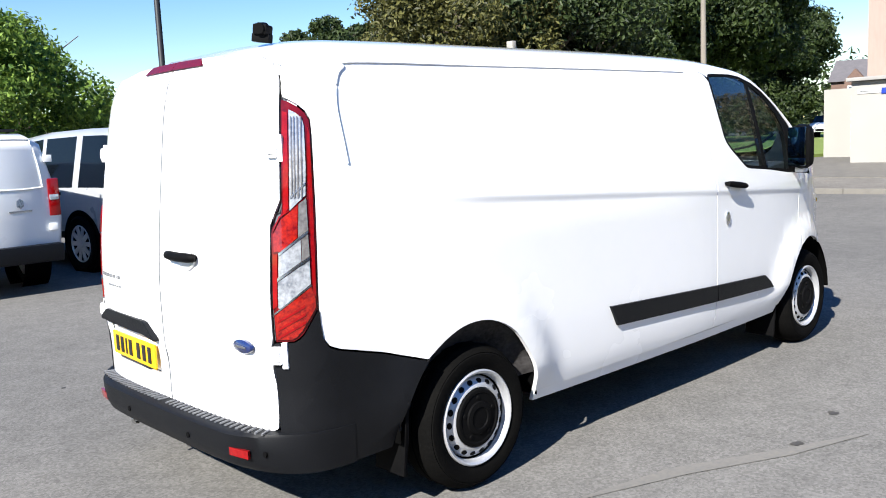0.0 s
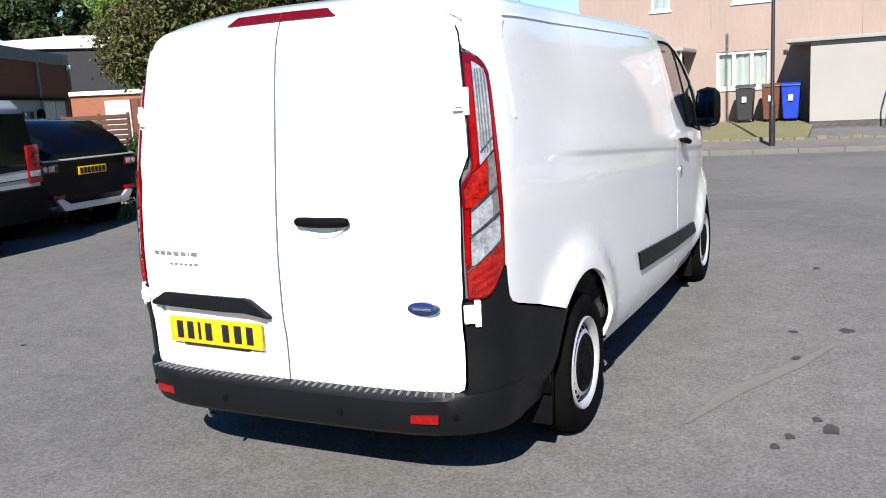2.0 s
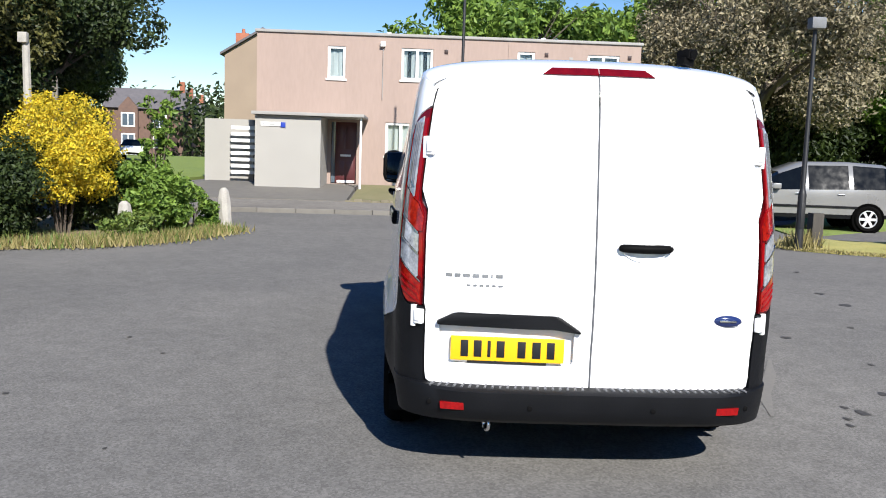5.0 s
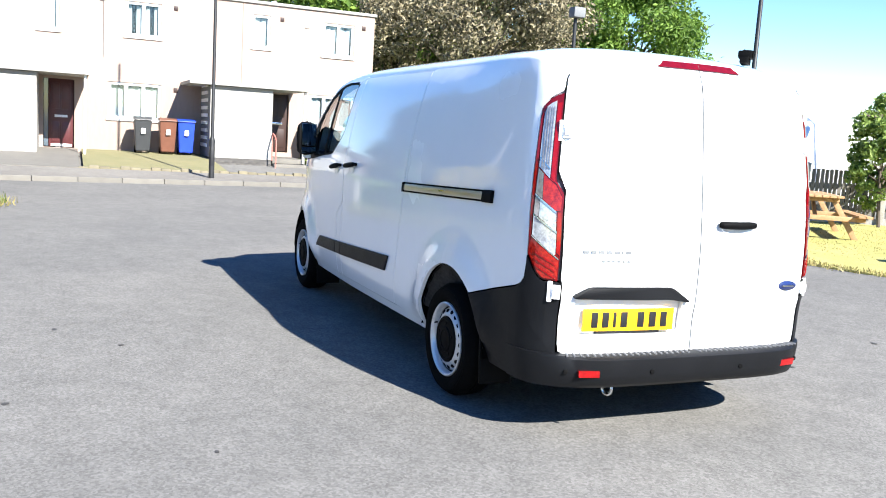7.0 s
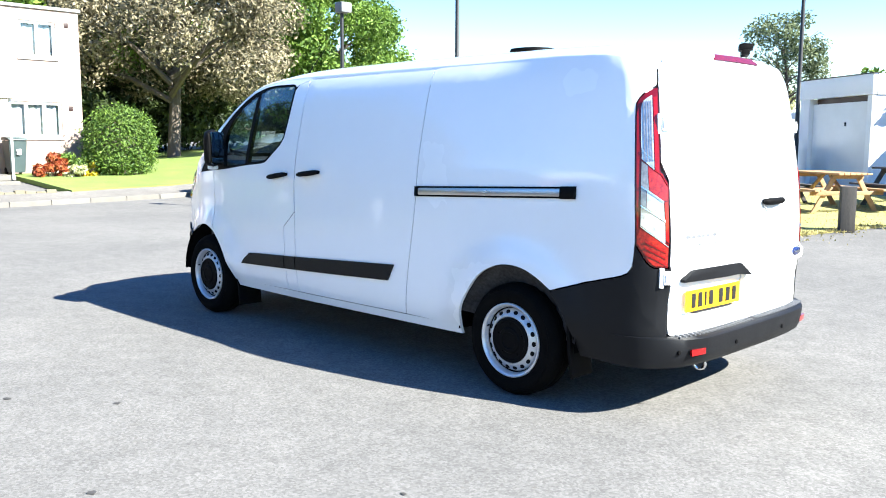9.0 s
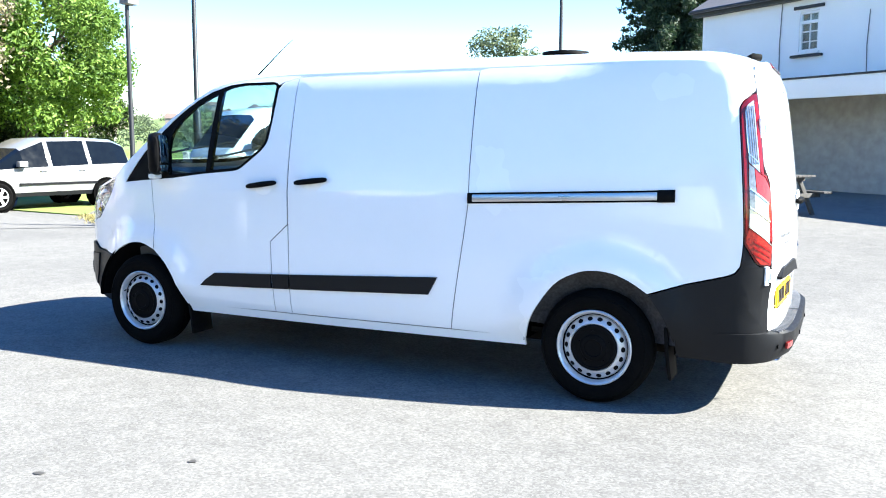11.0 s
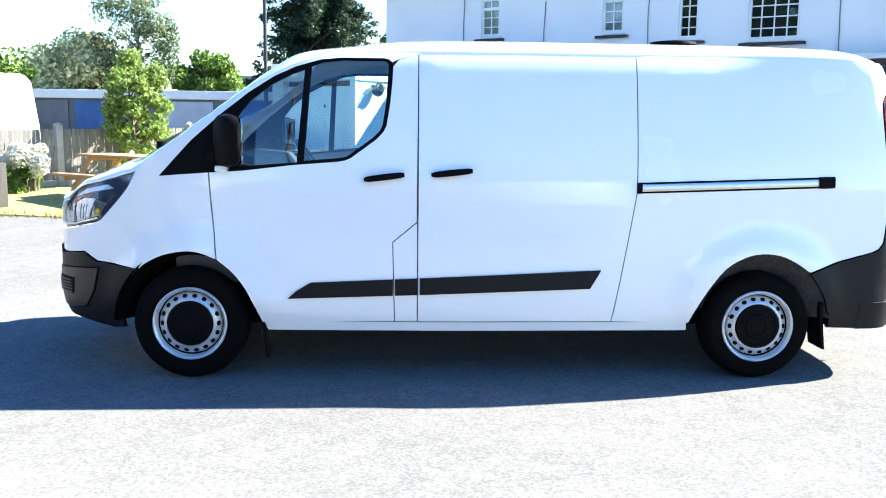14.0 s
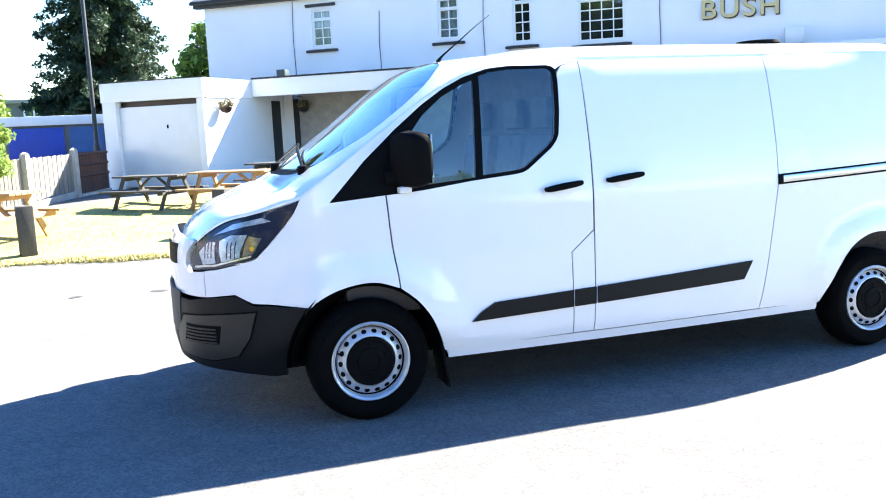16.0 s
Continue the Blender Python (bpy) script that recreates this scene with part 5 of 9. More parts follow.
def wheel(van, cx, side):
    wh = new("wheel")
    wh.parent = van
    drop = 0.011 if cx < 1 else 0.004
    wh.matrix_basis = Matrix.Translation((cx + 0.008, side * 0.955, 0.33 - drop)) @ Matrix.Rotation(radians(0 if side > 0 else 180), 4, "Z")
    r = 0.33 - drop
    tyre = lathe([(0.208, -0.02), (0.226, -0.009), (0.255, 0), (0.28, -0.003), (0.284, -0.007), (0.288, -0.005), (r - 0.018, -0.02), (r - 0.0035, -0.045), (r, -0.06), (r, -0.092), (r - 0.006, -0.094), (r - 0.006, -0.1), (r, -0.102), (r, -0.155), (r - 0.0035, -0.17), (r - 0.02, -0.2), (0.26, -0.213), (0.203, -0.2)], 56, "Y")
    part("tyre", tyre, M_TYRE, wh, "black rubber tyre")
    rim = lathe([(0.205, -0.2), (0.212, -0.02), (0.2115, -0.008), (0.206, -0.004), (0.198, -0.008), (0.192, -0.018), (0.1895, -0.034), (0.1865, -0.04)], 56, "Y")
    part("rim", rim, M_STEEL, wh, "silver steel rim with round holes")
    part("rim_disc", lathe([(0.1875, -0.055), (0.18, -0.05), (0.1755, -0.04), (0.172, -0.036), (0.149, -0.022), (0.142, -0.016), (0.134, -0.015), (0.128, -0.022), (0.0, -0.022)], 56, "Y"), M_STEEL, wh, "silver pressed wheel disc")
    # Black ring paints the shade in the groove between rim and disc.
    part("rim_groove_shade", lathe([(0.19, -0.05), (0.178, -0.05)], 48, "Y"), M_BLACK, wh)
    hole = lathe([(0.0, 0.0022), (0.0135, 0.0022), (0.0152, -0.004)], 14, "Y")
    hm = bpy.data.meshes.new("rim_hole")
    hole.to_mesh(hm)
    hole.free()
    hm.materials.append(M_BLACK)
    for k in range(18):
        a = 2 * math.pi * k / 18
        shared("rim_hole", hm, wh, Matrix.Translation((0.1605 * math.cos(a), -0.0285, 0.1605 * math.sin(a))) @ Matrix.Rotation(-a, 4, "Y") @ Matrix.Rotation(radians(-31), 4, "Z") @ Matrix.Diagonal((0.85, 1, 1.05, 1)))
    capb = lathe([(0.130, -0.03), (0.129, -0.012), (0.124, -0.007), (0.112, -0.006), (0.107, -0.010), (0.075, -0.008), (0.07, -0.002), (0.05, 0.001), (0.046, -0.004), (0.0, -0.003)], 40, "Y")
    cap = part("wheel_cap", capb, M_BLACK, wh, "black centre cap")
    nut = lathe([(0.0, 0.004), (0.009, 0.003), (0.011, -0.004)], 10, "Y")
    nm = bpy.data.meshes.new("nut_cover")
    nut.to_mesh(nm)
    nut.free()
    nm.materials.append(M_BLACK)
    for k in range(5):
        a = 2 * math.pi * k / 5 + 0.3
        shared("nut_cover", nm, cap, Matrix.Translation((0.09 * math.cos(a), -0.008, 0.09 * math.sin(a))))
    part("valve", rod([(0.172, -0.03, 0.06), (0.168, -0.012, 0.058)], 0.005, 8), M_BLACK, wh)
    part("brake_drum", lathe([(0.19, -0.12), (0.19, -0.2), (0.0, -0.2)], 24, "Y"), M_UNDER, wh)


build_van()


# ---- ground ----
def gz(x, y):
    """Height of the ground: level yard, a garden that climbs to the pub, a street that climbs to the flats."""
    up = float(np.interp(-y, (7.0, 9.2, 11.4, 12.2, 13.4, 15.6, 19.0, 24.0), (0.0, 0.13, 0.22, 0.26, 0.4, 0.47, 0.6, 0.8)))
    up *= 1 - ease((x - 11.4) / 1.0) * ease((17.6 - x) / 1.0) * ease((y + 19.5) / 2.0)
    return up + 0.33 * ease((x - 16.2) / 7.5)


def sheet(name, outline, dz, material, grid=0.6, skirt=0.12, parent=None):
    """A surface over the outline that lies dz above the ground."""
    bm = bmesh.new()
    vs = [bm.verts.new((a, b, 0)) for a, b in outline]
    for i in range(len(vs)):
        bm.edges.new((vs[i], vs[(i + 1) % len(vs)]))
    bmesh.ops.triangle_fill(bm, use_beauty=True, use_dissolve=False, edges=bm.edges[:])
    for ax in (0, 1):
        lo, hi = min(p[ax] for p in outline), max(p[ax] for p in outline)
        step = max(grid, (hi - lo) / 60)
        no = (1, 0, 0) if ax == 0 else (0, 1, 0)
        k = lo + step
        while k < hi:
            bmesh.ops.bisect_plane(bm, geom=bm.verts[:] + bm.edges[:] + bm.faces[:], plane_co=(k if ax == 0 else 0, k if ax == 1 else 0, 0), plane_no=no, dist=1e-5)
            k += step
    for v in bm.verts:
        v.co.z = gz(v.co.x, v.co.y) + dz
    bm.normal_update()
    if sum(f.normal.z for f in bm.faces) < 0:
        bmesh.ops.reverse_faces(bm, faces=bm.faces[:])
    low = {v: bm.verts.new(v.co - Vector((0, 0, skirt))) for v in bm.verts[:] if v.is_boundary}
    for e in [e for e in bm.edges if e.is_boundary]:
        if e.verts[0] in low and e.verts[1] in low:
            lp = e.link_loops[0]
            a, b = lp.vert, lp.link_loop_next.vert
            bm.faces.new((b, a, low[a], low[b]))
    return part(name, bm, material, parent)


def build_ground():
    xs = [-1500, -400, -100, -40, -15, -6, 0, 6, 12, *np.linspace(16, 24.5, 10), 30, 60, 150, 500, 1500]
    ys = [-1500, -400, -100, -40, -22, *np.linspace(-16, -6.6, 12), -3, 0, 6, 12, 25, 60, 150, 500, 1500]
    bm = bmesh.new()
    g = [[bm.verts.new((x, y, gz(x, y))) for y in ys] for x in xs]
    for i in range(len(xs) - 1):
        for j in range(len(ys) - 1):
            bm.faces.new((g[i][j], g[i + 1][j], g[i + 1][j + 1], g[i][j + 1]))
    tagged(part("ground", bm, M_TARMAC), "grey worn tarmac yard and street", "ground", kind="structure")
    def lay(name, label, cat, outline, dz, mat, grid=0.6, skirt=0.12):
        return tagged(sheet(name, outline, dz, mat, grid, skirt), label, cat, kind="structure")
    lay("lawn_garden", "sun-dried yellowish beer garden lawn", "lawn", bend([(12.9, -7.3), (12.0, -6.6), (10.9, -6.0), (10.35, -5.95), (9.9, -6.5), (9.2, -7.3), (7.4, -7.1), (5.6, -6.75), (4.5, -6.45), (3.0, -6.95), (2.25, -7.9), (1.5, -9.4), (1.0, -11.2), (0.7, -13.2)], 4) + [(5.05, -13.25), (11.9, -8.45)], 0.03, M_GRASS_DRY)
    lay("lawn_side", "green rough grass beside the lane", "lawn", [(12.9, -7.2), (15.5, -7.6), (24, -15), (60, -46), (46, -52), (20, -20.5), (18.5, -14)], 0.03, M_GRASS)
    lay("verge", "dry earth and litter under the bushes", "verge", bend([(5.5, 10.2), (6.0, 8.7), (6.65, 7.6), (7.3, 6.1), (7.95, 5.1), (9.3, 4.35), (10.8, 4.0), (11.7, 4.5), (12.0, 6.5), (11.6, 9.5), (10.0, 12.5), (7.5, 13.5), (6.0, 12.5)], 4), 0.035, M_SOIL)
    kerb = KERB
    back = [(18.2, 24), (18.3, 4.5), (18.35, -1), (18.6, -5), (19.2, -9), (20.2, -22)]
    lay("pavement", "grey tarmac pavement along the street", "pavement", kerb + back[::-1], 0.095, M_PAVE, 0.8)
    lay("lawn_flats", "green front lawn of the flats", "lawn", [(18.35, -3.9), (18.6, -5), (19.2, -9), (20.2, -22), (36, -22), (36, -6.4), (23.3, -6.4), (23.3, -3.9)], 0.13, M_GRASS, 0.8)
    lay("lawn_flats_strip", "strip of patchy grass before the flats", "lawn", [(18.3, 2.6), (18.35, -0.9), (23.3, -0.9), (23.3, 2.6)], 0.12, M_STRAWLAWN, 0.8)
    lay("flats_apron", "pale concrete apron before the flats", "pavement", [(18.25, 7.5), (18.3, 2.7), (23.3, 2.7), (23.3, 7.5)], 0.115, M_KERB, 0.8)
    lay("lawn_common", "wide green common beyond the street", "lawn", [(19, 9), (20, 24), (40, 40), (90, 34), (90, 12), (37, 8)], 0.1, M_GRASS, 2.0)
    far = [(60, -46), (300, -180), (260, -420), (-60, -420), (-60, -60), (20, -40)]
    lay("field_far", "dull green fields far off", "field", far, 0.05, M_FIELD, 12, 0.3)
    # kerb stones
    row = thing("kerb", "pale concrete kerb stones along the street", "kerb", kind="structure")
    stone = box(-0.065, 0.065, -0.448, 0.448, -0.06, 0.115, 0.012)
    sm = bpy.data.meshes.new("kerb_stone")
    stone.to_mesh(sm)
    stone.free()
    sm.materials.append(M_KERB)
    pts = [Vector((*p, 0)) for p in bend(kerb, 30)]
    run, want = 0.0, 0.0
    for a, b in zip(pts, pts[1:]):
        d = (b - a).length
        while want <= run + d:
            c = a + (b - a) * ((want - run) / d)
            ang = math.degrees(math.atan2(b.y - a.y, b.x - a.x)) - 90
            shared("kerb_stone", sm, row, pose(c.x - 0.06, c.y, gz(c.x, c.y), 0, 0, ang))
            want += 0.905
        run += d
    # oil spots and scuffs on the tarmac
    rng = random.Random(4)
    spots = [(0.31, -1.96, 0.055), (0.42, -1.9, 0.03), (0.76, -2.33, 0.045), (0.05, -1.75, 0.03), (0.18, -1.8, 0.03), (1.35, -1.75, 0.035), (2.0, -2.0, 0.05), (1.9, -1.7, 0.03), (2.55, -2.45, 0.05), (1.6, -2.7, 0.03), (3.1, -3.3, 0.04), (0.5, -3.1, 0.03), (3.9, -1.75, 0.045), (-2.3, 2.9, 0.02), (-1.9, 3.4, 0.02), (-2.0, 4.1, 0.02), (-1.2, 2.6, 0.02),
             (0.3, 3.2, 0.02), (1.4, 2.6, 0.02), (1.9, 3.0, 0.025), (-0.6, 2.3, 0.015), (-3.2, 1.2, 0.02), (-2.6, 0.4, 0.02), (-2.2, -0.9, 0.02), (5.2, -4.0, 0.06), (6.4, -3.0, 0.05), (4.4, -3.9, 0.08), (7.2, -4.6, 0.05)]
    for x, y, r in spots:
        r *= 0.8
        bm = bmesh.new()
        n = 14
        ph = rng.random() * 6
        bm.faces.new([bm.verts.new((x + r * (1 + 0.25 * math.sin(3 * a + ph) + 0.15 * math.sin(5 * a)) * math.cos(a) * 1.3, y + r * (1 + 0.25 * math.sin(2 * a + ph)) * math.sin(a), 0.004)) for a in (2 * math.pi * k / n for k in range(n))])
        tagged(part("oil_stain", bm, M_OIL, smooth=False), "dark oil spot on the tarmac", "stain", "oil spots on the yard", "structure")
    for pts in ([(0.2, -1.35), (0.7, -1.5), (1.2, -1.75), (1.7, -1.95)],):
        bm = bmesh.new()
        w = [0.01, 0.05, 0.045, 0.01]
        L = [bm.verts.new((x, y + w[i], 0.004)) for i, (x, y) in enumerate(pts)]
        R = [bm.verts.new((x, y - w[i], 0.004)) for i, (x, y) in enumerate(pts)]
        for i in range(len(pts) - 1):
            bm.faces.new((L[i], R[i], R[i + 1], L[i + 1]))
        tagged(part("pale_scuff", bm, M_SCUFF, smooth=False), "pale dusty scuff on the tarmac", "stain", kind="structure")
    # dark repaired seam across the street mouth
    bm = bmesh.new()
    bm.faces.new([bm.verts.new(p) for p in ((12.6, -4.2, 0.004), (10.4, -5.9, 0.004), (10.35, -5.83, 0.004), (12.57, -4.1, 0.004))])
    tagged(part("tarmac_seam", bm, M_OIL, smooth=False), "dark sealed seam in the tarmac", "seam", kind="structure")


KERB = [(15.2, 24), (15.5, 9), (15.75, 4.5), (16.3, -1), (16.75, -5), (17.5, -9), (18.6, -22)]
build_ground()


# ---- plants ----
def leaves(name, blobs, count, size, material, parent=None, seed=1, flat=0.0, droop=0.0, shell=0.55):
    """One mesh of many small folded leaves, gathered in clumps on the blobs (centre, radii)."""
    rng = np.random.default_rng(seed)
    vol = np.array([b[1][0] * b[1][1] * b[1][2] for b in blobs]) ** 0.67
    pick = rng.choice(len(blobs), count, p=vol / vol.sum())
    cen = np.array([b[0] for b in blobs])[pick]
    rad = np.array([b[1] for b in blobs])[pick]
    d = rng.normal(size=(count, 3))
    d /= np.linalg.norm(d, axis=1)[:, None]
    r = shell + (1 - shell) * rng.random(count) ** 0.7
    r *= 1 + 0.12 * rng.normal(size=count)
    pos = cen + d * rad * r[:, None]
    n = d + 0.9 * rng.normal(size=(count, 3)) + np.array([0, 0, 0.35])
    n[:, 2] -= droop
    n /= np.linalg.norm(n, axis=1)[:, None]
    u = np.cross(n, rng.normal(size=(count, 3)))
    u /= np.linalg.norm(u, axis=1)[:, None] + 1e-9
    v = np.cross(n, u)
    s = size * (0.6 + 0.8 * rng.random(count))[:, None]
    a, b = pos - u * s, pos + u * s
    c, e = pos + v * s * 0.5 + n * s * 0.2, pos - v * s * 0.5 + n * s * 0.2
    verts = np.stack([a, c, b, e], 1).reshape(-1, 3)
    i = np.arange(count) * 4
    faces = np.concatenate([np.stack([i, i + 1, i + 2], 1), np.stack([i, i + 2, i + 3], 1)])
    me = bpy.data.meshes.new(name)
    me.from_pydata(verts.tolist(), [], faces.tolist())
    me.materials.append(material)
    ob = new(name, me)
    if parent is not None:
        ob.parent = parent
    return ob


def clumps(rng, centre, radii, n, r0, r1, bottom=-0.6):
    """Clumps over an ellipsoid, uneven."""
    out = []
    c, R = np.array(centre), np.array(radii)
    while len(out) < n:
        d = rng.normal(size=3)
        d /= np.linalg.norm(d)
        if d[2] < bottom:
            continue
        q = 0.45 + 0.5 * rng.random() ** 0.5
        r = r0 + (r1 - r0) * rng.random()
        out.append((tuple(c + d * R * q), (r, r, r * 0.8)))
    return out


def limbs(rng, base, top, r0, n, spread, name, parent):
    bm = bmesh.new()
    b, t = Vector(base), Vector(top)
    mid = b.lerp(t, 0.5) + Vector((rng.normal() * 0.05, rng.normal() * 0.05, 0)) * (t - b).length
    rod([b, b + Vector((0, 0, 0.1)), mid, t], [r0 * 1.35, r0, r0 * 0.75, r0 * 0.4], 9, bm)
    for k in range(n):
        f = 0.35 + 0.6 * k / n
        p = b.lerp(t, f)
        a = k * 2.4 + rng.random()
        q = p + Vector((math.cos(a) * spread * (1.1 - 0.5 * f), math.sin(a) * spread * (1.1 - 0.5 * f), spread * (0.35 + 0.4 * rng.random())))
        rr = r0 * (0.6 - 0.4 * f) + 0.008
        rod([p, p.lerp(q, 0.5) + Vector((0, 0, 0.06 * spread)), q], [rr, rr * 0.7, rr * 0.25], 6, bm)
        for j in range(2):
            e = q + Vector((rng.normal(), rng.normal(), 0.6 + rng.random())) * spread * 0.3
            rod([p.lerp(q, 0.6), e], [rr * 0.4, rr * 0.12], 5, bm)
    return part(name, bm, M_BARK, parent)


def tree(x, y, height, radii, crown_z, trunk_r, material, label, count=9000, size=0.12, n=26, seed=1, name="tree", cat="tree", droop=0.0, base=None, r_cl=(0.28, 0.45), nl=9, bottom=-0.6):
    rng = np.random.default_rng(seed)
    z0 = gz(x, y) if base is None else base
    tr = thing(name, label, cat, pose(x, y, z0))
    limbs(rng, (0, 0, -0.05), (rng.normal() * 0.1, rng.normal() * 0.1, crown_z + radii[2] * 0.45), trunk_r, nl, min(radii[0], radii[1]) * 0.75, "trunk", tr)
    bl = clumps(rng, (0, 0, crown_z), radii, n, r_cl[0] * radii[0], r_cl[1] * radii[0], bottom)
    leaves("crown", bl, count, size, material, tr, seed)
    return tr


def shrub(x, y, radii, material, label, count=3000, size=0.05, n=16, seed=1, lift=0.0, cat="shrub", name="shrub", stems=True):
    rng = np.random.default_rng(seed)
    sh = thing(name, label, cat, pose(x, y, gz(x, y)))
    if stems:
        bm = bmesh.new()
        for k in range(9):
            a = k * 0.7 + rng.random()
            q = Vector((math.cos(a) * radii[0] * 0.55, math.sin(a) * radii[1] * 0.55, lift + radii[2] * (0.9 + 0.5 * rng.random())))
            rod([(math.cos(a) * 0.08, math.sin(a) * 0.08, -0.03), q * 0.5 + Vector((0, 0, 0.1)), q], [0.018, 0.013, 0.005], 5, bm)
        part("stem", bm, M_BARK, sh)
    bl = clumps(rng, (0, 0, lift + radii[2]), radii, n, 0.25 * radii[0], 0.42 * radii[0], -0.9)
    leaves("foliage", bl, count, size, material, sh, seed)
    return sh


def tufts(name, label, spots, count, height, material, seed=3, wide=0.25):
    """Blades of grass strewn round the spots."""
    rng = np.random.default_rng(seed)
    pts = np.array(spots)[rng.integers(0, len(spots), count)] + rng.normal(size=(count, 2)) * wide
    h = height * (0.35 + 0.9 * rng.random(count))
    a = rng.random(count) * 6.283
    lean = rng.normal(size=(count, 2)) * 0.35
    verts, faces = [], []
    for i in range(count):
        x, y = pts[i]
        z = gz(x, y) + 0.02
        dx, dy = math.cos(a[i]) * 0.012, math.sin(a[i]) * 0.012
        k = len(verts)
        verts += [(x - dx, y - dy, z), (x + dx, y + dy, z), (x + lean[i][0] * h[i], y + lean[i][1] * h[i], z + h[i])]
        faces.append((k, k + 1, k + 2))
    me = bpy.data.meshes.new(name)
    me.from_pydata(verts, [], faces)
    me.materials.append(material)
    return tagged(new(name, me), label, "grass", kind="stuff")


def build_plants():
    # bed between yard and street
    tree(10.4, 9.4, 6.5, (2.1, 2.1, 2.7), 3.4, 0.16, L_DARK, "tall dark hawthorn with brownish leaves in the bed", 48000, 0.05, 46, 11, r_cl=(0.22, 0.36), nl=16)
    tree(12.3, 8.6, 6.8, (2.3, 2.5, 2.9), 3.7, 0.15, L_DEEP, "tall dense dark green tree in the bed", 42000, 0.055, 42, 12, r_cl=(0.22, 0.36), nl=16)
    tree(12.7, 11.7, 7.2, (2.2, 2.2, 3.0), 4.0, 0.15, L_DARK, "tall dark hawthorn with brownish leaves in the bed", 32000, 0.055, 40, 13, r_cl=(0.22, 0.36), nl=14)
    tree(13.6, 10.5, 8.5, (3.0, 3.0, 3.4), 4.8, 0.2, L_DEEP, "dark leafy tree behind the bed", 26000, 0.075, 40, 14, r_cl=(0.22, 0.36), nl=12)
    shrub(8.1, 7.6, (1.0, 1.2, 0.75), L_DEEP, "dark ivy-like undergrowth below the hawthorn", 16000, 0.035, 30, 15)
    shrub(9.0, 9.2, (1.0, 1.2, 0.9), L_DEEP, "dark ivy-like undergrowth below the hawthorn", 14000, 0.035, 30, 16)
    shrub(7.8, 8.9, (0.8, 1.1, 0.65), L_DEEP, "dark ivy-like undergrowth below the hawthorn", 12000, 0.035, 26, 17)
    shrub(9.3, 6.5, (0.85, 0.85, 0.92), L_YELLOW, "golden yellow leafy shrub in the bed", 24000, 0.027, 60, 18, lift=0.4, name="golden_shrub")
    shrub(9.75, 5.15, (0.62, 0.68, 0.62), L_MID, "green bramble-like shrub at the end of the bed", 5200, 0.05, 20, 19)
    elder = thing("elder_shoot", "tall thin elder shoot in the bed", "shrub", pose(10.05, 5.2, 0))
    rod_bm, bl = bmesh.new(), []
    re_ = np.random.default_rng(20)
    for k in range(6):
        a, h = k * 1.05, 1.5 + 0.9 * re_.random()
        tip = Vector((0.22 * math.cos(a), 0.22 * math.sin(a), h))
        rod([(0.04 * math.cos(a), 0.04 * math.sin(a), -0.03), tip * 0.55, tip], [0.014, 0.010, 0.004], 5, rod_bm)
        for j in range(9):
            q = tip * (0.35 + 0.65 * (j + 1) / 9)
            bl.append(((q.x + re_.normal() * 0.07, q.y + re_.normal() * 0.07, q.z + re_.normal() * 0.05), (0.10, 0.10, 0.06)))
    part("stem", rod_bm, M_BARK, elder)
    leaves("foliage", bl, 1500, 0.05, L_MID, elder, 20, shell=0.2)
    shrub(8.9, 7.4, (0.9, 0.9, 0.8), L_DEEP, "dark undergrowth behind the golden shrub", 12000, 0.035, 28, 24)
    shrub(10.2, 6.3, (0.7, 0.9, 0.7), L_DEEP, "dark undergrowth behind the golden shrub", 10000, 0.035, 26, 25)
    shrub(10.5, 4.75, (0.42, 0.45, 0.36), L_MID, "green bramble-like shrub at the end of the bed", 2600, 0.045, 14, 21)
    shrub(8.75, 5.2, (0.42, 0.42, 0.22), L_GRASS, "low weeds at the edge of the bed", 1400, 0.04, 10, 22, stems=False)
    edge = bend([(5.6, 10.0), (6.2, 8.6), (6.8, 7.6), (7.5, 6.15), (8.1, 5.2), (9.35, 4.5), (10.6, 4.15)], 14)
    tufts("verge_grass", "dry straw-coloured grass along the bed", edge, 6500, 0.15, L_STRAW, 5, 0.2)
    tufts("verge_weeds", "green weeds along the bed", edge, 1600, 0.2, L_GRASS, 6, 0.2)
    lawn_edge = bend([(12.9, -7.3), (12.0, -6.65), (10.9, -6.05), (10.4, -6.0), (9.95, -6.55), (9.2, -7.35), (7.4, -7.15), (5.6, -6.8), (4.5, -6.5), (3.0, -7.0), (2.25, -7.95), (1.5, -9.45)], 14)
    tufts("lawn_edge_grass", "dry grass at the edge of the garden lawn", lawn_edge, 5200, 0.05, L_STRAW, 7, 0.12)
    verge = [(x, y) for x, y in np.random.default_rng(12).uniform((18.7, -12.5), (23.2, -4.6), (500, 2)) if y > -8.8 or x < 19.5 + (y + 16.5) * 0.5]
    tufts("flats_lawn_blades", "short green grass in front of the flats", verge, 9000, 0.1, L_GRASS, 19, 0.12)
    tufts("corner_weeds", "tall straggling weeds round the lamp post", [(10.5, -6.15), (10.7, -6.3), (10.9, -6.35)], 500, 0.32, L_STRAW, 17, 0.14)
    rngl = np.random.default_rng(9)
    spots = [(x, y) for x, y in rngl.uniform((1.6, -13), (11.5, -7.4), (1400, 2)) if y > -8.45 - (11.9 - x) * 0.7]
    tufts("lawn_blades", "short dry lawn grass", spots, 9000, 0.028, L_STRAW, 8, 0.22)
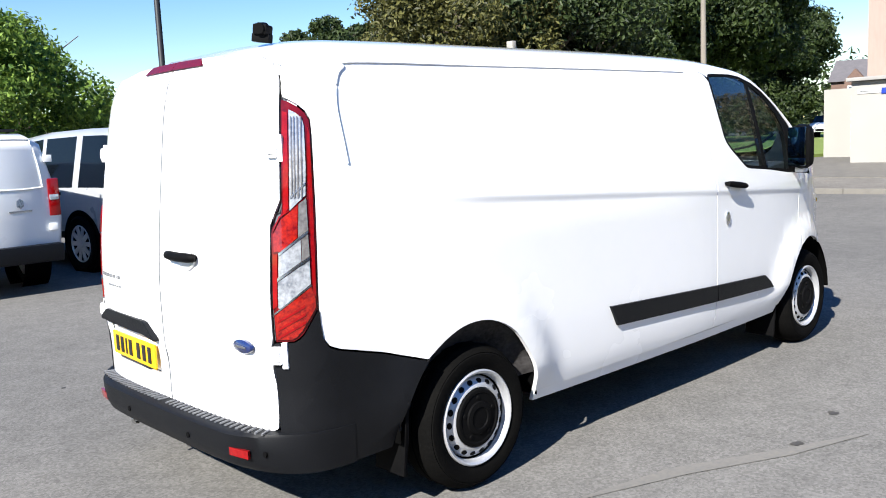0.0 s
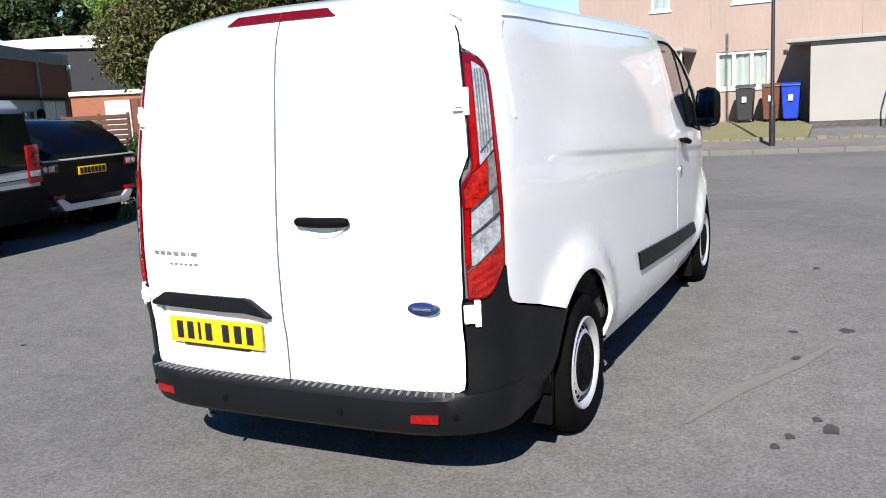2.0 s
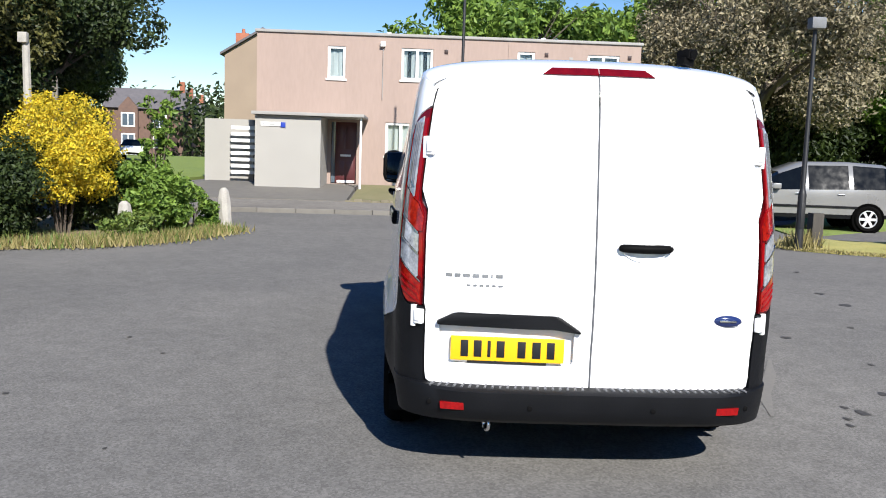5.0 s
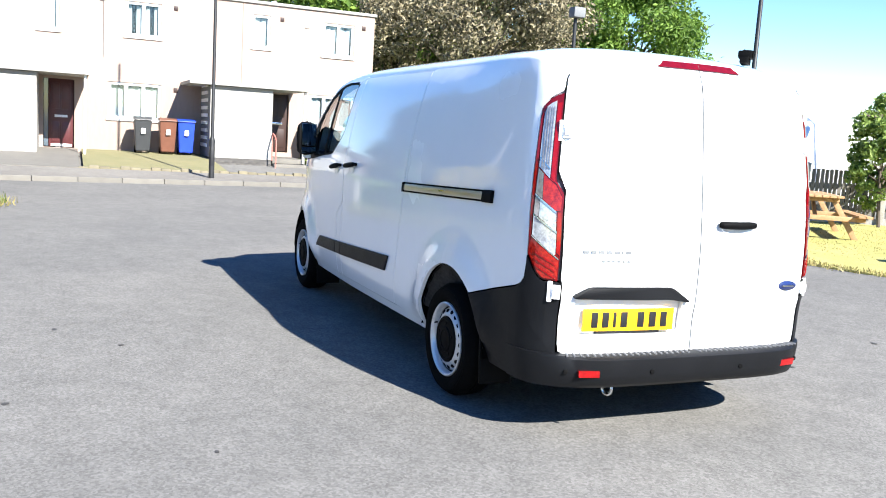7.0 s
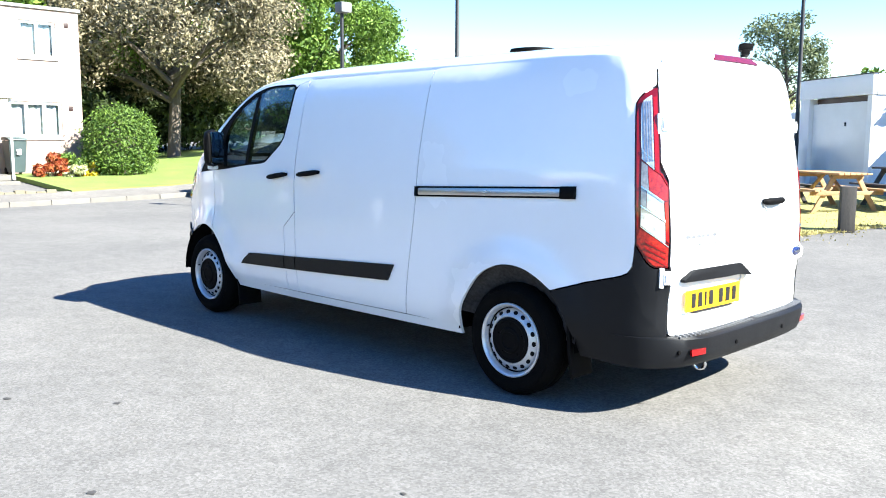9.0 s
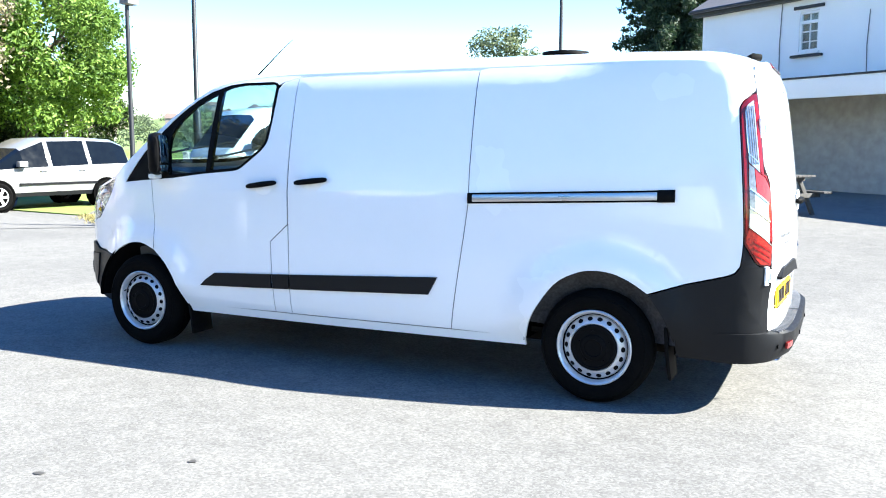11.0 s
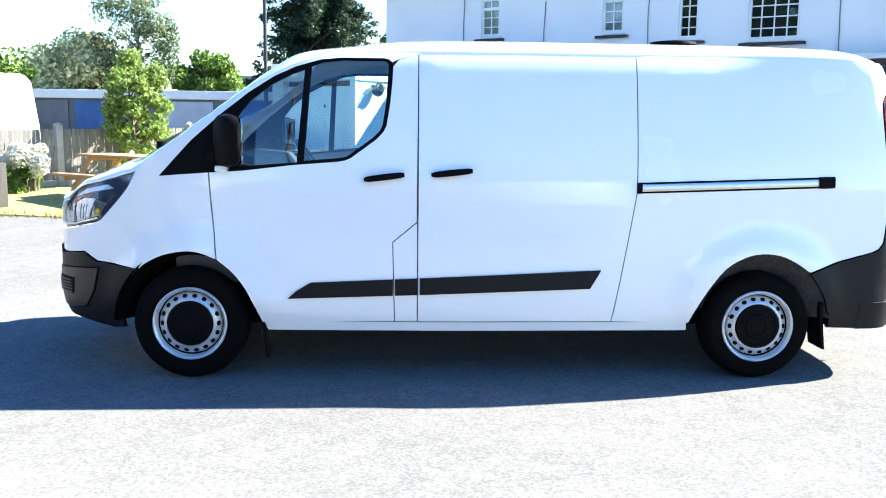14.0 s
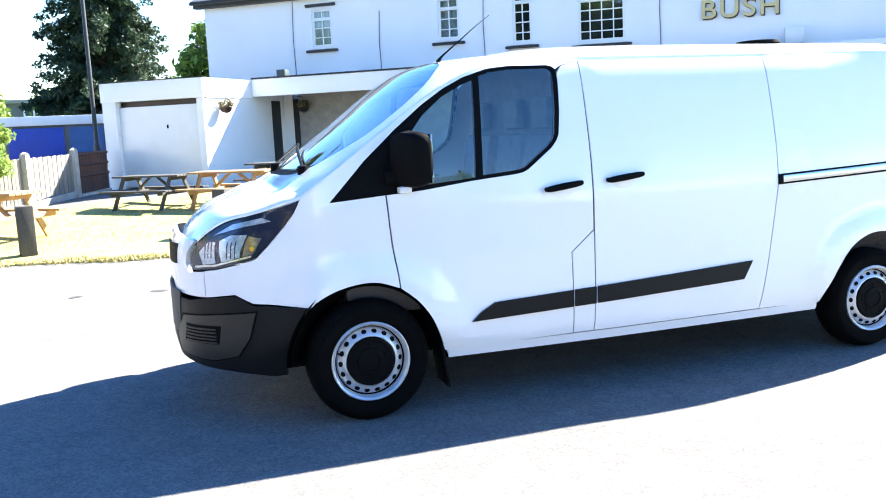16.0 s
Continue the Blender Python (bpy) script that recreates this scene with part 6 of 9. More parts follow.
    # far side of the street
    tree(29.8, -12.6, 9.5, (5.2, 5.6, 3.9), 5.1, 0.28, L_BROWN, "wide tree with dry brownish blossom behind the flats' lawn", 58000, 0.085, 80, 31, r_cl=(0.14, 0.25), nl=18, bottom=-0.75)
    tree(33.5, -23.0, 11, (4.7, 5.0, 5.4), 5.2, 0.3, L_BRIGHT, "tall bright green leafy tree", 62000, 0.12, 90, 32, r_cl=(0.18, 0.3), nl=12, bottom=-0.9)
    tree(36.5, -12.0, 11, (5, 6, 4.2), 5.0, 0.3, L_MID, "green tree behind the flats", 18000, 0.17, 44, 33, r_cl=(0.2, 0.32))
    tree(33.0, -3.0, 9, (4, 5.5, 2.8), 5.4, 0.25, L_MID, "green tree tops behind the flat roof", 16000, 0.15, 40, 34, r_cl=(0.2, 0.32))
    for k, (x, y, h) in enumerate(((34, -11.5, 2.0), (35, -16, 2.3), (36.5, -21, 2.4), (38, -26, 2.4), (33, -8, 1.8), (40, -17, 2.8), (41, -22, 2.8), (42, -28, 2.8), (39.5, -12, 2.8), (43, -34, 2.6))):
        shrub(x, y, (2.7, 3.4, h), L_DEEP, "dark dense bushes behind the lawn", 11000, 0.14, 40, 40 + k, name="bush", cat="bush")
    hedge = thing("clipped_bush", "rounded clipped green bush before the flats", "bush", pose(22.2, -6.9, gz(22.2, -6.9)))
    leaves("foliage", [((0, 0, 1.05), (0.98, 1.02, 1.02)), ((0, 0.1, 0.5), (0.95, 0.98, 0.5)), ((0.1, -0.2, 1.25), (0.85, 0.8, 0.8))], 26000, 0.045, L_HEDGE, hedge, 50, shell=0.8)
    core = lathe([(0.0, 0.02), (0.6, 0.05), (0.72, 0.6), (0.68, 1.2), (0.45, 1.6), (0.2, 1.75), (0.0, 1.8)], 18)
    part("twig_core", core, M_BARK, hedge)
    shrub(21.9, -4.75, (0.42, 0.5, 0.34), L_RED, "red and orange flowering shrub", 1500, 0.06, 12, 51, name="flowering_shrub")
    shrub(21.6, -5.4, (0.35, 0.4, 0.2), L_CREAM, "low greyish flowering plant", 700, 0.05, 8, 52, name="flowering_plant", cat="plant")
    shrub(22.0, -5.8, (0.4, 0.45, 0.25), L_YELLOW, "low yellowish plant before the flats", 800, 0.05, 8, 53, name="flowering_plant", cat="plant")
    shrub(22.4, -5.3, (0.5, 0.5, 0.32), L_MID, "low green plant by the wall", 1200, 0.06, 10, 54, name="flowering_plant", cat="plant")
    # big trees up the street
    tree(46, 24.8, 15, (7.0, 7.0, 7.0), 8.0, 0.5, L_DEEP, "huge dark spreading tree up the street", 90000, 0.16, 80, 60, r_cl=(0.17, 0.28), nl=14, bottom=-0.8)
    tree(38, 27, 14, (6, 7, 6), 7, 0.45, L_DEEP, "huge dark spreading tree up the street", 55000, 0.16, 64, 61, r_cl=(0.18, 0.3), nl=12, bottom=-0.8)
    tree(28, 24, 11, (5, 5, 5), 6, 0.3, L_MID, "leafy green tree beyond the bed", 46000, 0.12, 56, 62, r_cl=(0.18, 0.3), bottom=-0.8)
    tree(22.5, 16.5, 9, (4, 4, 4), 5, 0.25, L_DEEP, "dark leafy tree beyond the bed", 44000, 0.09, 50, 63, r_cl=(0.18, 0.3), bottom=-0.8)
    tree(74, 34, 15, (6.0, 6.0, 7.5), 8.0, 0.4, L_DEEP, "dark dense tree before the brick houses", 70000, 0.2, 80, 64, r_cl=(0.2, 0.34), bottom=-0.98)
    for k, (x, y) in enumerate(((24, 16), (32, 21), (17, 14))):
        shrub(x, y, (2.2, 2.4, 1.5), L_DEEP, "dark dense bushes up the street", 14000, 0.08, 30, 70 + k, name="bush", cat="bush")
    tree(4.7, 22.4, 6.2, (3.1, 3.7, 2.5), 2.9, 0.25, L_MID, "round green tree behind the parked cars", 42000, 0.08, 70, 80, r_cl=(0.2, 0.32), bottom=-0.95)
    tree(-2.5, 24, 7, (3.8, 3.8, 2.8), 3.4, 0.25, L_MID, "round green tree behind the parked cars", 26000, 0.09, 54, 81, r_cl=(0.2, 0.32), bottom=-0.95)
    tree(43.8, 52.5, 10.5, (3.0, 3.0, 3.2), 7.4, 0.35, L_DEEP, "dark green tree beyond the brick building", 20000, 0.2, 40, 82, r_cl=(0.2, 0.34))
    tree(40.7, 54.9, 11, (3.9, 3.9, 3.6), 7.4, 0.35, L_DEEP, "dark green tree beyond the brick building", 24000, 0.2, 44, 83, r_cl=(0.2, 0.34))
    # garden and beyond
    tree(7.3, -11.2, 3.4, (0.62, 0.62, 1.25), 1.35, 0.035, L_SAPLING, "slender young bright green tree by the fence", 6800, 0.05, 90, 90, r_cl=(0.16, 0.34), nl=16, name="sapling", bottom=-0.9)
    shrub(8.75, -9.75, (0.42, 0.42, 0.26), L_WHITE, "white flowering bush by the fence", 1900, 0.045, 12, 91, lift=0.32, name="flowering_shrub")
    shrub(8.85, -9.6, (0.36, 0.36, 0.24), L_MID, "small green bush by the fence", 1500, 0.05, 10, 92)
    con = thing("conifer", "tall dark conifer with ragged drooping sprays behind the garage", "tree", pose(6.15, -34.0, 0.6) @ Matrix.Scale(1.38, 4))
    rng = np.random.default_rng(95)
    limbs(rng, (0, 0, -0.1), (0, 0, 8.8), 0.16, 14, 0.9, "trunk", con)
    bl = []
    for k in range(210):
        h = 0.5 + 8.3 * rng.random() ** 0.9
        R = (2.25 * (1 - (h / 9.6) ** 1.5) + 0.15) * (0.72 + 0.45 * rng.random())
        a = rng.random() * 6.283
        for q in (0.35, 0.55, 0.72, 0.86, 1.0):
            size = 0.46 * (1.15 - 0.75 * q)
            bl.append(((R * q * math.cos(a), R * q * math.sin(a), h + 0.25 * q - 0.55 * q * q + 0.1 * rng.normal()), (size, size, size * 0.7)))
    leaves("crown", bl, 150000, 0.06, L_CONIFER, con, 96, droop=0.4, shell=0.3)
    tree(14.9, -36, 8, (1.95, 1.95, 2.5), 4.3, 0.12, L_BIRCH, "airy pale birch beyond the garages", 7000, 0.085, 60, 97, r_cl=(0.16, 0.34), nl=20, bottom=-0.8)
    tree(17.4, -36.5, 4.6, (2.5, 2.2, 1.8), 2.4, 0.2, L_CREAM, "cream-flowering large bush beyond the garages", 14000, 0.12, 34, 98, bottom=-0.9)
    tree(13.6, -44, 5, (1.9, 1.9, 1.8), 2.6, 0.2, L_MID, "green tree beyond the garages", 7000, 0.16, 28, 99, bottom=-0.9)
    tree(7.5, -46, 5, (2.4, 2.4, 1.8), 2.5, 0.2, L_MID, "green tree beyond the garages", 6000, 0.16, 26, 100, bottom=-0.9)
    tree(2.0, -29, 6, (1.8, 1.8, 1.8), 3.0, 0.2, L_BRIGHT, "green tree behind the pub", 6000, 0.14, 26, 101, bottom=-0.9)
    tree(27, -50, 5, (5, 3.5, 1.9), 1.7, 0.2, L_MID, "green bushes past the yard", 8000, 0.2, 34, 102, bottom=-0.9)


build_plants()


# ---- buildings ----
def pierced(outline, holes, lo, hi, axis):
    """A wall slab with openings that go through it."""
    bm = bmesh.new()
    loops = []
    for loop in (outline, *holes):
        vs = [bm.verts.new((a, b, 0)) for a, b in loop]
        for i in range(len(vs)):
            bm.edges.new((vs[i], vs[(i + 1) % len(vs)]))
        loops.append(vs)
    bmesh.ops.triangle_fill(bm, use_beauty=True, use_dissolve=False, edges=bm.edges[:])
    put = {"Y": lambda a, b, h: (a, h, b), "X": lambda a, b, h: (h, a, b)}[axis]
    faces = [[v for v in f.verts] for f in bm.faces]
    flat = {v: (v.co.x, v.co.y) for v in bm.verts}
    out = bmesh.new()
    A = {v: out.verts.new(put(*flat[v], lo)) for v in flat}
    B = {v: out.verts.new(put(*flat[v], hi)) for v in flat}
    for f in faces:
        out.faces.new([A[v] for v in f])
        out.faces.new([B[v] for v in reversed(f)])
    for vs in loops:
        for i in range(len(vs)):
            a, b = vs[i], vs[(i + 1) % len(vs)]
            out.faces.new((A[a], A[b], B[b], B[a]))
    bm.free()
    bmesh.ops.recalc_face_normals(out, faces=out.faces[:])
    return out


def rect(a0, a1, b0, b1):
    return [(a0, b0), (a1, b0), (a1, b1), (a0, b1)]


def window(parent, face, a0, a1, z0, z1, cols, axis="X", way=-1, rows=1, net=True, frame_w=0.08, mat=None, bars=False):
    """A casement set in a wall: frame, mullions, panes, curtain and sill. face is the wall's outer plane; way points out."""
    mat = mat or M_UPVC
    def slab(p0, p1, q0, q1, d0, d1, bevel=0.0):
        lo, hi = sorted((face + way * d0, face + way * d1))
        return box(lo, hi, p0, p1, q0, q1, bevel) if axis == "X" else box(p0, p1, lo, hi, q0, q1, bevel)
    win = new("window")
    win.parent = parent
    fr = slab(a0, a1, z0, z0 + frame_w, -0.10, -0.03, 0.008)
    join(fr, slab(a0, a1, z1 - frame_w, z1, -0.10, -0.03, 0.008))
    for q in ((a0, a0 + frame_w), (a1 - frame_w, a1)):
        join(fr, slab(*q, z0 + frame_w - 0.006, z1 - frame_w + 0.006, -0.098, -0.032, 0.006))
    for k in range(1, cols):
        c = a0 + (a1 - a0) * k / cols
        join(fr, slab(c - frame_w * 0.6, c + frame_w * 0.6, z0 + frame_w - 0.006, z1 - frame_w + 0.006, -0.098, -0.034, 0.006))
    if bars:
        n, r = bars
        for k in range(1, n):
            c = a0 + (a1 - a0) * k / n
            join(fr, slab(c - 0.013, c + 0.013, z0, z1, -0.085, -0.045))
        for k in range(1, r):
            c = z0 + (z1 - z0) * k / r
            join(fr, slab(a0, a1, c - 0.013, c + 0.013, -0.085, -0.045))
    part("window_frame", fr, mat, win, "white window frame")
    for k in range(cols):
        p0, p1 = a0 + (a1 - a0) * k / cols + 0.02, a0 + (a1 - a0) * (k + 1) / cols - 0.02
        pane = part("pane", slab(p0, p1, z0 + 0.02, z1 - 0.02, -0.075, -0.065), M_WINGLASS, win)
        pane.visible_shadow = False
    # Dark sheet stands in for the unlit room.
    part("room_shade_sheet", slab(a0, a1, z0, z1, -0.30, -0.28), M_DARK, win)
    if net:
        bm = bmesh.new()
        n = int((a1 - a0) * 16)
        top, low = [], []
        for k in range(n + 1):
            p = a0 + (a1 - a0) * k / n
            d = face + way * (-0.16 - 0.025 * math.sin(k * 1.9))
            top.append(bm.verts.new((d, p, z1) if axis == "X" else (p, d, z1)))
            low.append(bm.verts.new((d, p, z0) if axis == "X" else (p, d, z0)))
        for k in range(n):
            if net == "split" and 0.36 < (k + 0.5) / n * cols % 1 < 0.66:
                continue
            bm.faces.new((top[k], top[k + 1], low[k + 1], low[k]))
        part("net_curtain", bm, M_NET, win, "white net curtain")
    part("sill", slab(a0 - 0.05, a1 + 0.05, z0 - 0.06, z0, -0.03, 0.045, 0.01), mat, win)
    return win


def brick_wall(parent, x, y0, y1, z0, z1, material, axis="X", way=-1, bl=0.215, bh=0.065, gap=0.011, limit=300):
    """Courses of bricks standing 6 mm proud of the mortar."""
    b = box(-0.006, 0.006, -bl / 2, bl / 2, -bh / 2, bh / 2) if axis == "X" else box(-bl / 2, bl / 2, -0.006, 0.006, -bh / 2, bh / 2)
    me = bpy.data.meshes.new("brick")
    b.to_mesh(me)
    b.free()
    me.materials.append(material)
    n = 0
    r = 0
    z = z0 + bh / 2 + gap
    while z + bh / 2 <= z1 + 0.002:
        y = y0 + bl / 2 + gap - (r % 2) * (bl + gap) / 2
        while y - bl / 2 < y1:
            if y - bl / 2 >= y0 - 0.01 and y + bl / 2 <= y1 + 0.01 and n < limit:
                shared("brick", me, parent, Matrix.Translation((x + way * 0.003, y, z) if axis == "X" else (y, x + way * 0.003, z)))
                n += 1
            y += bl + gap
        z += bh + gap
        r += 1


M_WINGLASS = glassy("house_pane", (0.8, 0.86, 0.88))


def build_flats():
    X0 = 23.4
    fl = thing("block_of_flats", "two-storey pink rendered flat-roofed block of flats", "house")
    wins = [(3.20, 3.77, 3.81, 4.84, 1, True), (0.40, 1.41, 3.84, 4.85, 2, "split"), (-2.88, -2.32, 3.85, 4.87, 1, True), (-5.63, -4.59, 3.80, 4.85, 2, True), (0.38, 1.87, 1.39, 2.47, 3, True), (-5.71, -4.21, 1.49, 2.53, 3, True)]
    doors = [(2.79, 3.62, 0.45, 2.44), (-3.56, -2.76, 0.62, 2.46)]
    holes = [rect(a, b, c, d) for a, b, c, d, *_ in wins] + [rect(*d) for d in doors]
    part("wall", pierced([(-6.32, 0.2), (6.02, 0.2), (6.02, 5.2), (-6.32, 5.2)], holes, X0, X0 + 0.28, "X"), M_PINK, fl, smooth=False)
    for y0, y1 in ((-6.32, -6.07), (5.77, 6.02)):
        part("wall", box(X0 + 0.285, X0 + 8, y0, y1, 0.2, 5.2), M_PINK, fl)
    part("wall", box(X0 + 7.75, X0 + 8, -6.06, 5.76, 0.2, 5.2), M_PINK, fl)
    part("roof", box(X0 - 0.06, X0 + 8.05, -6.38, 6.08, 5.2, 5.29, 0.015), M_FASCIA, fl, "pale roof edge")
    part("flashing", box(X0 - 0.02, X0 + 0.01, -2.05, -2.02, 0.9, 5.2), M_PINK, fl)
    for a, b, c, d, cols, net in wins:
        window(fl, X0, a, b, c, d, cols, net=net)
    for y, z in ((-0.02, 4.78), (-3.25, 4.8), (-5.95, 4.8), (-0.05, 2.35), (-5.98, 2.36), (-4.05, 4.68)):
        part("air_vent", box(X0 - 0.02, X0 + 0.01, y - 0.06, y + 0.06, z - 0.07, z + 0.07, 0.008), M_FASCIA if y == -4.05 else M_BROWN_DOOR, fl, "small dark vent")
    part("security_lamp", box(X0 - 0.14, X0, 1.93, 2.09, 4.86, 5.02, 0.02), M_UPVC, fl)
    part("pipe", rod([(X0 - 0.03, 2.0, 4.8), (X0 - 0.03, 2.0, 3.2)], 0.012, 6), M_FASCIA, fl)
    part("chimney_pot", lathe([(0.10, 0), (0.09, 0.3), (0.07, 0.32)], 12), M_UPVC, fl, m=pose(X0 + 2, 1.9, 5.28))
    part("chimney_pot", lathe([(0.10, 0), (0.09, 0.3), (0.07, 0.32)], 12), M_UPVC, fl, m=pose(X0 + 2, -3.4, 5.28))
    # porches: store, canopy, door, steps
    for (l, r, cl, cr, zb, dm, dr) in ((5.69, 3.73, 5.78, 2.43, 0.30, M_MAROON, doors[0]), (-0.81, -2.61, -0.2, -3.68, 0.42, M_BROWN_DOOR, doors[1])):
        po = new("porch")
        po.parent = fl
        xf = X0 - 2.0
        part("store_wall", box(xf, xf + 0.1, r, l, zb + 0.02, 2.50), M_CREAM, po, "cream panel store wall")
        part("store_side", box(xf + 0.105, X0 - 0.005, l - 0.1, l, zb + 0.02, 2.50), M_GREYWALL, po)
        part("store_side", box(xf + 0.105, X0 - 0.005, r, r + 0.1, zb + 0.02, 2.50), M_CREAM, po)
        for k in range(9):
            z = zb + 0.3 + k * 0.22
            part("louvre", box(xf + 0.5, X0 - 0.3, l, l + 0.03, z, z + 0.1), M_UPVC, po, "pale louvre slat")
        plinth = part("plinth", box(xf - 0.02, xf + 0.1, r, l, 0.05, zb + 0.015), M_BRICK_GREY, po)
        brick_wall(po, xf - 0.02, r, l, zb - 0.27, zb + 0.01, M_BRICK_GREY)
        part("canopy", box(xf - 0.16, X0 - 0.004, cr, cl, 2.515, 2.61, 0.015), M_FASCIA, po, "grey felt canopy")
        part("post", rod([(xf, cr + 0.1, zb - 0.05), (xf, cr + 0.1, 2.52)], 0.035, 10), M_UPVC, po, "white canopy post")
        d0, d1, dz0, dz1 = dr
        dleaf = part("door", box(X0 + 0.12, X0 + 0.17, d0 + 0.02, d1 - (0.14 if dm is M_MAROON else 0.02), dz0 + 0.03, dz1, 0.006), dm, po, "panelled front door")
        for pz0, pz1 in ((dz0 + 0.16, dz0 + 0.75), (dz0 + 1.12, dz1 - 0.12)):
            for q0, q1 in ((d0 + 0.1, (d0 + d1) / 2 - 0.07), ((d0 + d1) / 2 - 0.02, d1 - 0.22)):
                part("door_panel", box(X0 + 0.108, X0 + 0.122, q0, q1, pz0, pz1, 0.008), dm, dleaf)
        part("letter_plate", box(X0 + 0.10, X0 + 0.118, d0 + 0.18, d1 - 0.30, dz0 + 0.88, dz0 + 0.95, 0.006), M_UPVC if dm is M_MAROON else M_CHROME, dleaf, "pale letter plate")
        if dm is M_MAROON:
            part("kick_plate", box(X0 + 0.10, X0 + 0.118, d0 + 0.06, d1 - 0.2, dz0 + 0.03, dz0 + 0.11, 0.004), M_UPVC, dleaf)
            part("side_light", box(X0 + 0.13, X0 + 0.15, d1 - 0.13, d1 - 0.01, dz0 + 0.03, dz1), M_PANE, po)
        # Dark sheet stands in for the unlit hall behind the door.
        part("hall_shade_sheet", box(X0 + 0.3, X0 + 0.32, d0 - 0.2, d1 + 0.2, dz0 - 0.1, dz1 + 0.1), M_DARK, po)
        for k in range(3):
            part("step", box(xf - 0.55 + k * 0.3, X0 - 0.01, d0 - 0.1, d1 + 0.1, zb - 0.38 + k * 0.15, zb - 0.24 + k * 0.15, 0.012), M_KERB, po, "worn concrete step")
        if dm is M_BROWN_DOOR:
            for y in (d1 + 0.12,):
                pts = bend([(xf - 0.5, y, zb - 0.2), (xf - 0.5, y, zb + 0.55), (xf - 0.4, y, zb + 0.68), (xf - 0.1, y, zb + 0.8), (xf + 0.05, y, zb + 0.7), (xf + 0.05, y, zb + 0.0)], 5)
                part("handrail", rod(pts, 0.022, 8), M_RAILPINK, po, "faded red tubular handrail")
    sign = part("sign", box(X0 - 2.025, X0 - 2.003, 4.93, 5.52, 2.18, 2.30, 0.003), M_SIGN, fl, "white sign with blue end")
    part("sign_end", box(X0 - 2.03, X0 - 2.004, 4.78, 4.925, 2.15, 2.30, 0.003), M_SIGNBLUE, fl)
    part("letter_bar", box(X0 - 2.029, X0 - 2.024, 5.1, 5.46, 2.225, 2.245), M_GREYINK, sign)
    # gable house beside
    gh = thing("gable_house", "tan rendered house end with a pitched roof", "house")
    part("wall", prism([(9.8, 0.2), (15.6, 0.2), (15.6, 8.6), (12.7, 10.4), (9.8, 8.6)], 62.0, 70.0, "X"), M_TAN, gh, smooth=False)
    part("roof", prism([(9.5, 8.45), (12.7, 10.42), (15.9, 8.45), (15.9, 8.62), (12.7, 10.6), (9.5, 8.62)], 61.7, 70.3, "X"), M_SLATE, gh, "slate roof", smooth=False)
    ch = part("chimney", box(64, 65.2, 14.2, 15.2, 8.6, 10.4, 0.03), M_BRICK, gh, "red brick chimney")
    part("chimney_pot", lathe([(0.15, 0), (0.12, 0.4)], 10), M_BRICK, ch, m=pose(64.6, 14.7, 10.39))
    out = thing("side_garage", "pale garage beside the flats with a white louvred screen", "garage")
    part("wall", box(26, 30, 6.6, 8.3, 0.25, 2.5), M_CREAM, out)
    for k in range(8):
        part("slat", box(25.6, 25.63, 6.1, 7.3, 0.6 + k * 0.22, 0.72 + k * 0.22), M_UPVC, out)
    part("screen_post", box(25.64, 25.74, 6.05, 6.12, 0.25, 3.1), M_GREYWALL, out)


PUB_TURN = Matrix.Rotation(radians(-36), 4, "Z")
AT_PUB = Matrix.Translation((2.77, -20.1, 0)) @ PUB_TURN
AT_GARAGE = Matrix.Translation((5.41, -15.6, 0)) @ PUB_TURN


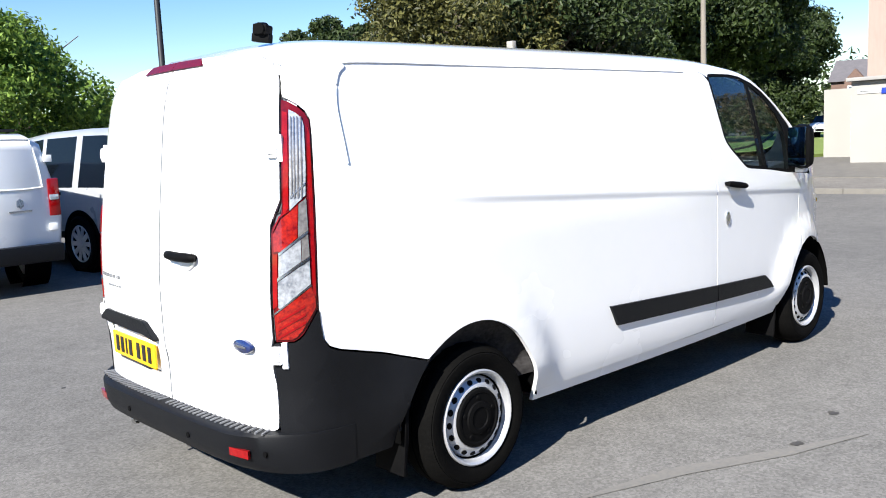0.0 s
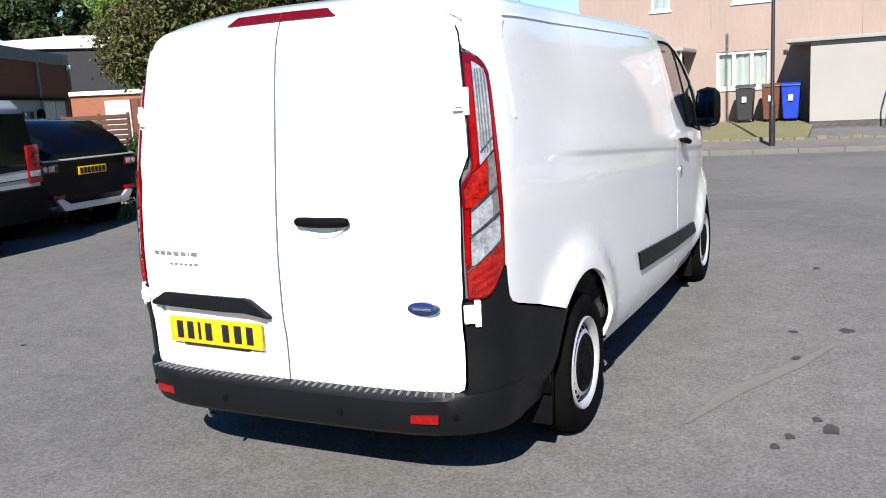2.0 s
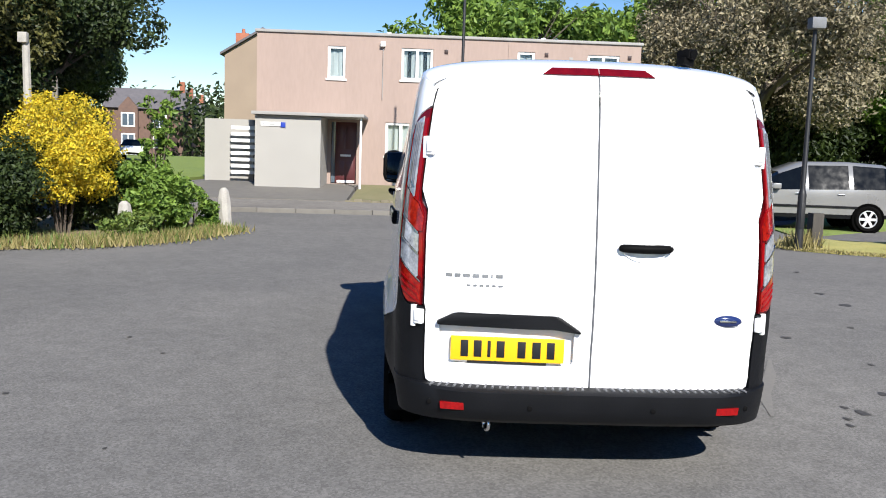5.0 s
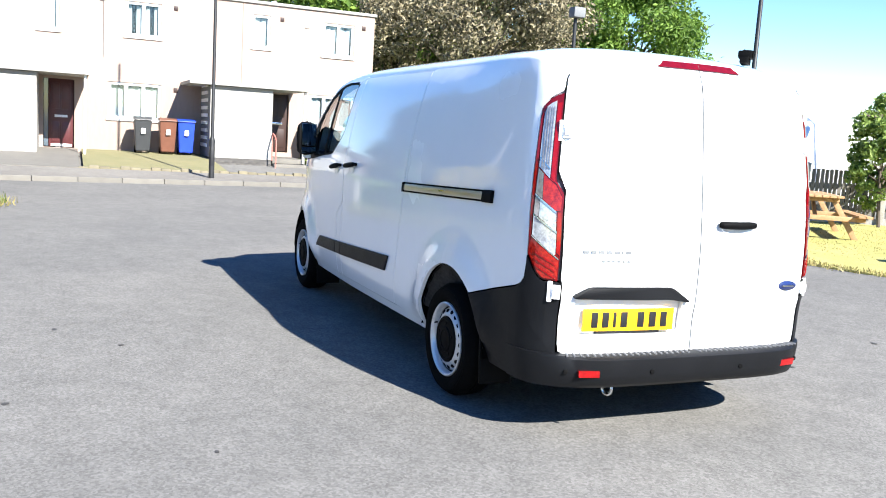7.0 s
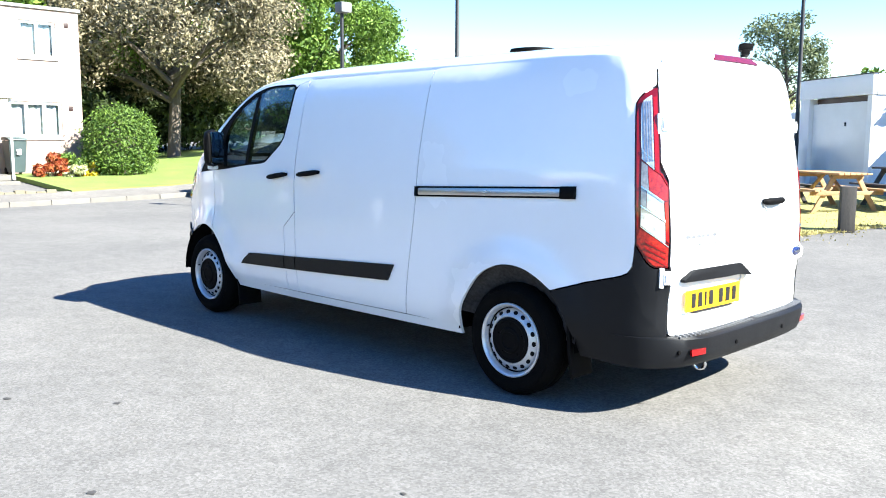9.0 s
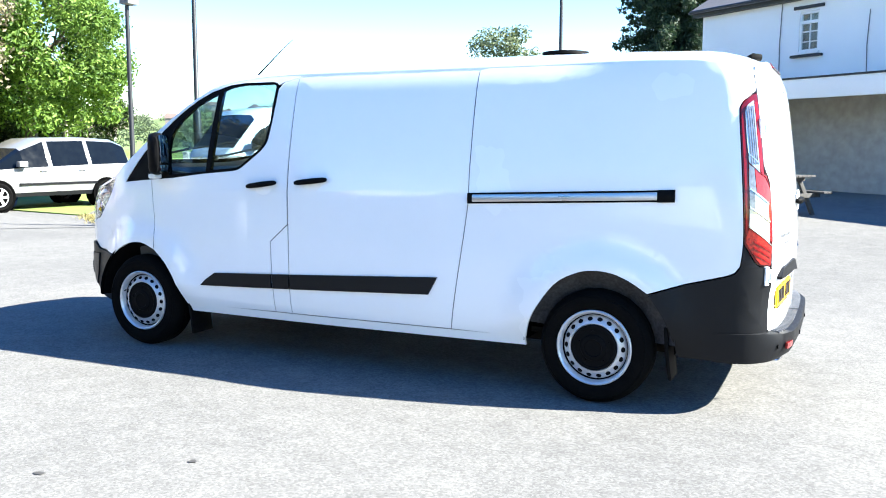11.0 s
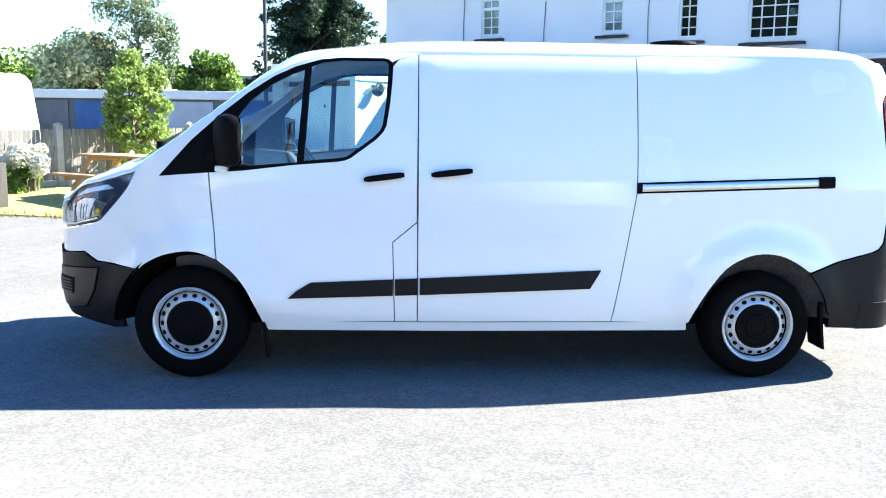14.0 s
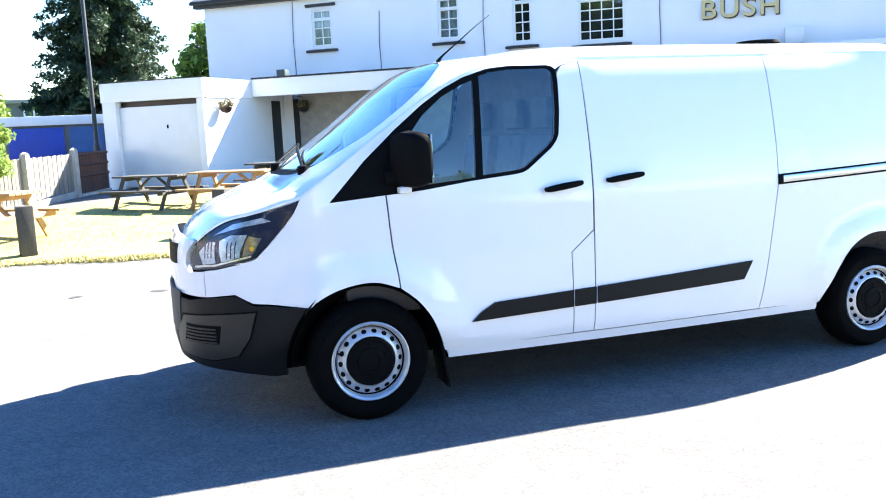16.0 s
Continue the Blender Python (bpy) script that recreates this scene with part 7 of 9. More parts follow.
def build_pub():
    """The pub's front runs along -x from its corner at the origin and faces +y."""
    pub = thing("pub", "white painted two-storey pub with black window trim and gold lettering", "pub", AT_PUB)
    wins = [(3.54, 0.29, 3.80, 4.78, (2, 4), 0.45, True), (7.07, 0.28, 3.74, 4.76, (2, 4), 0.43, True), (8.97, 0.24, 3.52, 4.76, (2, 5), 0.42, False), (10.91, 0.56, 3.42, 4.66, (4, 5), 0.72, False)]
    low = [(11.2, 12.6, 1.25, 2.35), (14.0, 15.4, 1.25, 2.35)]
    holes = [rect(-c - h, -c + h, z0, z1) for c, h, z0, z1, *_ in wins]
    part("wall", pierced([(-24.0, 0.4), (0.0, 0.4), (0.0, 5.14), (-24.0, 5.14)], holes, -0.3, 0.0, "Y"), M_PUB, pub, smooth=False)
    part("wall", box(-0.3, 0.0, -8.5, -0.305, 0.4, 5.14), M_PUB, pub)
    part("wall", box(-24.0, -23.7, -8.5, -0.305, 0.4, 5.14), M_PUB, pub)
    part("eaves_board", box(-24.1, 0.22, 0.003, 0.2, 5.06, 5.2, 0.01), M_PUBBLACK, pub, "black eaves board")
    part("gutter", rod([(-24.1, 0.26, 5.2), (0.24, 0.26, 5.2)], 0.055, 8), M_PUBBLACK, pub, "black gutter")
    part("roof", prism([(0.3, 5.21), (-4.2, 7.75), (-8.8, 5.21), (-8.8, 5.15), (-4.2, 7.65), (0.3, 5.15)], -24.15, 0.28, "X"), M_SLATE, pub, "slate roof", smooth=False)
    for k in range(9):
        y = 0.2 - k * 0.5
        part("slate_course", box(-24.1, 0.29, y - 0.52, y, -0.012, 0.012), M_SLATE, pub, m=Matrix.Translation((0, 0.003, 5.232 + (0.2 - y) * 0.564)) @ Matrix.Translation((0, y, 0)) @ Matrix.Rotation(radians(-28.0), 4, "X") @ Matrix.Translation((0, -y, 0)))
    part("gable", prism([(-0.1, 5.14), (-4.2, 7.6), (-8.4, 5.14)], -0.25, -0.02, "X"), M_PUB, pub)
    for c, h, z0, z1, bars, sill, lintel in wins:
        w = window(pub, 0.0, -c - h, -c + h, z0, z1, 1, axis="Y", way=1, net=(c < 8), bars=bars, frame_w=0.06)
        part("sill_board", box(-c - sill, -c + sill, 0.003, 0.11, z0 - 0.14, z0 - 0.075, 0.012), M_PUBBLACK, w, "black sill")
        part("meeting_rail", box(-c - h, -c + h, -0.095, -0.025, z1 - 0.3, z1 - 0.22, 0.008), M_UPVC, w)
        if lintel:
            part("lintel_board", box(-c - 0.44, -c + 0.44, 0.003, 0.05, z1 + 0.06, z1 + 0.14, 0.01), M_PUBBLACK, w, "black lintel")
    # timber veranda before the bar
    part("veranda_beam", box(-20.0, -10.1, 0.0035, 0.9, 2.76, 2.94, 0.01), M_BROWN_DOOR, pub, "dark brown veranda beam")
    part("veranda_edge", box(-20.0, -10.1, 0.905, 0.96, 2.86, 2.97, 0.01), M_UPVC, pub, "white veranda edge")
    # Near-black slab over the wall below the beam.
    part("bar_front", box(-20.0, -10.4, 0.0035, 0.05, 0.45, 2.755, 0.01), M_PUBBLACK, pub, "near-black bar front behind the veranda posts")
    for a, b, c, d in low:
        bay = new("bar_window")
        bay.parent = pub
        tagged(bay, "white-framed bar window")
        part("window_frame", pierced(rect(-b, -a, c, d), [rect(-b + 0.07, -(a + b) / 2 - 0.03, c + 0.07, d - 0.07), rect(-(a + b) / 2 + 0.03, -a - 0.07, c + 0.07, d - 0.07)], 0.055, 0.11, "Y"), M_UPVC, bay)
        part("pane", box(-b + 0.03, -a - 0.03, 0.06, 0.07, c + 0.03, d - 0.03), M_PANE, bay)
    for a in (10.5, 13.3, 16.2, 19.0):
        part("veranda_post", box(-a - 0.06, -a + 0.06, 0.8, 0.92, 0.45, 2.755, 0.01), M_BROWN_DOOR, pub, "dark timber post")
    # letters BUSH, 0.43 high
    font = bpy.data.curves.new("letters", "FONT")
    font.body, font.size, font.extrude, font.bevel_depth = "BUSH", 0.6, 0.025, 0.006
    font.align_x, font.space_character = "CENTER", 1.15
    tmp = bpy.data.objects.new("tmp", font)
    me = bpy.data.meshes.new_from_object(tmp)
    bpy.data.objects.remove(tmp)
    me.materials.clear()
    me.materials.append(M_GOLD)
    xs = [v.co.x for v in me.vertices]
    wide = Matrix.Diagonal((1.66 / (max(xs) - min(xs)), 1, 1, 1))
    lt = new("lettering", me)
    lt.parent = pub
    lt.matrix_basis = Matrix.Translation((-14.05, 0.06, 3.74)) @ pose(0, 0, 0, 90, 0, 180) @ wide
    tagged(lt, "gold raised letters reading BUSH")
    edge = new("lettering_edge", me.copy())
    edge.data.materials.clear()
    edge.data.materials.append(M_PUBBLACK)
    edge.parent = pub
    edge.matrix_basis = Matrix.Translation((-14.075, 0.028, 3.718)) @ pose(0, 0, 0, 90, 0, 180) @ wide
    part("extractor", box(-15.4, -15.0, 0.003, 0.3, 3.04, 3.4, 0.02), M_UPVC, pub, "white extractor box")
    for a in (13.4, 14.6):
        part("flood_lamp", box(-a - 0.13, -a + 0.13, 0.02, 0.2, 3.0, 3.1, 0.02), M_PUBBLACK, pub, "black sign lamp")
    for a, z0, z1 in ((8.01, 3.1, 5.05), (2.72, 3.0, 5.05), (5.2, 3.0, 4.6), (12.3, 3.1, 5.05)):
        part("cable", rod([(-a, 0.02, z0), (-a + 0.03, 0.02, (z0 + z1) / 2), (-a - 0.01, 0.02, z1)], 0.012, 6), M_GREYWALL, pub)
    # flat-roofed garage, with a porch set back beside it
    ex = thing("garage_porch", "white flat-roofed garage and porch built onto the pub", "garage", AT_GARAGE)
    part("roof", box(-2.6, -0.02, -5.0, -0.09, 2.70, 2.78, 0.01), M_ROOF, ex)
    part("fascia", box(-2.62, 0.02, -0.08, 0.02, 2.40, 2.82, 0.01), M_PUB, ex, "deep white fascia")
    part("roof_edge", box(-2.64, 0.03, -0.1, 0.03, 2.822, 2.84), M_PUBBLACK, ex)
    part("pier", box(-0.36, 0.0, -0.4, 0.0, 0.4, 2.398), M_PUB, ex)
    part("wall", box(-0.2, 0.0, -5.0, -0.405, 0.4, 2.698), M_PUB, ex)
    part("pier", box(-2.6, -2.44, -0.2, 0.0, 0.4, 2.398), M_PUB, ex)
    part("garage_door", box(-2.435, -0.365, -0.16, -0.1, 0.5, 2.28, 0.01), M_UPVC, ex, "white up-and-over garage door")
    part("door_lock", box(-1.62, -1.59, -0.1, -0.075, 1.78, 1.86, 0.004), M_BLACK, ex)
    part("gap_over_door", box(-2.435, -0.365, -0.3, -0.2, 2.2, 2.398), M_BROWN_DOOR, ex, "dark brown gap above the door")
    part("side_wall", box(-2.6, -2.44, -4.2, -0.205, 0.4, 2.698), M_PUB, ex, "white side wall")
    part("side_fascia", box(-2.63, -2.601, -2.08, -0.085, 2.40, 2.82, 0.006), M_PUB, ex)
    part("fascia", box(-7.4, -2.635, -2.1, -2.02, 2.44, 2.84, 0.01), M_PUB, ex, "deep white fascia")
    part("roof_edge", box(-7.4, -2.635, -2.2, -2.0, 2.842, 2.88), M_PUBBLACK, ex)
    part("porch_roof", box(-7.4, -2.64, -5.1, -2.11, 2.62, 2.78, 0.01), M_FASCIA, ex)
    part("inner_wall", box(-7.4, -3.02, -3.75, -3.6, 0.45, 2.615), M_CONCRETE, ex, "rough stone-coloured porch wall")
    part("doorway", box(-3.0, -2.86, -3.66, -3.6, 0.5, 2.4), M_PUBBLACK, ex, "dark doorway")
    part("door_post", box(-2.855, -2.605, -3.66, -3.6, 0.45, 2.615), M_PUB, ex)
    part("dark_door", box(-2.66, -2.605, -3.3, -2.95, 0.5, 2.36), M_PUBBLACK, ex, "dark doorway")
    for x, y in ((-2.78, -0.6), (-3.25, -3.4)):
        bk = thing("hanging_basket", "small hanging flower basket on the pub wall", "basket", AT_GARAGE @ pose(x, y, 2.18))
        part("bowl", lathe([(0.0, -0.14), (0.1, -0.1), (0.15, 0.0), (0.14, 0.0), (0.0, -0.02)], 14), M_BROWN_DOOR, bk)
        leaves("flowers", [((0, 0, 0.06), (0.17, 0.17, 0.1))], 240, 0.035, L_BROWN, bk, 7)
        part("bracket", rod([(0.17, 0, 0.28), (0, 0, 0.26), (0, 0, 0.0)], 0.008, 5), M_PUBBLACK, bk)
    tub = thing("roof_tub", "small green box on the porch roof", "box", AT_GARAGE @ pose(-3.3, -2.35, 2.785))
    part("body", box(-0.11, 0.11, -0.11, 0.11, 0, 0.26, 0.01), M_BIN_GREEN, tub)


def build_far():
    # brick car showroom
    sh = thing("brick_showroom", "red brick flat-roofed showroom with a white sign", "building")
    A, B, C = Vector((19.2, 46.6, 0)), Vector((18.8, 30.9, 0)), Vector((32.0, 38.4, 0))
    def face(a, b, h, z0=0.0):
        d = b - a
        return Matrix.Translation(a) @ Matrix.Rotation(math.atan2(d.y, d.x), 4, "Z"), d.length
    m, L = face(A, B, 5)
    part("wall", box(0, L, 0, 0.3, 0, 4.7), M_BRICK, sh, m=m)
    part("parapet", box(-0.05, L + 0.02, -0.06, 0.35, 4.6, 5.2, 0.02), M_UPVC, sh, "white parapet", m=m)
    sg = part("sign_board", box(2.9, 12.7, -0.1, -0.01, 3.4, 4.5, 0.01), M_SIGN, sh, "white sign with dark lettering", m=m)
    for k in range(11):
        if k != 7:
            part("letter_bar", box(3.2 + k * 0.55, 3.58 + k * 0.55, -0.115, -0.1, 3.85, 4.25), M_GREYINK, sg)
    for x0, x1 in ((0.3, 2.6), (12.95, 14.5)):
        part("notice", box(x0, x1, -0.08, -0.01, 2.3, 4.0, 0.01), M_SIGN, sh, "white notice board", m=m)
    part("shutter", box(7.0, 14.0, -0.06, -0.01, 0.1, 2.6), M_UPVC, sh, "white roller shutter", m=m)
    part("shutter", box(4.5, 6.8, -0.04, -0.01, 0.1, 2.3), M_DARK, sh, m=m)
    for x in (3.2, 11.8):
        part("flood_lamp", box(x, x + 0.3, -0.4, -0.1, 4.45, 4.6, 0.02), M_BLACK, sh, m=m)
    m, L2 = face(B, C, 5)
    part("wall", box(0.3, L2, 0, 0.3, 0, 4.7), M_BRICK, sh, m=m)
    part("parapet", box(0.3, L2 + 0.1, -0.06, 0.3, 4.6, 5.2, 0.02), M_FASCIA, sh, m=m)
    part("cladding", box(0.35, 13.9, -0.07, -0.01, 0.05, 2.66), M_PALEGREY, sh, "pale grey cladding below the brick", m=m)
    part("beam", box(0.32, 14.0, -0.2, -0.01, 2.67, 2.8, 0.01), M_BLACK, sh, "dark beam", m=m)
    part("grey_door", box(10.9, 13.8, -0.1, -0.075, 0.1, 2.6, 0.01), M_UPVC, sh, "pale double door", m=m)
    part("door_post", box(12.3, 12.38, -0.115, -0.102, 0.1, 2.6), M_PALEGREY, sh, m=m)
    w = part("window", box(7.5, 9.3, -0.1, -0.075, 0.75, 2.1, 0.04), M_PANE, sh, m=m)
    part("window_frame", pierced(rect(7.36, 9.44, 0.6, 2.24), [rect(7.55, 9.25, 0.8, 2.05)], -0.14, -0.102, "Y"), M_UPVC, w, m=m)
    part("wall_vent", lathe([(0.3, 0.0), (0.34, 0.1), (0.3, 0.2), (0, 0.22)], 16, "Y"), M_BLACK, sh, m=m @ pose(10.0, -0.1, 1.9, 0, 0, 180))
    for x in (10.45, L2 - 0.25):
        part("downpipe", rod([(x, -0.14, 0.1), (x, -0.14, 4.55)], 0.06, 8), M_FASCIA, sh, m=m)
    part("rain_hopper", box(L2 - 0.45, L2 - 0.02, -0.3, -0.08, 4.35, 4.62, 0.03), M_UPVC, sh, m=m)
    part("roof", prism([(A.x + 0.3, A.y), (B.x + 0.3, B.y + 0.3), (C.x, C.y), (C.x, C.y + 8)], 4.5, 4.6, "Z"), M_ROOF, sh)
    for x, y in ((22, 41), (29, 44)):
        tr = thing("roof_truss", "dark pitched roof gable behind the showroom", "roof", pose(x, y, 4.4))
        part("frame", prism([(-2.2, 0.4), (0, 2.2), (2.2, 0.4), (1.9, 0.4), (0, 1.9), (-1.9, 0.4)], -0.1, 0.1, "Y"), M_ROOF, tr)
        part("slope", prism([(-2.3, 0.35), (0, 2.25), (2.3, 0.35), (2.3, 0.25), (0, 2.1), (-2.3, 0.25)], 0.11, 4, "Y"), M_SLATE, tr)
        part("panel", prism([(-1.8, 0.0), (1.8, 0.0), (1.8, 0.4), (0, 1.8), (-1.8, 0.4)], 0.15, 0.2, "Y"), M_GREYWALL, tr)
    sm = thing("dark_shed", "dark clad shed with a white roof edge", "building", pose(39.5, 43.5, 0, 0, 0, -38))
    part("wall", box(-9, 9, 0, 6, 0, 6.2), M_DARKCLAD, sm)
    part("roof", prism([(-9.2, 6.2), (9.2, 6.2), (9.2, 7.0), (-2, 7.0), (-9.2, 6.5)], -0.2, 6.2, "Y"), M_UPVC, sm, "white roof edge", smooth=False)
    ga = thing("brick_outhouse", "low orange brick outhouse with a white shutter", "building", pose(20.7, 23.2, 0, 0, 0, -43))
    part("wall", box(-1.6, 1.35, 0, 3, 0, 2.42), M_BRICK, ga)
    part("shutter", box(-0.45, 0.75, -0.05, -0.01, 0.1, 2.2, 0.01), M_UPVC, ga, "white roller shutter")
    part("roof_edge", box(-1.65, 1.4, -0.1, 3.1, 2.42, 2.58, 0.02), M_UPVC, ga)
    sf = thing("slatted_fence", "brown slatted timber fence behind the cars", "fence", pose(15.4, 18.5, 0, 0, 0, -43))
    for k in range(10):
        part("slat", box(-1.05, 0.85, -0.02, 0.0, 0.12 + k * 0.155, 0.258 + k * 0.155, 0.004), M_FENCE_BROWN, sf)
    for x in (-1.0, 0.0, 0.82):
        part("post", box(x - 0.05, x + 0.05, 0.0, 0.1, 0, 1.7), M_FENCE_BROWN, sf)
    part("fence_panel", box(0.9, 2.4, 0.0, 0.06, 0, 2.1, 0.01), M_FENCE_RED, sf, "reddish brown fence panel")
    for k in range(7):
        part("board_batten", box(0.9 + k * 0.22, 0.93 + k * 0.22, -0.02, -0.001, 0.02, 2.08), M_FENCE_RED, sf)
    # garages with blue doors beyond the fence
    gr = thing("garage_row", "low row of lock-up garages with blue and white doors", "garage", pose(-1.2, 0, 0))
    part("wall", box(3.0, 24.0, -34, -29.2, 0.7, 2.25), M_GREYWALL, gr)
    part("roof_edge", box(2.9, 24.1, -34.1, -29.0, 2.25, 2.58, 0.02), M_UPVC, gr, "white roof edge")
    for x0, x1, mt in ((5.6, 6.9, M_UPVC), (7.4, 8.55, M_BLUE2), (8.75, 10.6, M_BLUE), (11.1, 13.2, M_PALEGREY), (14.6, 16.5, M_BLUE2), (16.75, 18.0, M_GREYWALL), (18.6, 20.6, M_BLUE2)):
        d = part("garage_door", box(x0, x1, -29.19, -29.1, 0.8, 2.16, 0.01), mt, gr)
        for k in range(1, 6):
            part("door_rib", box(x0 + (x1 - x0) * k / 6 - 0.01, x0 + (x1 - x0) * k / 6 + 0.01, -29.1, -29.09, 0.85, 2.12), mt, d)
    fb = thing("flat_roof_house", "small grey flat-roofed house far behind the garages", "house", pose(1.8, 0, 0))
    part("wall", box(8.4, 11.4, -58, -52, 0.8, 4.1), M_GREYWALL, fb)
    part("roof", box(8.2, 11.6, -58.2, -51.8, 4.1, 4.3), M_FASCIA, fb)
    for x in (8.75, 9.45):
        w = part("window", box(x, x + 0.5, -52, -51.95, 3.3, 3.8, 0.01), M_PANE, fb)
        part("window_frame", pierced(rect(x - 0.07, x + 0.57, 3.23, 3.87), [rect(x + 0.03, x + 0.47, 3.33, 3.77)], -51.96, -51.9, "Y"), M_UPVC, w)
    # street of brick houses up the common
    def villa(x, y, rz, w, h, label):
        v = thing("brick_house", label, "house", pose(x, y, gz(x, y), 0, 0, rz))
        part("wall", box(-w / 2, w / 2, 0, 8, 0, h), M_BRICK_SHADED, v)
        part("roof", prism([(-0.4, h - 0.05), (4, h + 2.6), (8.4, h - 0.05)], -w / 2 - 0.3, w / 2 + 0.3, "X"), M_SLATE, v, "slate roof", smooth=False)
        bay = part("bay", prism([(-w * 0.32, 0), (-w * 0.32 + 2.2, 0), (-w * 0.32 + 2.2, h), (-w * 0.32 + 1.1, h + 1.3), (-w * 0.32, h)], -0.8, 0.2, "Y"), M_BRICK_SHADED, v, smooth=False)
        for z in (0.9, 3.4):
            for xx in (-w * 0.32 + 0.4, w * 0.12):
                win = part("window", box(xx, xx + 1.4, -0.84 if xx < 0 else -0.04, -0.80 if xx < 0 else 0.0, z, z + 1.5, 0.01), M_PANE, v)
                part("window_frame", pierced(rect(xx - 0.1, xx + 1.5, z - 0.1, z + 1.6), [rect(xx + 0.05, xx + 0.65, z + 0.05, z + 1.45), rect(xx + 0.75, xx + 1.35, z + 0.05, z + 1.45)], (-0.87 if xx < 0 else -0.07), (-0.83 if xx < 0 else -0.03), "Y"), M_UPVC, win)
        part("door", box(w * 0.34, w * 0.34 + 0.9, -0.05, 0, 0.1, 2.2), M_BROWN_DOOR, v)
        part("chimney", box(w / 2 - 0.7, w / 2 - 0.1, 3.4, 4.6, h + 1.8, h + 3.6), M_BRICK, v)
    villa(102, 34.1, -80, 9, 5.6, "brick bay-fronted house up the street")
    villa(113, 35.9, -80, 9, 5.6, "brick bay-fronted house up the street")
    villa(127, 38.4, -80, 10, 5.6, "brick bay-fronted house up the street")
    # hillside of small houses beyond the yard
    def rise(deg, d):
        """Height of the far hillside by bearing and distance."""
        return 0.5 + (9 + 19 * ease((deg + 72) / 16)) * ease((d - 230) / 480) * (0.85 + 0.2 * math.sin(deg * 0.2) + 0.07 * math.sin(deg))
    hill = bmesh.new()
    rng = random.Random(12)
    cols, rows = 44, 8
    g = []
    for i in range(cols + 1):
        a = radians(-100 + 75 * i / cols)
        r = []
        for j in range(rows + 1):
            d = 230 + 60 * j
            h = rise(math.degrees(a), d)
            r.append(hill.verts.new((d * math.cos(a), d * math.sin(a), h)))
        g.append(r)
    for i in range(cols):
        for j in range(rows):
            hill.faces.new((g[i][j], g[i + 1][j], g[i + 1][j + 1], g[i][j + 1]))
    bmesh.ops.recalc_face_normals(hill, faces=hill.faces[:])
    tagged(part("hillside", hill, M_FIELD), "hazy far hillside with fields", "hill", kind="structure")
    blocks, roofs = bmesh.new(), bmesh.new()
    for k in range(120):
        a = radians(-98 + 70 * rng.random())
        j = rng.random()
        d = 240 + 420 * j
        z = rise(math.degrees(a), d)
        mm = pose(d * math.cos(a), d * math.sin(a), z - 0.5, 0, 0, math.degrees(a) + rng.choice((0, 90)) + rng.uniform(-12, 12))
        w = rng.uniform(6, 14)
        box(-w / 2, w / 2, -3.5, 3.5, 0, 5, 0, blocks, mm)
        p = prism([(-4, 4.9), (0, 7.4), (4, 4.9)], -w / 2 - 0.3, w / 2 + 0.3, "X")
        p.transform(mm)
        join(roofs, p)
    fh = part("far_houses", blocks, M_FARWALL)
    tagged(fh, "scattered far houses on the hillside", "houses", kind="stuff")
    tagged(part("far_roofs", roofs, M_FARROOF), "dull brown roofs of the far houses", "roofs", kind="stuff")
    rn = np.random.default_rng(5)
    bl = []
    for k in range(420):
        a, j = math.radians(-100 + 75 * rn.random()), rn.random()
        d = 240 + 440 * j
        r = 2.0 + 2.6 * rn.random()
        bl.append(((d * math.cos(a), d * math.sin(a), rise(math.degrees(a), d) + r * 0.5), (r * 1.6, r * 1.6, r)))
    fw = leaves("far_trees", bl, 110000, 0.5, L_FAR, None, 77, shell=0.5)
    tagged(fw, "far hedges and trees on the hillside", "trees", kind="stuff")
    rn = np.random.default_rng(6)
    bl = []
    for k in range(140):
        a = math.radians(rn.uniform(2, 85))
        d = 95 + 60 * rn.random()
        r = 3 + 3 * rn.random()
        bl.append(((d * math.cos(a), d * math.sin(a), r * 0.7), (r * 1.5, r * 1.5, r)))
    tagged(leaves("far_wood", bl, 45000, 0.45, L_DEEP, None, 78, shell=0.5), "far trees beyond the common", "trees", kind="stuff")


build_flats()
build_pub()
build_far()


# ---- parked vehicles ----
def alloy(parent, x, y, r, width, side, mat=None, spokes=6):
    wh = new("wheel")
    wh.parent = parent
    wh.matrix_basis = Matrix.Translation((x, y, r)) @ Matrix.Rotation(radians(0 if side > 0 else 180), 4, "Z")
    ri = r * 0.66
    part("tyre", lathe([(ri, -0.02), (ri + 0.03, -0.004), (r - 0.04, 0.0), (r - 0.006, -0.03), (r, -0.06), (r, -width + 0.05), (r - 0.02, -width), (ri, -width)], 36, "Y"), M_TYRE, wh, "black tyre")
    rim = lathe([(ri - 0.002, -width), (ri, -0.02), (ri - 0.012, -0.012), (ri - 0.02, -0.03), (ri - 0.03, -0.08)], 32, "Y")
    for k in range(spokes):
        a = 2 * math.pi * k / spokes
        sp = prism([(0.03, -0.02 * 1.4), (ri - 0.015, -0.03), (ri - 0.015, 0.03), (0.03, 0.02 * 1.4)], -0.045, -0.02, "Y")
        sp.transform(Matrix.Rotation(a, 4, "Y"))
        join(rim, sp)
    join(rim, lathe([(0.06, -0.05), (0.055, -0.012), (0.0, -0.01)], 16, "Y"))
    part("rim", rim, mat or M_ALLOY, wh, "silver alloy rim")
    part("brake_disc", lathe([(ri - 0.03, -0.085), (0, -0.085)], 24, "Y"), M_DARK, wh)


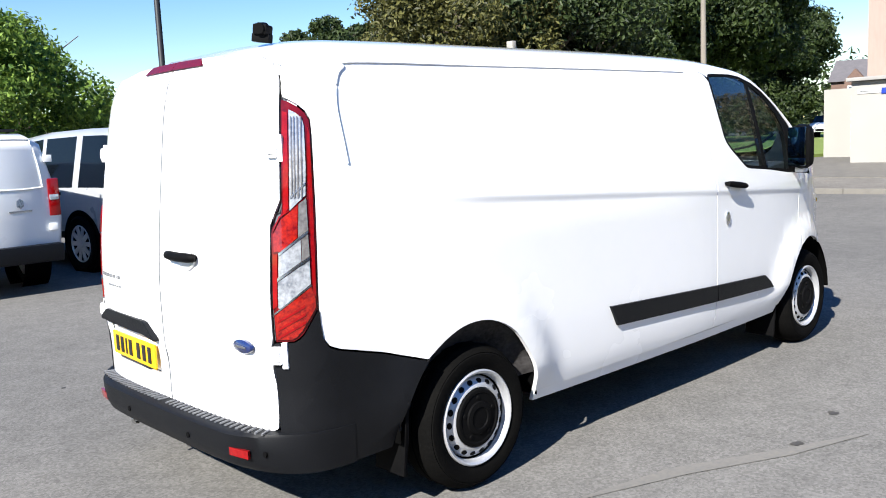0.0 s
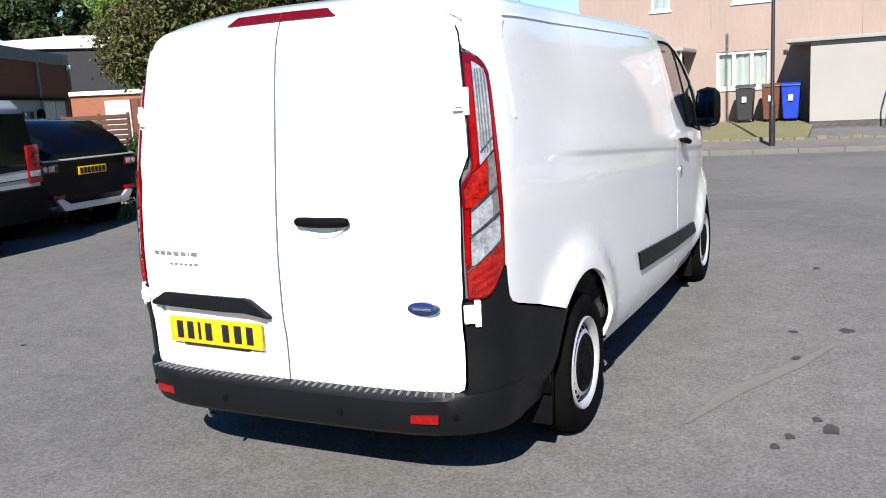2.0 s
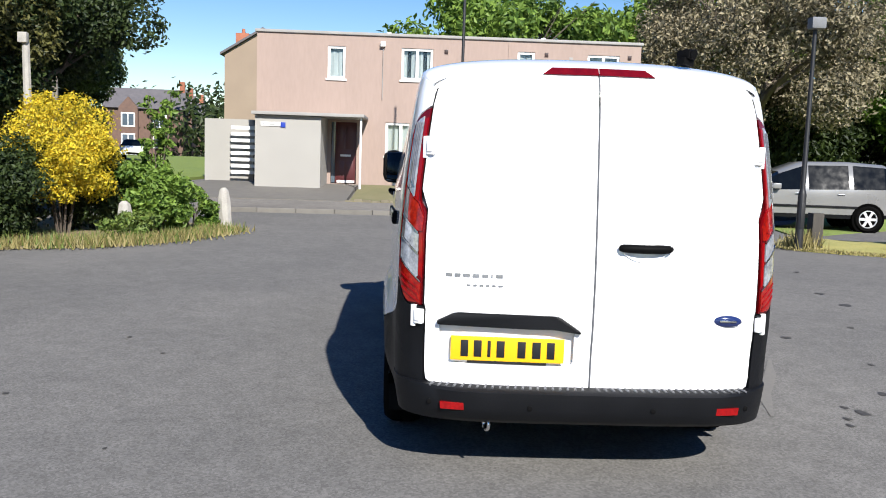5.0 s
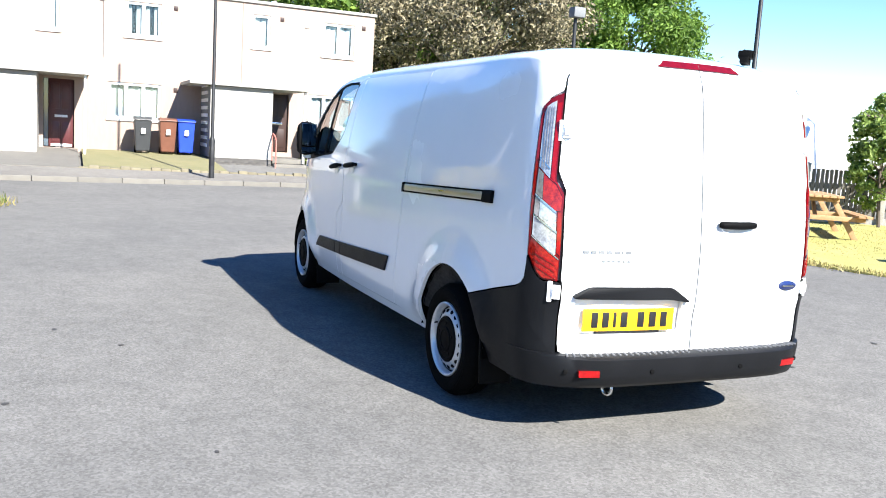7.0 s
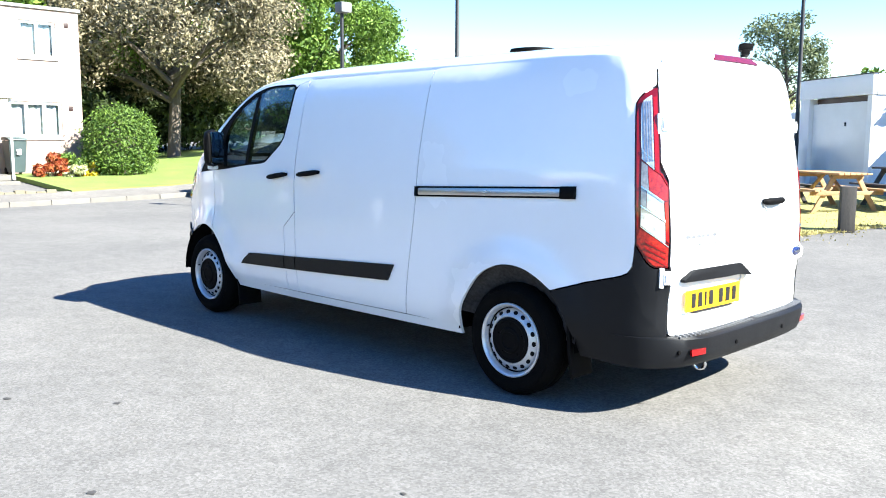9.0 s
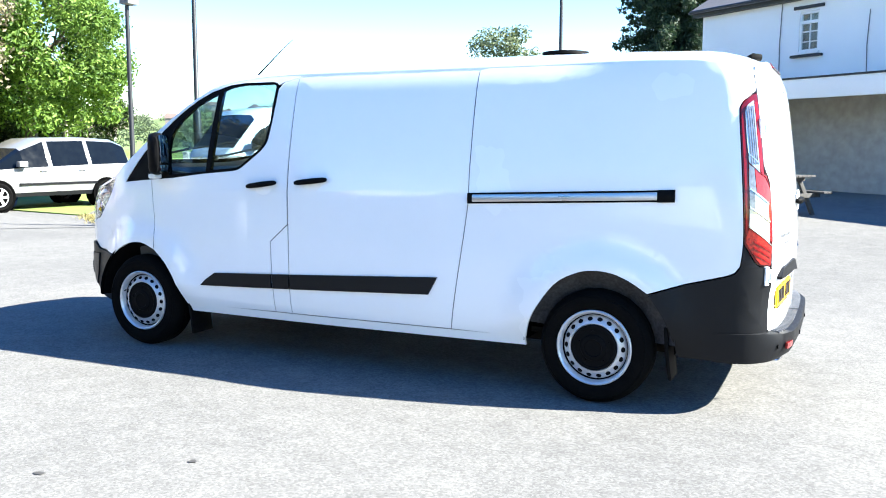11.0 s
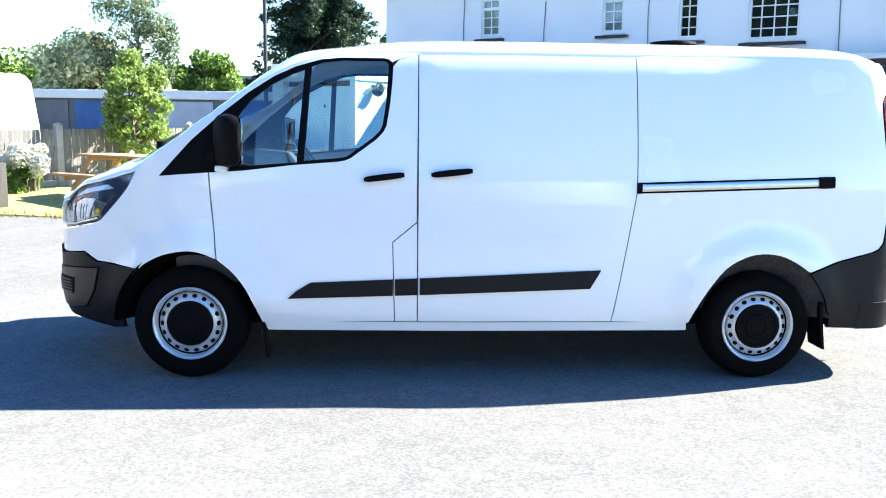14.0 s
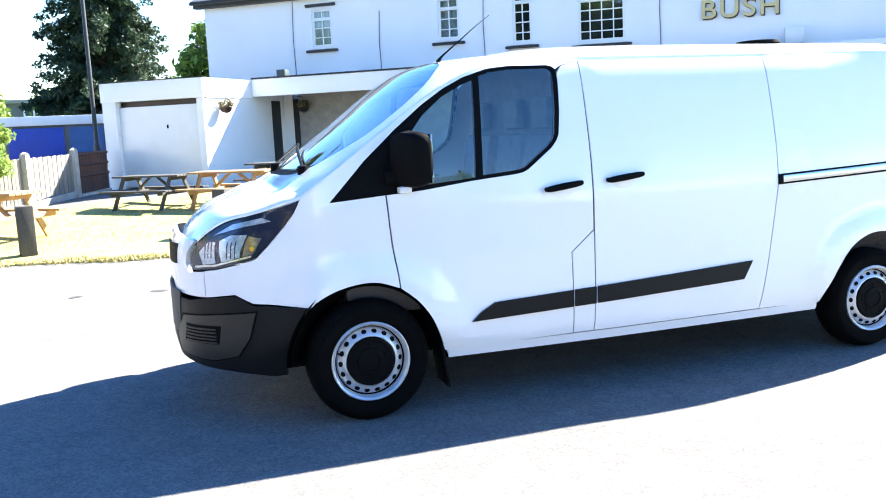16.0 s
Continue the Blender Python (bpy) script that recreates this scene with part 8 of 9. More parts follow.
def car(name, label, m, stations, paint_mat, wheels, wr, glass_side, glass_front=None, glass_rear=None, group="", tyre_w=0.22, spokes=6, trim_low=True, first_glass=3):
    """A vehicle lofted over stations (x, sill z, belt z, roof z, sill half-width, belt half-width, roof half-width), tail at x = 0."""
    v = thing(name, label, "car" if "van" not in name else "van", m, group)
    rings = []
    for x, zs, zb, zt, ws, wb, wr_ in stations:
        zm = zs + (zb - zs) * 0.14
        zq = zs + (zb - zs) * 0.68
        h = zt - zb
        rings.append([(x, ws, zs), (x, ws + (wb - ws) * 0.6, zm), (x, max(ws, wb) + 0.015, zq), (x, wb, zb), (x, wr_ + (wb - wr_) * 0.12, zb + h * 0.86), (x, wr_ * 0.86, zb + h * 0.98), (x, 0.0, zt)])
    shells = {"body": bmesh.new(), "glass": bmesh.new(), "low": bmesh.new()}
    panes = []
    def quad(kind, pts, nm="side_window"):
        if kind == "glass":
            for sd in (1, -1):
                bm = bmesh.new()
                vs = [bm.verts.new((p[0], sd * p[1], p[2])) for p in pts]
                bm.faces.new(vs if sd > 0 else vs[::-1])
                panes.append((nm, bm))
            return
        bm = shells[kind]
        for sd in (1, -1):
            vs = [bm.verts.new((p[0], sd * p[1], p[2])) for p in pts]
            q = list(vs) if sd > 0 else vs[::-1]
            try:
                bm.faces.new(q)
            except ValueError:
                pass
    for i in range(len(rings) - 1):
        for k in range(6):
            kind = "body"
            if k == 3 and i in glass_side:
                kind = "glass"
            if glass_front and i in glass_front and k >= first_glass:
                kind = "glass"
            if k == 0 and trim_low:
                kind = "low"
            quad(kind, [rings[i][k], rings[i + 1][k], rings[i + 1][k + 1], rings[i][k + 1]], "windscreen" if glass_front and i in glass_front else "side_window")
    for end in (0, -1):
        r = rings[end]
        for k in range(6):
            kind = "glass" if (end == 0 and glass_rear and k == 3) else ("low" if k == 0 and trim_low else "body")
            bm = bmesh.new() if kind == "glass" else shells[kind]
            if kind == "glass":
                panes.append(("rear_window", bm))
            a, b = r[k], r[k + 1]
            vs = [bm.verts.new(p) for p in ((a[0], -a[1], a[2]), (a[0], a[1], a[2]), (b[0], b[1], b[2]), (b[0], -b[1], b[2]))]
            if k == 5:
                vs = vs[:3]
            bm.faces.new(vs)
    for kind, mt, nm in (("body", paint_mat, "body"), ("glass", M_DARKGLASS, "windows"), ("low", M_TRIM, "lower_trim")):
        bm = shells[kind]
        bmesh.ops.remove_doubles(bm, verts=bm.verts[:], dist=0.0005)
        if not bm.faces:
            bm.free()
            continue
        bmesh.ops.recalc_face_normals(bm, faces=bm.faces[:])
        bm.normal_update()
        part(nm, bm, mt, v, "dark tinted glass" if kind == "glass" else "", angle=50)
    for nm, bm in panes:
        bmesh.ops.recalc_face_normals(bm, faces=bm.faces[:])
        part(nm, bm, M_DARKGLASS, v, "dark tinted glass")
    for x in wheels:
        wy = max(s[5] for s in stations) + 0.012
        for sd in (1, -1):
            alloy(v, x, sd * (wy + 0.04), wr, tyre_w, sd, spokes=spokes)
            well = lathe([(wr * 1.17, -0.3), (wr * 1.17, 0.004), (wr * 1.10, 0.006), (wr * 1.05, 0.0), (0, -0.002)], 32, "Y")
            part("wheel_arch", well, M_WELL, v, m=Matrix.Translation((x, sd * (wy + 0.006), wr * 1.02)) @ Matrix.Rotation(0 if sd > 0 else math.pi, 4, "Z"))
    return v


def plate_on(v, x, y0, y1, z0, z1, rows=1, n=7):
    pl = part("number_plate", box(x - 0.012, x, y0, y1, z0, z1, 0.003), M_YELLOW, v, "yellow number plate")
    for r in range(rows):
        h = (z1 - z0) / rows
        cnt = n if rows == 1 else max(3, n // 2)
        for k in range(cnt):
            w = (y1 - y0 - 0.04) / cnt
            part("character_bar", box(x - 0.016, x - 0.012, y0 + 0.02 + k * w + 0.008, y0 + 0.02 + (k + 1) * w - 0.008, z0 + r * h + 0.015, z0 + (r + 1) * h - 0.015), M_INK, pl)


def build_cars():
    # silver estate off-roader: tail at origin, nose along x
    d = car("off_roader", "silver boxy off-roader parked with its tail to the yard", pose(2.82, 6.93, 0, 0, 0, 97), [
        (0.0, 0.45, 1.05, 1.75, 0.86, 0.92, 0.78), (0.06, 0.40, 1.08, 1.82, 0.90, 0.95, 0.80), (0.55, 0.42, 1.10, 1.86, 0.92, 0.96, 0.80), (1.05, 0.42, 1.10, 1.87, 0.92, 0.96, 0.80), (1.2, 0.42, 1.10, 1.87, 0.92, 0.96, 0.80), (2.0, 0.42, 1.09, 1.86, 0.92, 0.96, 0.80),
        (2.1, 0.42, 1.09, 1.86, 0.92, 0.96, 0.80), (2.9, 0.42, 1.08, 1.80, 0.92, 0.96, 0.78), (3.35, 0.42, 1.08, 1.42, 0.92, 0.95, 0.80), (3.6, 0.42, 1.10, 1.16, 0.92, 0.95, 0.85), (4.5, 0.42, 1.05, 1.08, 0.90, 0.92, 0.80), (4.78, 0.42, 0.90, 0.95, 0.82, 0.84, 0.7)],
        M_SILVER, (1.05, 3.86), 0.37, (1, 2, 4, 6), (7, 8), True, spokes=10)
    for sd in (1, -1):
        part("rear_lamp", box(-0.02, 0.13, sd * 0.85 - 0.105, sd * 0.85 + 0.105, 0.81, 1.27, 0.015), M_RED, d, "red square lamp cluster")
        part("reversing_lens", box(-0.027, 0.0, sd * 0.85 - 0.08, sd * 0.85 + 0.08, 0.89, 0.96, 0.004), M_CLEAR, d)
        for i in range(2):
            part("lamp_ring", lathe([(0.05, -0.002), (0.042, 0.006), (0, 0.004)], 16, "X"), M_RED_DEEP, d, m=pose(-0.023, sd * 0.85, 1.06 + i * 0.12, 0, 0, 180))
    part("tailgate_trim", prism([(0.02, 0.955), (0.62, 0.985), (0.64, 1.03), (0.2, 1.035), (0.08, 1.0)], -0.02, 0.03, "X", 0.006), M_BLACK, d, "black tailgate handle trim")
    part("window_step", prism([(-0.78, 0.98), (-0.06, 0.955), (0.06, 1.052), (-0.8, 1.056)], -0.006, 0.02, "X", 0.003), M_DARKGLASS, d, "dark lower corner of the rear window")
    part("tailgate_gap", rod([(-0.004, -0.8, 0.87), (-0.004, 0.05, 0.855), (-0.004, 0.2, 0.93), (-0.004, 0.8, 0.95)], 0.006, 5), M_BLACK, d)
    plate_on(d, -0.022, 0.25, 0.53, 0.79, 0.98, 2, 7)
    part("rear_bumper", box(-0.09, 0.12, -0.93, 0.93, 0.36, 0.77, 0.04), M_BLACK, d, "black rear bumper")
    part("reflector", box(-0.098, -0.08, 0.3, 0.5, 0.54, 0.58, 0.004), M_RED, d)
    part("high_brake_lamp", box(-0.03, 0.06, -0.3, 0.3, 1.69, 1.74, 0.006), M_BLACK, d)
    for sd in (1, -1):
        part("door_handle", box(1.5, 1.68, sd * 0.965 - 0.02, sd * 0.965 + 0.02, 1.0, 1.04, 0.01), M_BLACK, d)
    # dark coupe-like off-roader
    e = car("dark_off_roader", "near-black compact off-roader parked with its tail to the yard", pose(5.05, 7.6, 0, 0, 0, 94), [
        (0.0, 0.42, 0.98, 1.12, 0.80, 0.86, 0.62), (0.10, 0.36, 1.02, 1.30, 0.88, 0.92, 0.64), (0.45, 0.36, 1.05, 1.53, 0.92, 0.95, 0.66), (1.3, 0.36, 1.02, 1.60, 0.93, 0.96, 0.68), (2.2, 0.36, 0.98, 1.61, 0.93, 0.96, 0.70), (2.9, 0.36, 0.96, 1.45, 0.93, 0.95, 0.72), (3.4, 0.36, 0.98, 1.08, 0.92, 0.94, 0.8), (4.2, 0.36, 0.92, 0.96, 0.88, 0.9, 0.75), (4.36, 0.4, 0.75, 0.8, 0.8, 0.82, 0.7)],
        M_NAVY, (0.85, 3.5), 0.36, (1, 2, 3, 4), (5,), True, spokes=8)
    for sd in (1, -1):
        lm = part("rear_lamp", box(-0.02, 0.2, sd * 0.77 - 0.17, sd * 0.77 + 0.13, 0.86, 0.98, 0.012), M_RED_DEEP, e, "dark red lamp")
        part("reversing_lens", box(-0.028, 0.0, sd * 0.72 - 0.05, sd * 0.72 + 0.05, 0.88, 0.96, 0.008), M_CLEAR, lm)
        part("lamp_ring", lathe([(0.04, -0.002), (0.03, 0.006), (0, 0.004)], 14, "X"), M_CLEAR, lm, m=pose(-0.024, sd * 0.82, 0.92, 0, 0, 180))
        part("reflector", box(-0.06, 0.0, sd * 0.68 - 0.1, sd * 0.68 + 0.1, 0.52, 0.57, 0.005), M_RED, e)
    plate_on(e, -0.012, -0.26, 0.26, 0.80, 0.91)
    part("skid_plate", prism([(-0.6, 0.34), (0.6, 0.34), (0.72, 0.50), (0.62, 0.52), (0.5, 0.42), (-0.5, 0.42), (-0.62, 0.52), (-0.72, 0.50)], -0.05, 0.06, "X", 0.01), M_STEEL, e, "silver skid plate")
    part("waist_line", prism([(-0.03, 1.01), (0.05, 1.035), (0.05, 1.05), (-0.03, 1.024)], -0.86, 0.86, "Y", 0.003), M_SILVER, e, "bright strip below the rear window")
    # white compact van
    p = car("small_panel_van", "white compact panel van parked with its tail to the yard", pose(0.065, 6.5, 0, 0, 0, 90), [
        (0.0, 0.46, 1.0, 1.68, 0.80, 0.90, 0.76), (0.06, 0.40, 1.05, 1.76, 0.90, 0.955, 0.78), (0.3, 0.38, 1.1, 1.80, 0.94, 0.97, 0.80), (2.0, 0.38, 1.1, 1.81, 0.94, 0.97, 0.80), (3.3, 0.38, 1.1, 1.80, 0.94, 0.97, 0.78), (3.7, 0.38, 1.1, 1.78, 0.94, 0.97, 0.76), (4.35, 0.38, 1.12, 1.28, 0.93, 0.95, 0.8), (4.85, 0.38, 1.0, 1.05, 0.88, 0.9, 0.7), (4.98, 0.38, 0.8, 0.85, 0.8, 0.82, 0.6)],
        M_WHITECAR, (0.98, 4.25), 0.34, (4,), (5,), False, spokes=8)
    for sd in (1, -1):
        lm = part("rear_lamp", box(-0.012, 0.10, sd * 0.885 - 0.065, sd * 0.885 + 0.06, 0.86, 1.28, 0.02), M_RED, p, "red rear lamp")
        part("lamp_lens", box(-0.018, 0.0, sd * 0.885 - 0.05, sd * 0.885 + 0.05, 1.04, 1.10, 0.006), M_CLEAR, lm)
        part("door_hinge", box(-0.02, 0.06, sd * 0.86 - 0.04, sd * 0.86 + 0.05, 1.46, 1.54, 0.01), M_WHITECAR, p)
        part("door_hinge", box(-0.02, 0.06, sd * 0.86 - 0.04, sd * 0.86 + 0.05, 0.70, 0.78, 0.01), M_WHITECAR, p)
        bead = bend([(sd * 0.05, 1.18), (sd * 0.70, 1.18), (sd * 0.77, 1.26), (sd * 0.70, 1.66), (sd * 0.62, 1.72), (sd * 0.05, 1.72)], 6)
        part("pressed_bead", rod([(-0.004 + 0.06 * ease((z - 1.5) / 0.4), y, z) for y, z in bead], 0.010, 6), M_WHITECAR, p)
    part("door_gap", box(-0.006, 0.004, -0.006, 0.006, 0.5, 1.8), M_BLACK, p)
    part("rear_bumper", box(-0.09, 0.1, -0.92, 0.92, 0.36, 0.56, 0.03), M_TRIM, p, "dark rear bumper")
    part("badge_plate", lathe([(0.05, 0), (0.045, 0.012), (0, 0.014)], 6, "X"), M_CHROME, p, "bright badge", m=pose(-0.004, -0.52, 1.02, 0, 0, 180) @ Matrix.Diagonal((1, 0.9, 1.2, 1)))
    part("letter_bar", box(-0.012, -0.002, -0.64, -0.40, 0.93, 0.945), M_GREYINK, p)
    part("roof_bar", rod([(0.5, -0.7, 1.83), (0.5, 0.7, 1.83)], 0.02, 6), M_TRIM, p)
    # silver people carrier at the kerb
    s = car("people_carrier", "pale silver people carrier parked by the kerb", pose(15.6, -10.5, 0.02, 0, 0, 82), [
        (0.0, 0.42, 0.95, 1.15, 0.78, 0.84, 0.6), (0.08, 0.34, 1.0, 1.45, 0.84, 0.88, 0.62), (0.4, 0.32, 1.0, 1.58, 0.86, 0.9, 0.64), (1.1, 0.3, 0.98, 1.62, 0.87, 0.9, 0.64), (1.2, 0.3, 0.98, 1.62, 0.87, 0.9, 0.64), (2.1, 0.3, 0.95, 1.60, 0.87, 0.9, 0.64), (2.2, 0.3, 0.95, 1.59, 0.87, 0.9, 0.64), (2.75, 0.3, 0.93, 1.36, 0.87, 0.89, 0.66), (3.35, 0.3, 0.90, 0.98, 0.86, 0.88, 0.74), (3.9, 0.3, 0.76, 0.80, 0.82, 0.84, 0.7), (4.18, 0.34, 0.58, 0.62, 0.7, 0.72, 0.6)],
        M_MPV, (0.75, 3.38), 0.31, (1, 2, 4, 6, 7), (7,), True)
    for sd in (1, -1):
        part("headlamp", prism([(3.72, 0.62), (4.10, 0.56), (4.12, 0.66), (3.80, 0.78)], sd * 0.74 - 0.06, sd * 0.74 + 0.08, "Y", 0.02), M_CLEAR, s, "clear headlamp")
        part("door_mirror", box(2.75, 2.95, sd * 0.95 - 0.08, sd * 0.95 + 0.08, 0.95, 1.08, 0.03), M_MPV, s)
        part("rubbing_strip", box(1.0, 2.9, sd * 0.915 - 0.012, sd * 0.915 + 0.012, 0.55, 0.60, 0.006), M_TRIM, s)
        for x in (1.3, 2.25):
            part("door_handle", box(x, x + 0.16, sd * 0.91 - 0.015, sd * 0.91 + 0.02, 0.84, 0.87, 0.008), M_CHROME, s)
    part("grille", box(4.1, 4.2, -0.4, 0.4, 0.42, 0.46, 0.015), M_TRIM, s)
    # long white van behind the garden fence
    w = car("tall_panel_van", "tall white panel van with black mirrors parked beyond the fence", pose(12.25, -16.5, 0.02, 0, 0, 76), [
        (0.0, 0.45, 1.25, 2.34, 0.85, 0.97, 0.80), (0.06, 0.4, 1.25, 2.49, 0.92, 1.0, 0.82), (0.25, 0.4, 1.25, 2.53, 0.96, 1.02, 0.84), (0.6, 0.4, 1.25, 2.53, 0.96, 1.02, 0.86), (3.3, 0.4, 1.25, 2.44, 0.96, 1.02, 0.86), (3.9, 0.4, 1.25, 2.35, 0.96, 1.02, 0.84), (4.15, 0.4, 1.27, 2.22, 0.96, 1.0, 0.82), (4.82, 0.4, 1.22, 1.38, 0.94, 0.98, 0.80), (5.06, 0.4, 1.05, 1.12, 0.9, 0.92, 0.7), (5.18, 0.42, 0.8, 0.85, 0.8, 0.82, 0.6)],
        M_WHITECAR, (0.95, 4.3), 0.35, (), (6,), False, first_glass=4)
    for sd in (1, -1):
        panes = [[(3.55, 1.46), (3.7, 1.36), (3.90, 1.38), (3.90, 1.93), (3.55, 1.93)], [(3.95, 1.39), (4.33, 1.48), (4.12, 1.80), (3.95, 1.90)]]
        for loop in panes:
            lo, hi = (0.985, 1.03) if sd > 0 else (-1.03, -0.985)
            pane = prism(bend(loop, 2), lo, hi, "Y", 0.004)
            for q in pane.verts:
                q.co.y -= sd * 0.055 * max(0.0, q.co.z - 1.25) ** 1.4
            part("side_window", pane, M_DARKGLASS, w, "dark tinted glass")
        part("door_mirror", box(4.26, 4.42, sd * 1.16 - 0.11, sd * 1.16 + 0.11, 1.30, 1.62, 0.04), M_BLACK, w, "black door mirror")
        part("mirror_arm", box(4.24, 4.36, sd * 1.02 - 0.06, sd * 1.02 + 0.06, 1.33, 1.42, 0.02), M_BLACK, w)
        part("side_moulding", box(0.6, 3.2, sd * 1.03 - 0.012, sd * 1.03 + 0.012, 0.72, 0.86, 0.006), M_TRIM, w)
        part("door_handle", box(3.35, 3.5, sd * 1.03 - 0.02, sd * 1.03 + 0.02, 1.24, 1.28, 0.01), M_BLACK, w)
    # far car on the common road, and a dark one behind the bed
    f = car("white_saloon", "small white car parked far up the street", pose(58, 21.0, gz(58, 21) + 0.1, 0, 0, 195), [
        (0.0, 0.4, 0.85, 0.95, 0.7, 0.8, 0.6), (0.5, 0.3, 0.95, 1.05, 0.84, 0.87, 0.66), (1.2, 0.3, 0.93, 1.4, 0.85, 0.88, 0.62), (2.4, 0.3, 0.92, 1.42, 0.85, 0.88, 0.62), (3.2, 0.3, 0.9, 0.98, 0.85, 0.88, 0.7), (4.2, 0.3, 0.75, 0.8, 0.8, 0.82, 0.6), (4.35, 0.35, 0.55, 0.6, 0.7, 0.72, 0.6)], M_WHITECAR, (0.8, 3.5), 0.31, (1, 2, 3), (3,), True)
    part("grille", box(4.3, 4.37, -0.4, 0.4, 0.4, 0.56, 0.02), M_BLACK, f)
    g = car("dark_hatchback", "dark car parked beyond the bed", pose(13.5, 17.5, 0, 0, 0, 230), [
        (0.0, 0.4, 0.85, 1.0, 0.7, 0.8, 0.6), (0.4, 0.3, 0.95, 1.4, 0.84, 0.87, 0.62), (2.2, 0.3, 0.92, 1.44, 0.85, 0.88, 0.62), (3.0, 0.3, 0.9, 0.98, 0.85, 0.88, 0.7), (3.9, 0.3, 0.75, 0.8, 0.8, 0.82, 0.6), (4.05, 0.35, 0.55, 0.6, 0.7, 0.72, 0.6)], M_NAVY, (0.7, 3.2), 0.31, (1, 2), (2,), True)
    for sd in (1, -1):
        part("headlamp", box(3.98, 4.07, sd * 0.6 - 0.14, sd * 0.6 + 0.14, 0.58, 0.70, 0.02), M_CLEAR, g)
    part("number_plate", box(4.06, 4.075, -0.26, 0.26, 0.42, 0.53, 0.003), M_SIGN, g)


# ---- garden, fences, posts, bins ----
def picnic(m, wood, label):
    t = thing("picnic_table", label, "picnic table", m, "picnic tables on the lawn")
    bm = box(-0.88, 0.88, -0.055, 0.055, -0.019, 0.019, 0.006)
    me = bpy.data.meshes.new("plank")
    bm.to_mesh(me)
    bm.free()
    me.materials.append(wood)
    for k in range(6):
        shared("top_plank", me, t, Matrix.Translation((0, -0.30 + 0.12 * k, 0.74)))
    for sd in (1, -1):
        for k in range(2):
            shared("seat_plank", me, t, Matrix.Translation((0, sd * (0.66 + 0.12 * k), 0.43)))
    for x in (-0.62, 0.62):
        part("cross_beam", box(x - 0.045, x - 0.003, -0.78, 0.78, 0.33, 0.41, 0.006), wood, t)
        part("top_beam", box(x - 0.045, x - 0.003, -0.33, 0.33, 0.645, 0.72, 0.006), wood, t)
        for sd in (1, -1):
            leg = prism([(sd * 0.18, 0.72), (sd * 0.28, 0.72), (sd * 0.72, 0.0), (sd * 0.61, 0.0)], x, x + 0.042, "X", 0.004)
            part("leg", leg, wood, t)
        br = prism([(x * 0.95, 0.35), (x * 0.95 - math.copysign(0.07, x), 0.35), (x * 0.12, 0.70), (x * 0.12 + math.copysign(0.07, x), 0.70)], -0.03, 0.03, "Y")
        part("brace", br, wood, t)
    return t


def wheelie(x, y, mat, label, rz=180, lid=None):
    b = thing("wheelie_bin", label, "bin", pose(x, y, gz(x, y) + 0.125, 0, 0, rz) @ Matrix.Diagonal((0.9, 0.86, 1, 1)), "wheelie bins by the flats")
    body = bmesh.new()
    secs = []
    for z, w, d in ((0.06, 0.22, 0.24), (0.5, 0.25, 0.29), (0.96, 0.28, 0.34)):
        secs.append([body.verts.new((sx * d, sy * w, z)) for sx, sy in ((-1, -1), (1, -1), (1, 1), (-1, 1))])
    for a, c in zip(secs, secs[1:]):
        for k in range(4):
            body.faces.new((a[k], a[(k + 1) % 4], c[(k + 1) % 4], c[k]))
    body.faces.new(secs[0][::-1])
    body.faces.new(secs[-1])
    bmesh.ops.bevel(body, geom=body.edges[:], offset=0.02, segments=2, affect="EDGES")
    part("body", body, mat, b)
    part("lid", prism([(-0.37, 0.965), (0.38, 0.965), (0.37, 1.0), (0.1, 1.05), (-0.3, 1.06), (-0.38, 1.0)], -0.295, 0.295, "Y", 0.012), lid or mat, b)
    part("handle", rod([(-0.40, -0.24, 0.98), (-0.42, 0, 0.98), (-0.40, 0.24, 0.98)], 0.018, 6), mat, b)
    for sd in (1, -1):
        part("bin_wheel", lathe([(0.0, 0.0), (0.10, 0.0), (0.10, 0.05), (0.0, 0.05)], 16, "Y"), M_BLACK, b, m=Matrix.Translation((-0.24, sd * 0.22 - 0.025, 0.10)))
    part("label", box(0.322, 0.335, -0.07, 0.07, 0.58, 0.74, 0.004), M_UPVC, b, "white patch", m=pose(0, 0, 0, 0, 3, 0))
    return b


